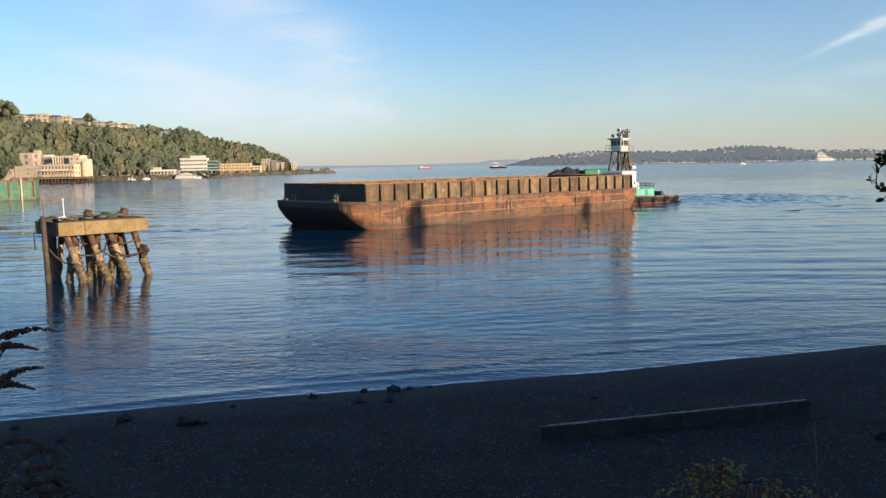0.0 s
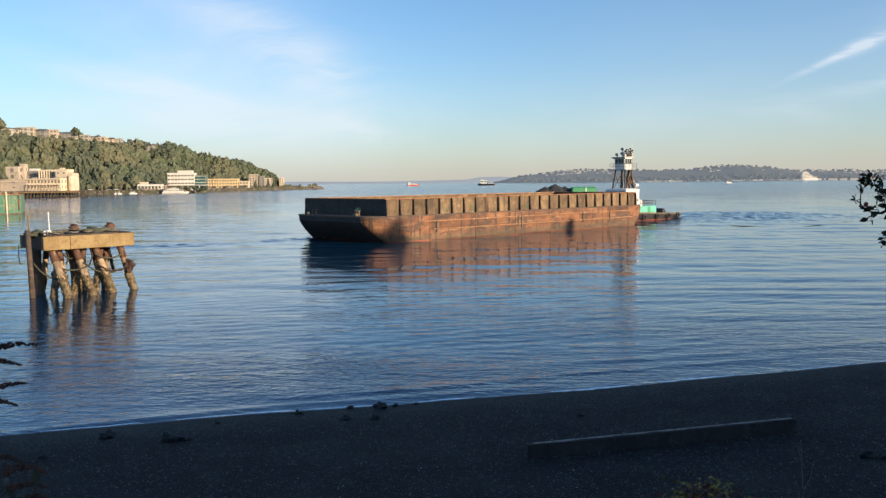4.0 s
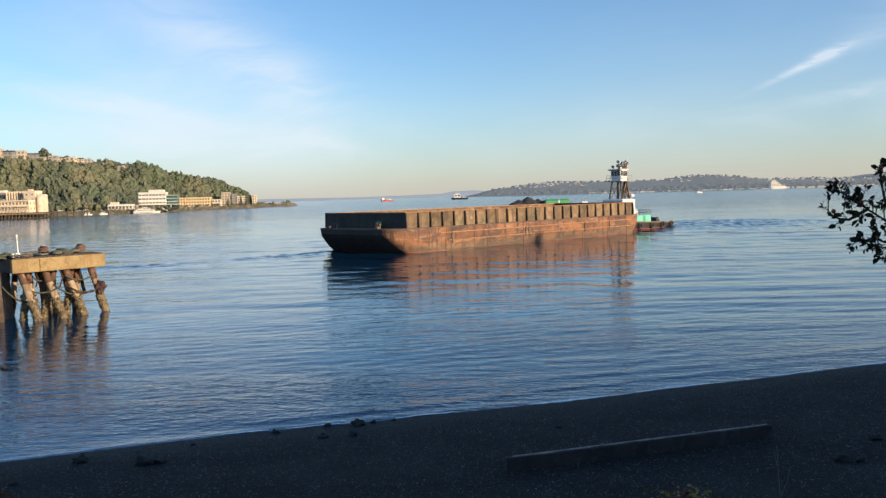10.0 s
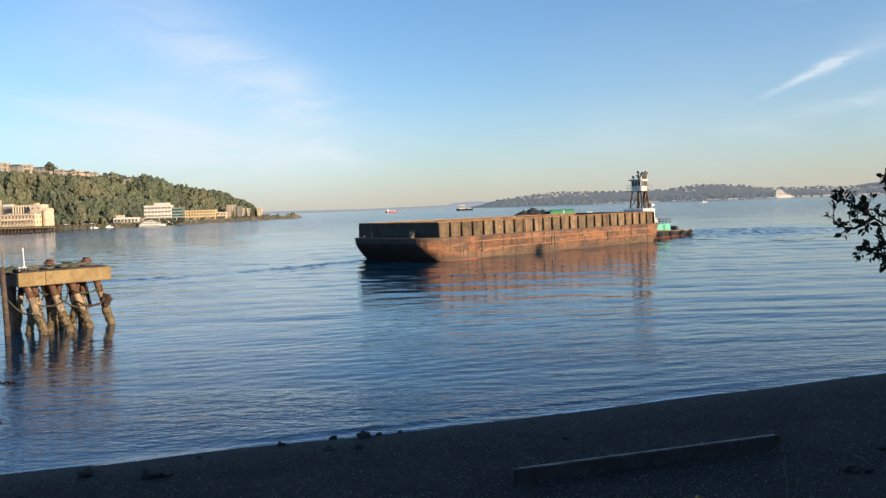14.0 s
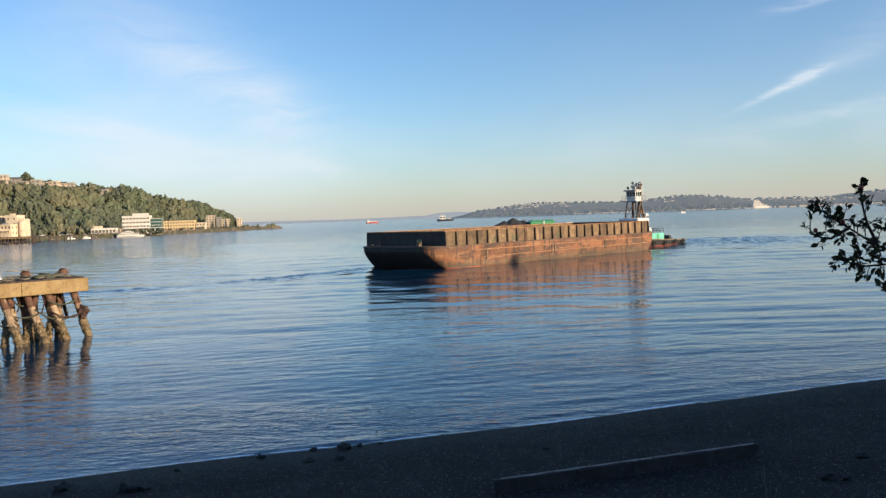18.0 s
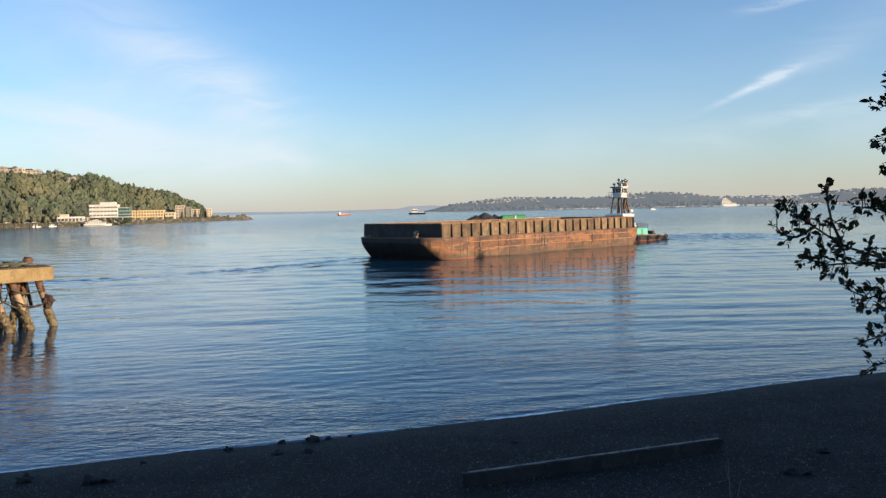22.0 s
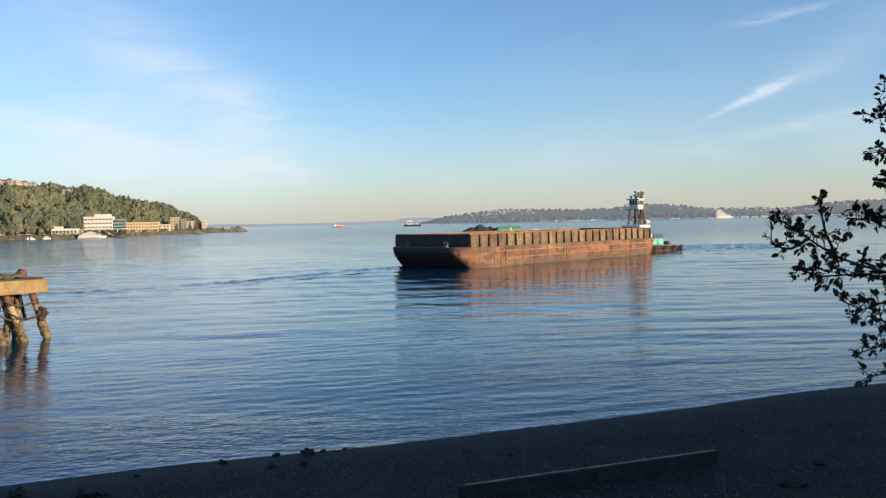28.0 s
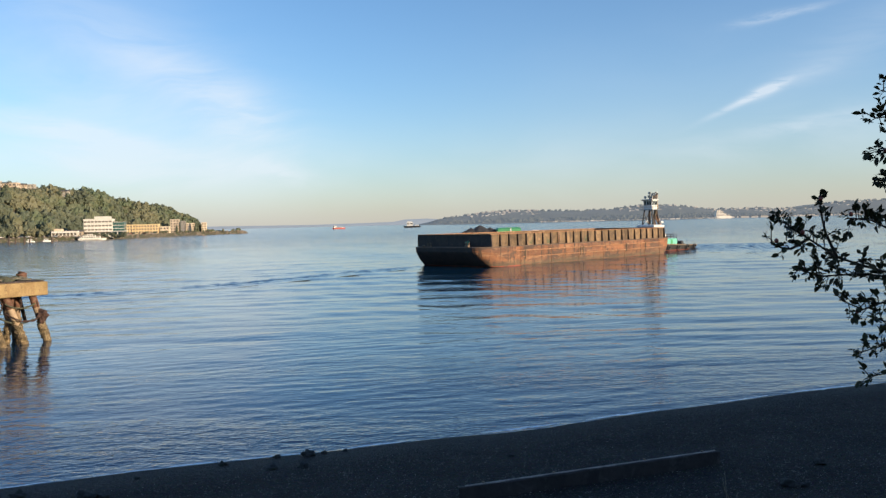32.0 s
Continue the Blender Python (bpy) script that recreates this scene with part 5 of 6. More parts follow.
    building("marina_building", -246, 690, 2.2, 6, 26, 10, 4.6, 1, 9, M_TAN, "low tan marina building on the shore", wide=0.7, pitched=True, roof=1.4)
    pav = building("marina_pavilion", -236.5, 672, 2.6, 6, 19, 7, 4.4, 1, 7, M_OFFICE, "low white marina pavilion with a terrace", wide=0.7, tall=0.5)
    for i in range(8):
        part("terrace_post", Solid().tube((i * 2.6 + 0.4, -1.6, -1.5), (i * 2.6 + 0.4, -1.6, 3.4), 0.14, None, 6), M_OFFICE, pav)
    part("terrace_roof", Solid().box((9.5, -0.9, 3.5), (19.6, 1.9, 0.24), None, 0.04), M_OFFICE, pav)
    part("upper_room", Solid().box((4.6, 3.4, 5.6), (6.0, 5.0, 2.4), None, 0.08), M_CREAM, pav)
    # long yellow building and its cream neighbour
    building("long_hotel", -227, 830, 3.2, 4, 34.5, 12, 8.6, 3, 13, M_YELLOW, "long yellow three-storey shore building", roof=0.7, side=3)
    building("shore_house", -191.5, 834, 3.2, 4, 9, 10, 6.2, 2, 3, M_CREAM, "cream two-storey shore building", roof=0.6)
    for x, w, h, mt, fl in ((-198.6, 9.4, 14, M_TAN, 5), (-187.5, 5.2, 12, M_GREYWALL, 4), (-182, 9.2, 9.6, M_CREAM, 4), (-165.5, 5.0, 10, M_CREAM, 4)):
        building("condominium", x, 912, 3.0, 8, w, 12, h, fl, max(2, int(w / 2.6)), mt, "small condominium block near the point", group="condominiums near the point", roof=0.6)
    # ridge houses
    hr = random.Random(21)
    for k, e, w, h, wall, pitched in ((-0.520, 0.0700, 13, 5.0, M_RIDGE, False), (-0.504, 0.0708, 9, 5.5, M_TAN, True), (-0.4945, 0.0714, 10, 6.0, M_RIDGE, False), (-0.4815, 0.0715, 6, 7.0, M_TAN, False), (-0.475, 0.0692, 11, 6.0, M_GREYWALL, True), (-0.4580, 0.0686, 9, 6.2, M_TAN, False),
                           (-0.444, 0.0655, 9, 5.0, M_GREYWALL, True), (-0.430, 0.0622, 5, 6.0, M_RIDGE, True), (-0.4185, 0.0617, 8, 5.6, M_RIDGE, False), (-0.406, 0.0602, 5, 5.5, M_TAN, True), (-0.3985, 0.0593, 8, 6.4, M_TAN, False), (-0.386, 0.0583, 5, 5.5, M_TAN, True), (-0.377, 0.0570, 6, 4.6, M_RIDGE, False), (-0.340, 0.0497, 6, 3.6, M_RIDGE, True)):
        Y = 690 + (k + 0.53) * 640
        lift = 1.3 if pitched else 0.5
        building("ridge_house", k * Y, Y, 6.2 + e * Y - h - lift, hr.uniform(-2, 12), w, 8, h, 2, max(2, int(w / 3)), wall, "two-storey house among trees on the ridge", "house", 2, pitched=pitched, roof=lift, group="houses along the ridge")
    rt = random.Random(61)
    crowns = []
    for k, e in ((-0.512, 0.0700), (-0.494, 0.0712), (-0.478, 0.0700), (-0.459, 0.0680), (-0.441, 0.0668), (-0.424, 0.0645), (-0.409, 0.0620), (-0.395, 0.0598), (-0.380, 0.0585), (-0.368, 0.0575), (-0.350, 0.054), (-0.330, 0.0500)):
        Y = 690 + (k + 0.53) * 640
        for j in range(4):
            r = rt.uniform(1.6, 3.0)
            crowns.append((Vector((k * Y + rt.uniform(-3, 11), Y - rt.uniform(3, 8), 7 + e * Y - 8.4 + rt.uniform(-1.8, 1.4))), r, 1.1))
        crowns.append((Vector((k * Y + rt.uniform(-4, 10), Y + 11, 7 + e * Y - 4.0)), rt.uniform(2.4, 3.8), 1.2))
    for dx, dz, r in ((0, 0, 2.6), (2.2, -1.6, 2.4), (-2.4, -2.0, 2.2), (0.6, -3.6, 2.8), (4.0, -3.4, 1.8)):
        crowns.append((Vector((-0.4235 * 758 + dx, 758, 7 + 0.0672 * 758 + dz)), r, 0.9))
    woods("ridge_trees", crowns, M_CONIFER, "dark garden trees round the ridge houses")
    # seawall, road poles and parked cars along the shore
    rng = random.Random(9)
    rocks = []
    for i in range(640):
        s = rng.uniform(2.6, 8.9)
        p = bluff(s, rng.uniform(-1.5, 6.0))
        rocks.append((p, rng.uniform(0.6, 1.6), rng.uniform(0.5, 0.8)))
    v, f = KITS[0]
    woods("shore_riprap", rocks, M_SHORE, "pale brown boulders along the far shore", [(v[:42], f[:80])])
    car_me = {}
    for i in range(26):
        s = 4.1 + i * 0.16 + rng.uniform(-0.05, 0.05)
        p = bluff(s, 24 + rng.uniform(-4, 4))
        mt = rng.choice((M_WHITE, M_GREY, M_BLACK, M_WHITE, M_RED))
        if mt.name not in car_me:
            car_me[mt.name] = (Solid().loft([[(-2.1, -0.85, 0.3), (2.1, -0.85, 0.3), (2.1, 0.85, 0.3), (-2.1, 0.85, 0.3)], [(-2.15, -0.88, 0.85), (2.1, -0.88, 0.8), (2.1, 0.88, 0.8), (-2.15, 0.88, 0.85)]]).mesh("body", mt),
                               Solid().loft([[(-1.7, -0.82, 0.84), (1.0, -0.82, 0.82), (1.0, 0.82, 0.82), (-1.7, 0.82, 0.84)], [(-1.3, -0.68, 1.45), (0.3, -0.68, 1.45), (0.3, 0.68, 1.45), (-1.3, 0.68, 1.45)]]).mesh("cabin", M_GLASS),
                               Solid().tube((0, -0.1, 0), (0, 0.1, 0), 0.32, None, 10).mesh("wheel", M_BLACK))
        bm_, cm_, wm_ = car_me[mt.name]
        car = thing("parked_car", pose(p.x, p.y, p.z, 0, 0, 72 + rng.uniform(-6, 6)), "car parked along the far shore road", "car", "cars on the shore road")
        part("body", bm_, None, car)
        part("cabin", cm_, None, car)
        for wx in (-1.3, 1.3):
            for wy in (-0.8, 0.8):
                part("wheel", wm_, None, car, m=pose(wx, wy, 0.32))
    for i in range(9):
        p = bluff(3.7 + i * 0.42, 30)
        pole = thing("street_pole", pose(p.x, p.y, p.z), "wooden utility pole beside the shore road", "pole", "poles along the shore road")
        part("shaft", Solid().tube((0, 0, 0), (0, 0, 10.5), 0.2, 0.14, 7), M_TIMBER_DARK, pole)
        part("crossarm", Solid().box((0, 0, 9.8), (2.2, 0.14, 0.14)), M_TIMBER_DARK, pole)
    # small trees along the shore strip
    spots, pts = [], []
    for i in range(70):
        s = rng.uniform(3.4, 8.3)
        p = bluff(s, rng.uniform(30, 48) if s < 6 else rng.uniform(3, 8))
        r = rng.uniform(1.6, 3.4) * (1 if s < 6 else 0.5)
        spots.append((p + Vector((0, 0, r * 0.9)), r, 1.15))
    for i in range(10):
        p = bluff(8.35 + rng.uniform(-0.1, 0.1), 5)
        spots.append((p + Vector((0, 0, 1.6)), rng.uniform(1.5, 2.4), 1.0))
    woods("shore_trees", spots, M_WOODS, "small green trees and hedges along the shore road")
    hedge = []
    for i in range(60):
        s = rng.uniform(5.2, 7.7)
        p = bluff(s, rng.uniform(16, 27) * (0.7 if s > 6.6 else 1))
        hedge.append((p + Vector((0, 0, 0.7)), rng.uniform(0.9, 1.9), 0.9))
    for i in range(26):
        hedge.append((Vector((rng.uniform(-224, -186), 694.5 + rng.uniform(-1.5, 1.0), rng.uniform(2.6, 4.6))), rng.uniform(1.0, 2.0), 1.0))
    woods("shore_hedge", hedge, M_CONIFER, "dark green hedge before the shore buildings")
    for x, y, h in ((-171.3, 908, 16.5), (-169.6, 915, 13), (-168.6, 920, 11.5), (-190.4, 906, 10)):
        con = thing("conifer", pose(x, y, 2.6), "dark pointed conifer near the point", "tree", "conifers near the point")
        part("trunk", Solid().tube((0, 0, 0), (0, 0, h * 0.9), 0.3, 0.05, 7), M_BARK, con)
        vs, fs, o = [], [], 0
        for j in range(7):
            v, f = KITS[j % 5]
            t = j / 6
            vs.append(v * np.array([2.1, 2.1, 1.9]) * (1 - 0.8 * t) + np.array([0, 0, 2 + (h - 2.5) * t]))
            fs.append(f + o)
            o += len(v)
        part("crown", array_mesh("crown", np.concatenate(vs), np.concatenate(fs), M_CONIFER), None, con)


build_far_shore()


# ---- vessels ----
def hull_ring(l, w, z, rake=0.0):
    pts = [(-l / 2, -w * 0.42), (-l * 0.2, -w / 2), (l * 0.25, -w / 2), (l * 0.42, -w * 0.3)]
    ring = [(x, y, z) for x, y in pts] + [(l / 2 + rake, 0, z)]
    return ring + [(x, -y, z) for x, y in reversed(pts)]


def small_ship(name, m, l, w, h, hullmat, label, decks, stripe=None, category="ship", upper=None):
    s = thing(name, m, label, category)
    part("hull", Solid().loft([hull_ring(l * 0.94, w * 0.9, -1), hull_ring(l, w, h, l * 0.03)]), hullmat, s)
    if stripe:
        part("boot_stripe", Solid().loft([hull_ring(l * 0.955, w * 0.94, 0.05), hull_ring(l * 0.972, w * 0.97, h * 0.35)]), stripe, s)
    for i, (x, ll, ww, z, hh) in enumerate(decks):
        dk = part("superstructure", Solid().box((x, 0, z + hh / 2), (ll, ww, hh), None, 0.08), upper or M_WHITE, s)
        n = max(2, int(ll / max(1.6, hh * 0.8)))
        for j in range(min(n, 14)):
            for sy in (-1, 1):
                part("window", Solid().box((x - ll / 2 + ll * (j + 0.5) / min(n, 14), sy * (ww / 2 + 0.02), z + hh * 0.6), (ll / min(n, 14) * 0.7, 0.06, hh * 0.35)), M_GLASS, dk)
    return s


def build_vessels():
    small_ship("cargo_ship", pose(-31, 1546, 0, 0, 0, 200), 24, 5, 2.6, M_RED, "cargo ship with a red stern and white deckhouses at anchor", [(3.0, 15, 4.6, 1.9, 1.9), (8, 5, 4, 3.8, 2.0), (8.6, 2.4, 3, 5.8, 1.0), (-6, 5, 4, 2.4, 1.2)])
    small_ship("supply_ship", pose(101, 1468, 0, 0, 0, 176), 30, 7, 3.0, M_BLACK, "dark-hulled ship with a white deckhouse far out", [(4.5, 11, 5.5, 3, 6.0), (5.0, 8, 5, 9.0, 2.0), (-8, 9, 4, 3, 1.6)], upper=M_WHITE)
    small_ship("white_ferry", pose(489, 1345, 0, 0, 0, 185), 12, 4, 1.2, M_WHITE, "small white ferry crossing the bay", [(-0.5, 8, 3.6, 1.2, 1.2), (0.5, 3, 3, 2.4, 0.9)])
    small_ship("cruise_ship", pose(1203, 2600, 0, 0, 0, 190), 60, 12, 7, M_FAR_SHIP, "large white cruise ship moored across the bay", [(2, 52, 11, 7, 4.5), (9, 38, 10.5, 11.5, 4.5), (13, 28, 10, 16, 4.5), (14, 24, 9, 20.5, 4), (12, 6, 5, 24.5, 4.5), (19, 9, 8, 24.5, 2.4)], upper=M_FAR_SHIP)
    small_ship("tour_boat", pose(-203, 662, 0, 0, 0, 12), 20, 6, 1.4, M_OFFICE, "pale two-deck tour boat moored at the far shore", [(-1.5, 15, 5, 1.4, 1.5), (-2, 9, 4.4, 2.9, 1.2), (-1, 3, 3, 4.1, 0.9)], M_BLACK, upper=M_OFFICE)
    for x, y in ((-229, 641), (-238, 634)):
        small_ship("motor_boat", pose(x, y, 0, 0, 0, 20), 5.5, 2.2, 0.8, M_WHITE, "small white motor boat moored near the shore", [(-0.5, 3, 1.8, 0.9, 1.1)], category="boat")
    # the moored gravel barge behind
    g = thing("moored_barge", pose(31, 246, 0, 0, 0, 4), "moored flat barge carrying a black coal heap and green gear", "barge")
    part("hull", Solid().loft([[(2, 0.5, -1), (24, 0.5, -1), (24, 10, -1), (2, 10, -1)], [(0, 0, 3.1), (26, 0, 3.1), (26, 10.5, 3.1), (0, 10.5, 3.1)]]), M_RUST_DARK, g)
    part("coaming", Solid().box((13, 0.25, 3.35), (25, 0.2, 0.5), None, 0.03), M_RUST_RAIL, g)
    part("ramp", Solid().box((2.2, 4, 3.55), (4.5, 5, 0.18), pose(0, 0, 0, 0, -14, 0), 0.03), M_RUST_DARK, g)
    heap = Solid()
    for j, (hx, hy, hr, hz) in enumerate(((4.6, 4.6, 3.9, 5.2), (7.6, 5.2, 5.0, 5.95), (10.6, 4.6, 3.6, 5.3), (12.6, 5.6, 2.6, 4.8))):
        rings = []
        for q in range(8):
            t = q / 7
            ring = []
            for i in range(26):
                a = 2 * math.pi * i / 26
                k = 1 + 0.22 * noise.noise(Vector((math.cos(a) * 2.2 + j, math.sin(a) * 2.2, t * 3)))
                r = hr * (1 - 0.96 * t) * k
                ring.append((hx + r * math.cos(a), hy + r * 0.85 * math.sin(a), 3.05 + (hz - 3.05) * t ** 0.9))
            rings.append(ring)
        heap.loft(rings, True)
    part("coal", heap, M_COAL, g, "peaked heap of black coal")
    tank = part("deck_shed", Solid().loft([[(12.2, 1.2, 3.1), (19.6, 1.2, 3.1), (19.6, 5.2, 3.1), (12.2, 5.2, 3.1)], [(12.2, 1.2, 4.6), (19.6, 1.2, 4.7), (19.6, 5.2, 4.7), (12.2, 5.2, 4.6)], [(12.8, 2.2, 5.05), (19.2, 2.2, 5.15), (19.2, 4.2, 5.15), (12.8, 4.2, 5.05)]]), M_GREEN, g, "bright green long deck shed")
    part("shed_band", Solid().box((16.3, 1.17, 4.0), (0.35, 0.1, 1.7)), M_WHITE, tank)
    part("generator", Solid().box((25, 4, 3.6), (1.8, 1.4, 1.0), None, 0.08), M_WHITE, g)
    # the green barge beside the pier
    q = thing("green_barge", pose(-103.4, 210, 0, 0, 0, 202), "moored green barge with rust-streaked steel sides", "barge")
    part("hull", Solid().box((24, -6, 1.9), (48, 12, 5.8), None, 0.12), M_GREEN_HULL, q, "faded green hull with rust runs")
    part("boot_stripe", Solid().box((24, -6, 0.1), (48.1, 12.1, 0.4)), M_RUST_DARK, q)
    part("deck_edge", Solid().box((24, -6, 4.92), (48.3, 12.3, 0.24), None, 0.04), M_RUST_RAIL, q, "rusty deck edge")
    part("mast_pole", Solid().tube((3.2, 0.12, -0.5), (3.2, 0.14, 5.7), 0.2, None, 8), M_CREAM, q, "pale upright pole")
    for x in (0.4, 6.0, 9.5, 15):
        part("fender", Solid().box((x, 0.12, 2.9), (0.35, 0.22, 4.0), None, 0.05), M_RUST, q)
    for x, s in ((1.5, 0.7), (4.6, 0.9), (7.5, 0.6), (11.0, 0.8)):
        part("deck_gear", Solid().ball((x, -1.5, 5.2), s, int(x), 0.5, (1.3, 1, 0.7), 2), M_RUST_DARK, q)
    # a drifting log
    single("floating_log", Solid().pipe([(-0.9, 0, 0.02), (0, 0.05, 0.08), (0.9, 0, 0.03)], [0.2, 0.26, 0.22], 9, 0.08, random.Random(1)), M_TIMBER_DARK, pose(-56, 104, 0, 0, 0, 10), "dark waterlogged log adrift in the bay", "log")


build_vessels()


def build_headland_details():
    rng = random.Random(31)
    s = Solid()
    for i in range(280):
        x = rng.choice((rng.uniform(420, 700), rng.uniform(1000, 1700), rng.uniform(1500, 2600)))
        k = rng.uniform(0.45, 1.0)
        z = head_z(x)
        h, w = rng.uniform(3, 6), rng.uniform(4, 10)
        s.box((x, 2925 + 205 * k, z * min(1, 0.25 + k * 0.8) + h * 0.6), (w, 10, h))
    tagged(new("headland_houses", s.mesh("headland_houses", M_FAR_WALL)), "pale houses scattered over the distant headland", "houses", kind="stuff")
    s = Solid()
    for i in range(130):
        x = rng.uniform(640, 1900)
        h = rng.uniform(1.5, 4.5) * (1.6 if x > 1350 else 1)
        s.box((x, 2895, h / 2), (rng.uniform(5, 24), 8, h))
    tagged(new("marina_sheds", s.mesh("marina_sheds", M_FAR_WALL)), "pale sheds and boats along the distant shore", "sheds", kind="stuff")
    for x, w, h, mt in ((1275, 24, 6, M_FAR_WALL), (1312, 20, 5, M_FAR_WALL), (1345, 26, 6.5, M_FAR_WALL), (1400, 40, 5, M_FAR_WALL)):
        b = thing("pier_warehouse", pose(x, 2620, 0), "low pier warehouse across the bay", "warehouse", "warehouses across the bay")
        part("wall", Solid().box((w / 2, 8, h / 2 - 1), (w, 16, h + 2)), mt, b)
        part("roof", Solid().box((w / 2, 8, h + 0.3), (w + 1, 17, 0.6)), M_ROOF, b)


build_headland_details()


# ---- wake and wash ----
def water2(name, waves):
    m = M_WATER.copy()
    m.name = name
    for nd in m.node_tree.nodes:
        if nd.type == "BUMP":
            nd.inputs["Strength"].default_value = waves
    return m


M_WAKE = water2("disturbed_water", 1.0)
M_FOAM = surface("thin_foam", (0.88, 0.90, 0.91), (0.78, 0.80, 0.82), 0.8, 0.0, 2.0, 12.0, 0.01)


def build_wake():
    line = [Vector(p) for p in ((-95, 76, 0), (-75, 80.5, 0), (-55, 86, 0), (-33, 93, 0), (-17.5, 101, 0), (-5, 116, 0), (8.5, 132, 0), (14, 138, 0))]
    pts = []
    for a, b in zip(line, line[1:]):
        n = max(2, int((b - a).length / 0.5))
        pts += [a.lerp(b, i / n) for i in range(n)]
    m = 40
    vs = []
    for j, p in enumerate(pts):
        d = (pts[min(j + 3, len(pts) - 1)] - pts[max(j - 3, 0)]).normalized()
        side = Vector((-d.y, d.x, 0))
        grow = 3.4 + 2.6 * (1 - j / len(pts))
        for i in range(m):
            t = 2 * i / (m - 1) - 1
            q = p + side * (t * grow)
            fade = (1 - t * t) ** 1.5 * min(1, j / 30)
            broken = 0.55 + 0.9 * noise.noise(Vector((q.x * 0.06, q.y * 0.10, 7)))
            h = 0.05 * math.cos(t * 12.0 + 1.4 * noise.noise(q * 0.2)) + 0.14 * noise.noise(Vector((q.x * 0.5, q.y * 1.3, 1))) + 0.07 * noise.noise(Vector((q.x * 1.3, q.y * 2.6, 3)))
            vs.append((q.x, q.y, 0.006 + max(0.0, (0.08 + h) * 1.1 * fade * max(0.2, broken))))
    i = np.arange(len(pts) - 1)[:, None] * m + np.arange(m - 1)[None, :]
    fs = np.stack([i, i + 1, i + m + 1, i + m], -1).reshape(-1, 4)
    tagged(new("wake", array_mesh("wake", np.array(vs), fs, M_WAKE, True)), "ridge of disturbed water trailing behind the barge", "wake", kind="structure")


def build_wash():
    """Churned water off the tug's stern; origin at the tug's."""
    nx, ny = 90, 60
    vs = []
    for j in range(ny):
        for i in range(nx):
            x, y = -6 + 58 * i / (nx - 1), -30 + 48 * j / (ny - 1)
            u, v = 2 * i / (nx - 1) - 1, 2 * j / (ny - 1) - 1
            fade = max(0.0, 1 - u * u) * max(0.0, 1 - v * v)
            h = noise.noise(Vector((x * 0.35, y * 0.45, 2))) * 0.36 + noise.noise(Vector((x * 0.9, y * 1.3, 5))) * 0.22
            vs.append((x, y, 0.008 + max(-0.004, (0.2 + h) * fade)))
    i = np.arange(ny - 1)[:, None] * nx + np.arange(nx - 1)[None, :]
    fs = np.stack([i, i + 1, i + nx + 1, i + nx], -1).reshape(-1, 4)
    ob = new("propeller_wash", array_mesh("propeller_wash", np.array(vs), fs, M_WAKE, True))
    ob.matrix_basis = TUG.matrix_basis
    return tagged(ob, "churned water round the stern of the tug", "wake", kind="stuff")


build_wake()
WASH = build_wash()


def build_shore_foam():
    """A thin broken line of foam where the water meets the gravel."""
    rng = random.Random(2)
    s = Solid()
    x = -17.0
    while x < 34:
        n = rng.randint(10, 34)
        w = rng.choice((rng.uniform(0.02, 0.04), rng.uniform(0.03, 0.06), rng.uniform(0.06, 0.12)))
        off = rng.uniform(-0.02, 0.06)
        xs = [x + 0.10 * i for i in range(n)]
        top, low = [], []
        for i, q in enumerate(xs):
            k = max(0.0, math.sin(math.pi * i / (n - 1))) ** 0.6
            y = shore_y(q) + off + 0.07 * noise.noise(Vector((q * 1.3, 0, 0)))
            top.append((q, y + w * k * (0.8 + 0.9 * noise.noise(Vector((q * 4.1, 3, 0)))), 0.034))
            low.append((q, y - w * k * (0.8 + 0.9 * noise.noise(Vector((q * 3.3, 9, 0)))), 0.028))
        s.add(top + low, [(i, i + 1, n + i + 1, n + i) for i in range(n - 1)])
        x += 0.10 * n + rng.choice((-0.3, 0.3, 0.9, 2.4))
    tagged(new("shore_foam", s.mesh("shore_foam", M_FOAM)), "thin broken line of foam along the water's edge", "foam", kind="stuff")


build_shore_foam()


# ---- the beach ----
def drop(x, y):
    return Vector((x, y, ground_z(x, y)))


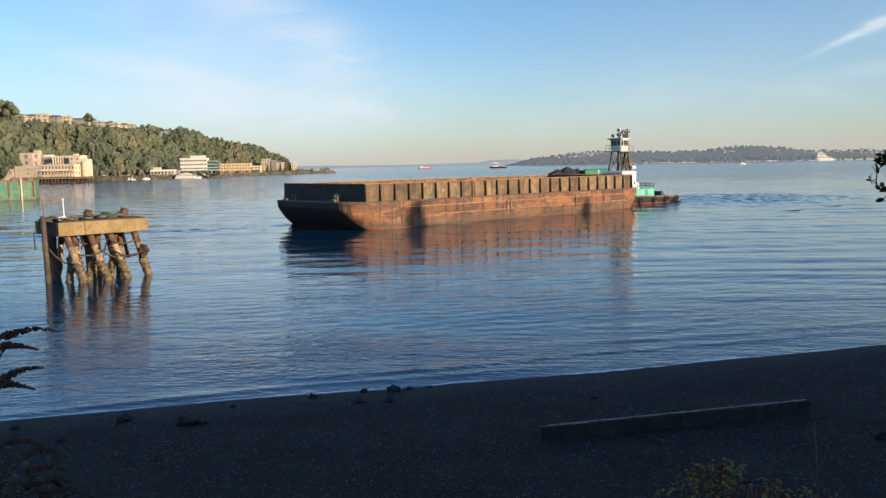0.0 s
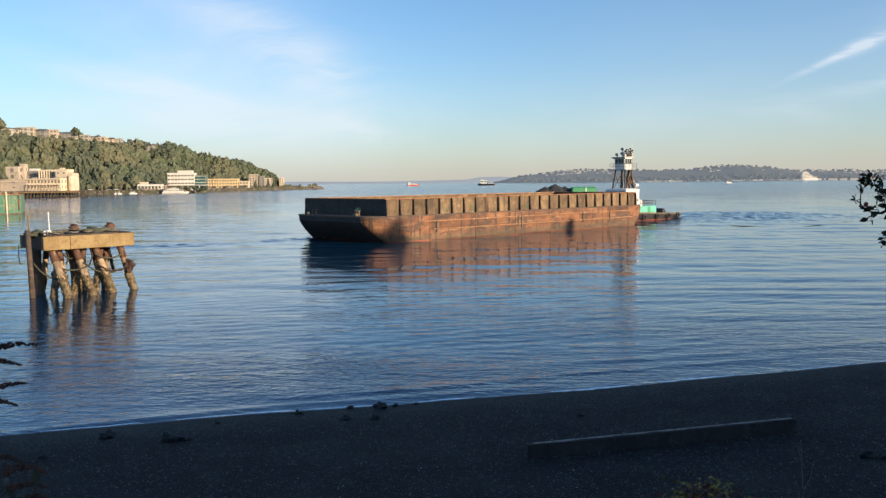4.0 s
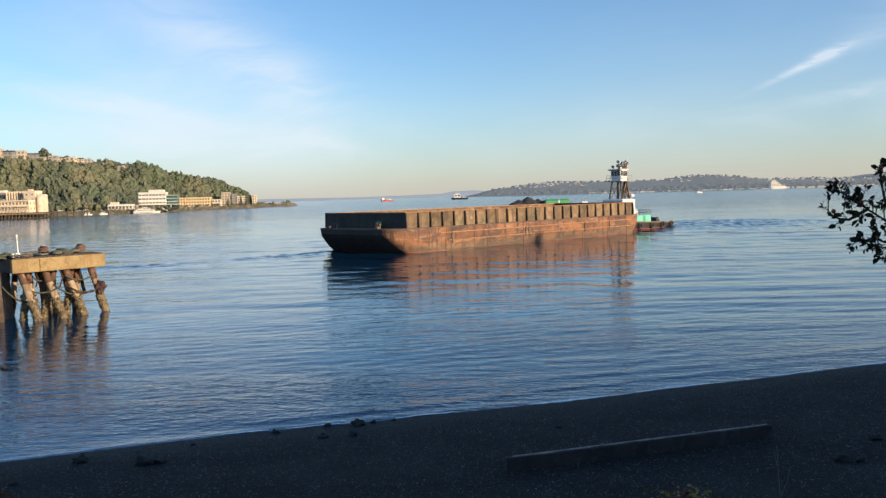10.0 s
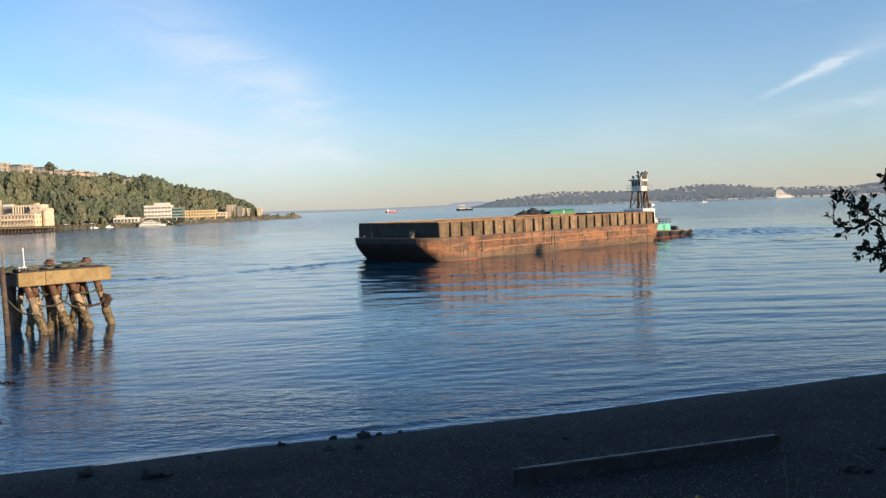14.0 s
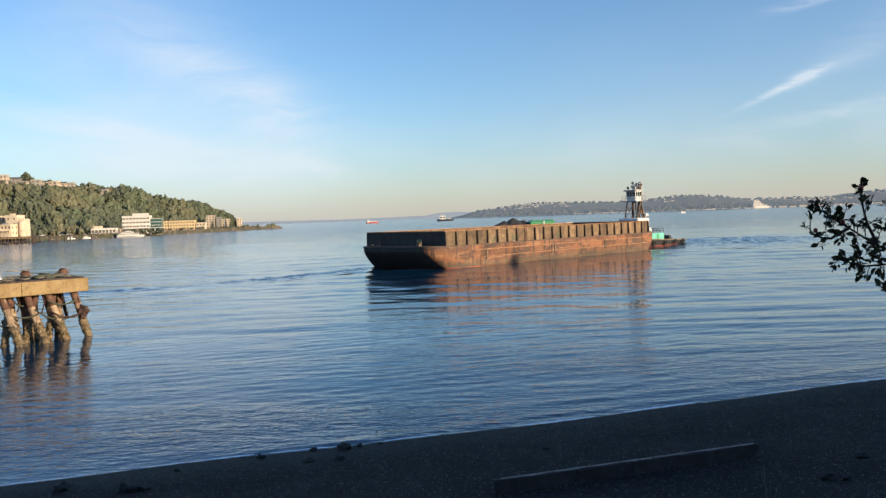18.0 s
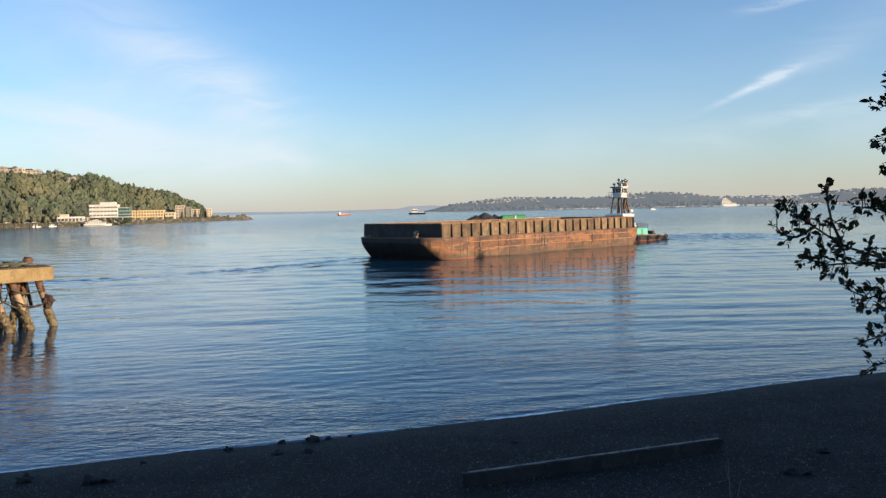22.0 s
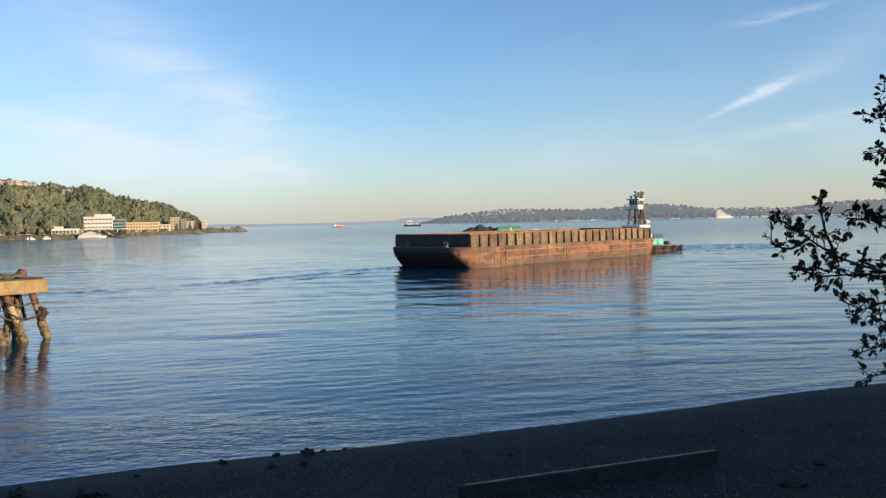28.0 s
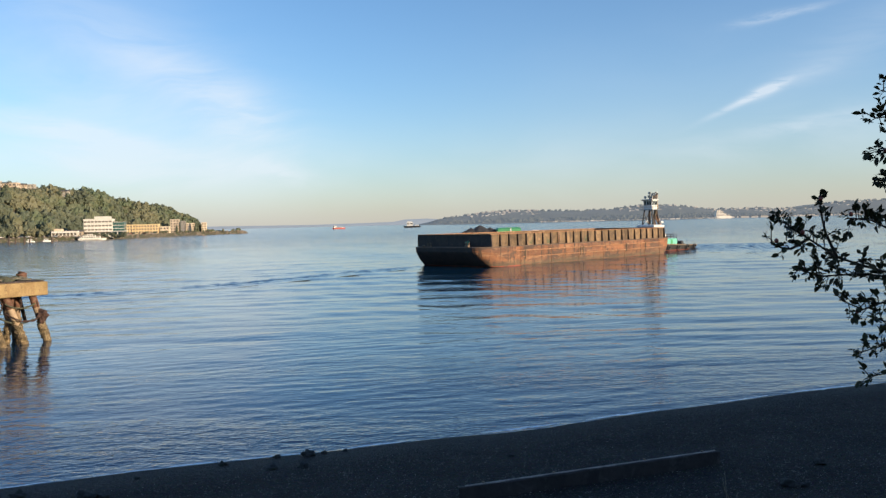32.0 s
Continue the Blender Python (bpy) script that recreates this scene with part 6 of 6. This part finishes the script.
def build_beach():
    # squared drift timber, half sunk
    a, b = Vector((2.17, 18.33, 0)), Vector((9.02, 20.0, 0))
    ang = math.degrees(math.atan2(b.y - a.y, b.x - a.x))
    L = (b - a).length
    rng = random.Random(14)
    z0, z1 = ground_z(a.x, a.y), ground_z(b.x, b.y)
    rings = []
    for i in range(25):
        t = i / 24
        ring = []
        for y, z in ((-0.085, -0.12), (0.035, -0.12), (0.035, 0.36), (0.02, 0.385), (-0.07, 0.385), (-0.085, 0.36)):
            ring.append((L * t + (rng.uniform(-0.04, 0.04) if i in (0, 24) else 0), y + rng.uniform(-0.012, 0.012), z + rng.uniform(-0.012, 0.012) + (z1 - z0) * t))
        rings.append(ring)
    log = thing("drift_timber", pose(a.x, a.y, z0 - 0.05, 0, 0, ang), "long dark plank standing on edge in the gravel", "timber")
    part("beam", Solid().loft(rings), M_DRIFT, log)
    # upper edge facing the sky: its brightness is painted as a pale strip
    tops = []
    for i in range(25):
        t = i / 24
        wob = 0.02 * math.sin(i * 1.9)
        z = 0.375 + (z1 - z0) * t
        tops.append([(L * (0.02 + 0.97 * t), -0.045 + wob, z), (L * (0.02 + 0.97 * t), 0.01, z), (L * (0.02 + 0.97 * t), 0.01, z + 0.025), (L * (0.02 + 0.97 * t), -0.04 + wob, z + 0.025)])
    part("weathered_top", Solid().loft(tops), M_LIT_TOP, log, "pale upper strip with sky light put into its colour")
    for x in (0.6, 2.4, 4.9, 6.6):
        part("bolt", Solid().tube((x, 0, 0.3 + (z1 - z0) * x / L), (x, 0.01, 0.43 + (z1 - z0) * x / L), 0.03, None, 7), M_RUST_DARK, log)
    # rocks at the waterline
    for x, y, r in ((-1.6, 25.05, 0.27), (-1.15, 25.25, 0.13), (-4.05, 24.45, 0.17), (-2.55, 25.1, 0.14), (-2.53, 23.4, 0.2), (-1.62, 23.35, 0.22), (-8.87, 22.1, 0.27), (-6.94, 21.35, 0.34), (-6.55, 21.45, 0.2), (-6.2, 23.4, 0.12), (-0.5, 25.4, 0.1), (9.5, 17.4, 0.24), (9.8, 17.2, 0.16), (11.2, 19.0, 0.2), (-9.6, 20.0, 0.15), (4.2, 22.8, 0.14), (-11.6, 21.6, 0.18)):
        p = drop(x, y)
        single("beach_rock", Solid().ball((0, 0, r * 0.14), r * 0.62, int(abs(x * 13)), 0.8, (1.15, 1.0, 0.80), 3), M_ROCK, pose(p.x, p.y, max(p.z, -0.04)), "dark weed-covered rock on the gravel beach", "rock", "rocks on the beach")
    # cobbles and shell bits
    rs = np.random.default_rng(8)
    octa = np.array([(1, 0, -0.3), (-1, 0, -0.3), (0, 1, -0.3), (0, -1, -0.3), (0.35, 0.2, 1), (-0.35, -0.2, 0.9)], float)
    eight = np.array([(0, 2, 4), (2, 1, 5), (2, 5, 4), (1, 3, 5), (3, 0, 4), (3, 4, 5)])

    def scatter(name, n, lo, hi, mat, label, flat=0.5):
        x = rs.uniform(-15, 18, n)
        s = 0.9 + 16.0 * rs.random(n) ** 0.9
        y = np.array([shore_y(q) for q in x]) - s / 0.966
        z = np.array([ground_z(a, b) for a, b in zip(x, y)])
        r = lo + (hi - lo) * rs.random(n) ** 3
        v = octa[None] * rs.uniform(0.7, 1.2, (n, 6, 1)) + rs.normal(size=(n, 6, 3)) * 0.12
        a = rs.uniform(0, 6.28, n)
        c, sn = np.cos(a)[:, None], np.sin(a)[:, None]
        w = np.stack([v[..., 0] * c - v[..., 1] * sn, v[..., 0] * sn + v[..., 1] * c, v[..., 2] * flat], -1) * r[:, None, None]
        w += np.stack([x, y, z + r * flat * 0.4], -1)[:, None, :]
        f = eight[None] + np.arange(n)[:, None, None] * 6
        tagged(new(name, array_mesh(name, w.reshape(-1, 3), f.reshape(-1, 3), mat, False)), label, "pebbles", kind="stuff")

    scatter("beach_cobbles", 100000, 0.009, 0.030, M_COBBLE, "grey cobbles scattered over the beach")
    scatter("shell_bits", 5200, 0.005, 0.014, M_SHELL, "pale shell bits and white pebbles on the gravel", 0.35)


M_LIT_TOP = surface("sky_lit_wood", (0.36, 0.32, 0.285), (0.26, 0.23, 0.205), 0.8, 0.0, 1.5, 14.0, 0.008, (0.20, 0.175, 0.155))
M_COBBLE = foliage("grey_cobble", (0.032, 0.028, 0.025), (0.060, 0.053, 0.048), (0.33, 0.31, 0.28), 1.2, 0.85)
M_SHELL = surface("pale_shell", (0.50, 0.49, 0.46), (0.38, 0.37, 0.35), 0.7, 0.0, 5.0, 30.0, 0.002)
build_beach()


# ---- unseen trees added on the bank behind, to shade the beach ----
def build_bank_trees():
    rng = random.Random(17)
    spots = []
    for i in range(16):
        x = 11 + i * 4.2 + rng.uniform(-0.8, 0.8)
        y = -5.5 + i * 0.62 + rng.uniform(-2.0, 2.0)
        spots.append((x, y, rng.uniform(9.2, 10.6)))
    for i in range(9):
        spots.append((15 + i * 7.5 + rng.uniform(-1, 1), -13 + i * 0.6 + rng.uniform(-2, 2), rng.uniform(9.5, 11)))
    for x, y, h in spots:
        z = ground_z(x, y)
        tree = thing("shade_tree", pose(x, y, z), "unseen leafy tree added on the bank to shade the beach", "tree", "trees on the bank")
        part("trunk", Solid().pipe([(0, 0, -0.3), (0.1, 0, h * 0.3), (0.0, 0.1, h * 0.6)], [0.32, 0.24, 0.14], 8), M_BARK, tree)
        for a in range(4):
            t = a * 1.57 + rng.random()
            part("limb", Solid().pipe([(0, 0, h * 0.3), (math.cos(t) * 1.0, math.sin(t) * 1.0, h * 0.48), (math.cos(t) * 2.0, math.sin(t) * 2.0, h * 0.62)], [0.15, 0.1, 0.04], 6), M_BARK, tree)
        vs, fs, o = [], [], 0
        for j in range(9):
            v, f = KITS[j % 5]
            t = j * 2.4
            rr = 0.0 if j == 0 else rng.uniform(1.0, 2.2)
            r = rng.uniform(1.7, 2.4)
            vs.append(v * r + np.array([rr * math.cos(t), rr * math.sin(t), h * (0.36 + 0.42 * rng.random())]))
            fs.append(f + o)
            o += len(v)
        part("crown", array_mesh("crown", np.concatenate(vs), np.concatenate(fs), M_WOODS), None, tree)


build_bank_trees()


def build_tall_trees():
    """Two slender unseen trees, added farther along the bank to shade the barge."""
    rng = random.Random(51)
    for x, y, top, r in ((127.5, 43.5, 32.0, 1.9), (97.5, 27.0, 30.0, 2.6)):
        z = ground_z(x, y)
        h = top - z
        tree = thing("poplar", pose(x, y, z), "unseen slender tree added on the bank to shade the barge", "tree", "poplars on the bank")
        part("trunk", Solid().pipe([(0, 0, -0.3), (0.1, 0, h * 0.5), (0, 0.1, h * 0.93)], [0.4, 0.25, 0.05], 8), M_BARK, tree)
        vs, fs, o = [], [], 0
        for j in range(14):
            v, f = KITS[j % 5]
            t = 0.16 + 0.8 * j / 13
            vs.append(v * r * (0.65 + 0.45 * math.sin(math.pi * t)) * rng.uniform(0.85, 1.15) + np.array([rng.gauss(0, 0.4), rng.gauss(0, 0.4), h * t]))
            fs.append(f + o)
            o += len(v)
        part("crown", array_mesh("crown", np.concatenate(vs), np.concatenate(fs), M_WOODS), None, tree)


build_tall_trees()


# ---- shrubs close to the camera ----
def leaf_mesh(name, l, w, mat, cup=0.12, blunt=0.8):
    """One folded, pointed leaf, with its stalk at the origin and its tip along x."""
    n = 6
    vs, fs = [], []
    for i in range(n + 1):
        t = i / n
        h = w * math.sin(math.pi * t ** blunt) * (1 - 0.25 * t) / 2
        z = -cup * l * t * t
        vs += [(l * t, -h, z + abs(h) * 0.35), (l * t, 0, z), (l * t, h, z + abs(h) * 0.35)]
    for i in range(n):
        for k in range(2):
            a = i * 3 + k
            fs.append((a, a + 3, a + 4, a + 1))
    s = Solid()
    s.add(vs, fs, True)
    s.add([(0, 0, 0), (-l * 0.25, 0, 0.002), (-l * 0.25, 0, -0.002)], [(0, 1, 2)])
    return s.mesh(name, mat)


def build_rose_shrub():
    """A hawthorn-like shrub beside the camera: arching stems, leaves and hips."""
    foot = Vector((2.75, 2.9, ground_z(2.75, 2.9)))
    sh = thing("rose_shrub", Matrix.Translation(foot), "shaded shrub with small dark leaves and red hips", "shrub")
    rng = random.Random(23)
    stems = [
        [(2.62, 3.15, 6.55), (2.37, 3.2, 6.70), (2.09, 3.2, 6.78), (1.97, 3.2, 6.82), (1.84, 3.19, 6.90), (1.78, 3.19, 6.94), (1.71, 3.18, 6.98)],
        [(1.97, 3.2, 6.82), (1.91, 3.18, 6.92), (1.885, 3.17, 7.0), (1.87, 3.16, 7.07)],
        [(1.84, 3.19, 6.90), (1.77, 3.2, 6.86), (1.73, 3.2, 6.865), (1.68, 3.2, 6.89)],
        [(2.62, 3.15, 6.55), (2.30, 3.25, 6.72), (2.10, 3.25, 6.745), (1.94, 3.25, 6.74), (1.83, 3.25, 6.77)],
        [(2.62, 3.15, 6.55), (2.35, 3.22, 6.62), (2.2, 3.22, 6.63), (2.08, 3.2, 6.60), (1.99, 3.2, 6.64)],
        [(2.62, 3.15, 6.55), (2.34, 3.2, 6.85), (2.2, 3.2, 6.93), (2.12, 3.2, 6.97), (2.02, 3.2, 6.98)],
        [(2.62, 3.15, 6.9), (2.36, 3.2, 7.08), (2.24, 3.2, 7.14), (2.15, 3.2, 7.13)],
        [(2.6, 3.15, 7.0), (2.36, 3.2, 7.22), (2.24, 3.2, 7.27), (2.14, 3.2, 7.25)],
        [(2.6, 3.15, 7.1), (2.38, 3.2, 7.33), (2.25, 3.2, 7.40), (2.14, 3.2, 7.39)],
        [(2.6, 3.15, 7.2), (2.4, 3.2, 7.43), (2.27, 3.2, 7.49), (2.17, 3.2, 7.50)],
        [(2.62, 3.15, 6.3), (2.38, 3.2, 6.43), (2.22, 3.2, 6.46), (2.06, 3.2, 6.42)],
        [(2.62, 3.15, 6.2), (2.38, 3.2, 6.3), (2.24, 3.2, 6.335), (2.10, 3.2, 6.32)],
        [(2.62, 3.15, 6.4), (2.34, 3.2, 6.53), (2.2, 3.2, 6.54), (2.10, 3.2, 6.575)],
    ]
    part("main_stem", Solid().pipe([Vector((2.75, 2.9, foot.z - 0.1)) - foot, Vector((2.70, 3.05, 6.0)) - foot, Vector((2.62, 3.15, 6.55)) - foot, Vector((2.6, 3.15, 7.1)) - foot, Vector((2.62, 3.15, 7.6)) - foot], [0.03, 0.025, 0.02, 0.014, 0.006], 7), M_BARK, sh)
    kinds = [leaf_mesh("leaf", 0.046, 0.030, M_LEAF, 0.12, 1.1), leaf_mesh("leaf", 0.038, 0.023, M_LEAF, 0.2, 1.0), leaf_mesh("leaf", 0.030, 0.017, M_LEAF, 0.05, 1.0)]
    hip = Solid().ball((0, 0, 0), 0.0090, 0, 0, (1, 1, 1.15), 2).mesh("hip", M_HIP)
    count = 0
    rest = Solid()
    for k, st in enumerate(stems):
        pts = [Vector(p) - foot for p in st]
        n = len(pts)
        stem = part("branch", Solid().pipe(pts, [0.0062 * (1 - 0.75 * i / (n - 1)) + 0.001 for i in range(n)], 5), M_BARK, sh)
        total = sum((b - a).length for a, b in zip(pts, pts[1:]))
        tufts = max(5, int(total * 36))
        for j in range(tufts):
            t = (0.25 + 0.75 * (j + rng.random()) / tufts) * (n - 1) if k not in (1, 2) else (j + rng.random()) / tufts * (n - 1)
            i = min(int(t), n - 2)
            c = pts[i].lerp(pts[i + 1], min(t - i, 1.0))
            along = (pts[i + 1] - pts[i]).normalized()
            out = (along * 0.45 + Vector((rng.gauss(0, 0.5), rng.gauss(0, 0.5), rng.gauss(0.15, 0.75)))).normalized()
            tip = c + out * rng.uniform(0.012, 0.075)
            part("twig", Solid().pipe([c, (c + tip) / 2 + Vector((0, 0, 0.006)), tip], [0.0024, 0.002, 0.001], 4), M_BARK, stem)
            for q in range(rng.randint(5, 9)):
                # leaves spread from the twig's end like the fingers of a fan
                p = tip - out * rng.uniform(0.0, 0.022) + Vector((rng.gauss(0, 0.006), rng.gauss(0, 0.006), rng.gauss(0, 0.006)))
                aim = out + Vector((rng.gauss(0, 0.62), rng.gauss(0, 0.62), rng.gauss(0.05, 0.55)))
                m = Matrix.LocRotScale(p, aim.to_track_quat("X", "Z") @ Euler((rng.uniform(-1.3, 1.3), 0, 0)).to_quaternion(), Vector((1, 1, 1)) * rng.uniform(0.5, 0.95))
                me = rng.choice(kinds)
                if count < 300:
                    part("leaf", me, None, sh, m=m)
                else:
                    rest.add([m @ v.co for v in me.vertices], [tuple(f.vertices) for f in me.polygons], True)
                count += 1
        for j in range(1 if k < 8 else 0):
            t = rng.uniform(0.5, 1.0) * (n - 1)
            i = min(int(t), n - 2)
            p = pts[i].lerp(pts[i + 1], t - i) + Vector((rng.gauss(0, 0.02), rng.gauss(0, 0.02), rng.uniform(-0.05, 0.02)))
            part("hip", hip, None, sh, m=Matrix.Translation(p))
    if rest.v:
        tagged(part("foliage", rest, M_LEAF, sh), kind="stuff")


def build_flower_shrub():
    """Drooping withered flower spikes at the edge of the bank."""
    foot = Vector((-1.95, 2.7, ground_z(-1.95, 2.7)))
    sh = thing("butterfly_bush", Matrix.Translation(foot), "shaded bush with drooping withered flower spikes", "shrub")
    rng = random.Random(41)
    spikes = [((-1.75, 3.0, 6.30), (-1.63, 3.0, 6.40), (-1.53, 3.0, 6.425), (-1.43, 3.0, 6.42)),
              ((-1.66, 3.0, 6.30), (-1.63, 3.0, 6.365), (-1.57, 3.0, 6.362), (-1.50, 3.0, 6.345)),
              ((-1.76, 3.0, 6.12), (-1.64, 3.0, 6.245), (-1.56, 3.0, 6.275), (-1.485, 3.0, 6.28)),
              ((-1.70, 3.0, 6.16), (-1.64, 3.0, 6.222), (-1.59, 3.0, 6.215), (-1.525, 3.0, 6.195)),
              ((-1.72, 3.0, 5.93), (-1.64, 3.0, 6.0), (-1.57, 3.0, 6.005), (-1.50, 3.0, 5.97)),
              ((-1.66, 3.0, 5.86), (-1.57, 3.0, 5.955), (-1.48, 3.0, 5.965), (-1.42, 3.0, 5.93)),
              ((-1.66, 3.0, 5.80), (-1.56, 3.0, 5.89), (-1.48, 3.0, 5.90), (-1.43, 3.0, 5.88)),
              ((-1.68, 3.0, 5.72), (-1.58, 3.0, 5.83), (-1.47, 3.0, 5.855), (-1.40, 3.0, 5.83)),
              ((-1.62, 3.0, 5.66), (-1.52, 3.0, 5.79), (-1.42, 3.0, 5.815), (-1.33, 3.0, 5.77))]
    for sp in spikes:
        pts = [Vector(p) - foot for p in sp]
        stem = part("stem", Solid().pipe([Vector((rng.uniform(-0.1, 0.1), 0.1, 0.0)), (pts[0] * 0.55) + Vector((-0.05, 0, 0)), pts[0], pts[1]], [0.007, 0.005, 0.004, 0.003], 5), M_BARK, sh)
        s = Solid()
        n = 34
        for i in range(n):
            t = i / (n - 1) * 2 + 0.9
            k = min(int(t), 2)
            p = pts[k].lerp(pts[k + 1], t - k) if k < 2 else pts[2].lerp(pts[3], min(t - 2, 1))
            r = 0.017 * (1 - 0.72 * i / n)
            for j in range(4):
                o = Vector((rng.gauss(0, 1), rng.gauss(0, 1), rng.gauss(0, 1))).normalized() * r * 0.7
                s.ball(p + o, r * rng.uniform(0.35, 0.6), i + j, 0.5, (1, 1, 1), 1)
        part("flower_spike", s, M_SPIKE, stem, "withered brown flower spike")
    me = leaf_mesh("leaf", 0.10, 0.026, M_LEAF, 0.3)
    for i in range(80):
        p = Vector((-1.72 + rng.gauss(0, 0.12), 3.0 + rng.gauss(0, 0.12), rng.uniform(5.55, 5.95))) - foot
        part("leaf", me, None, sh, m=Matrix.LocRotScale(p, Euler((rng.uniform(-0.8, 0.8), rng.uniform(-0.4, 0.9), rng.uniform(-1.4, 1.4))), None))


def build_bank_shrubs():
    """Low autumn-coloured growth and bare stalks at the foot of the bank."""
    rng = random.Random(77)
    me = [leaf_mesh("leaf", 0.040, 0.024, M_YELLOW_LEAF), leaf_mesh("leaf", 0.030, 0.020, M_YELLOW_LEAF, 0.3), leaf_mesh("leaf", 0.036, 0.022, M_RED_LEAF)]
    for cx, cy, cz, wx, n in ((1.50, 4.6, 5.17, 0.21, 299), (1.62, 4.66, 5.16, 0.17, 280), (1.91, 4.55, 5.07, 0.07, 150), (2.13, 4.5, 5.04, 0.07, 130)):
        foot = Vector((cx, cy, ground_z(cx, cy)))
        sh = thing("bank_shrub", Matrix.Translation(foot), "low yellow-green shrub with reddening leaves below the bank", "shrub", "shrubs below the bank")
        for i in range(6):
            top = Vector((rng.gauss(0, wx * 0.7), rng.gauss(0, 0.08), cz - foot.z + rng.uniform(-0.05, 0.1)))
            part("stem", Solid().pipe([(0, 0, -0.1), top * 0.5 + Vector((rng.gauss(0, 0.03), 0, 0)), top], [0.008, 0.006, 0.002], 5), M_BARK, sh)
        for i in range(n):
            ox = rng.gauss(0, wx * 0.75)
            p = Vector((ox, rng.gauss(0, 0.1), cz - foot.z - abs(rng.gauss(0, 0.10)) + 0.06 - 1.2 * ox * ox))
            red = noise.noise(Vector((p.x * 9 + cx, p.y * 9, p.z * 9))) + rng.gauss(0, 0.1) > 0.12
            part("leaf", me[2] if red else rng.choice(me[:2]), None, sh, m=Matrix.LocRotScale(p, Euler((rng.uniform(-0.7, 0.7), rng.uniform(-0.5, 0.7), rng.uniform(0, 6.28))), Vector((1, 1, 1)) * rng.uniform(0.7, 1.2)))
    for x, top in ((2.12, 5.5), (1.22, 5.17)):
        foot = Vector((x, 4.6, ground_z(x, 4.6)))
        h = top - foot.z
        st = thing("dry_stalk", Matrix.Translation(foot), "thin pale dry weed stalk on the bank", "weed", "dry stalks on the bank")
        part("stem", Solid().pipe([(0.06, 0, -0.05), (0.03, 0, h * 0.6), (0, 0, h)], [0.006, 0.004, 0.0015], 5), M_ROPE, st)
        for k in (0.55, 0.65, 0.75, 0.85):
            sx = rng.choice((-1, 1))
            part("twig", Solid().pipe([(0.03, 0, h * k), (0.03 + sx * 0.03, 0, h * k + 0.06), (0.03 + sx * 0.05, 0, h * k + 0.16)], [0.003, 0.002, 0.001], 4), M_ROPE, st)


build_rose_shrub()
build_flower_shrub()
build_bank_shrubs()


def motions():
    rows = [(t, barge_pose(t)) for t in (0, 4, 8, 12, 16, 20, 24, 28, 32)]
    walk(BARGE, rows)
    walk(TUG, [(t, m @ pose(56.5, 8.5, 0)) for t, m in rows])
    walk(WASH, [(t, m @ pose(56.5, 8.5, 0)) for t, m in rows])
    walk(WATER, [(0, pose(0, 0, 0)), (32, pose(-0.8, -3.2, 0))])


motions()
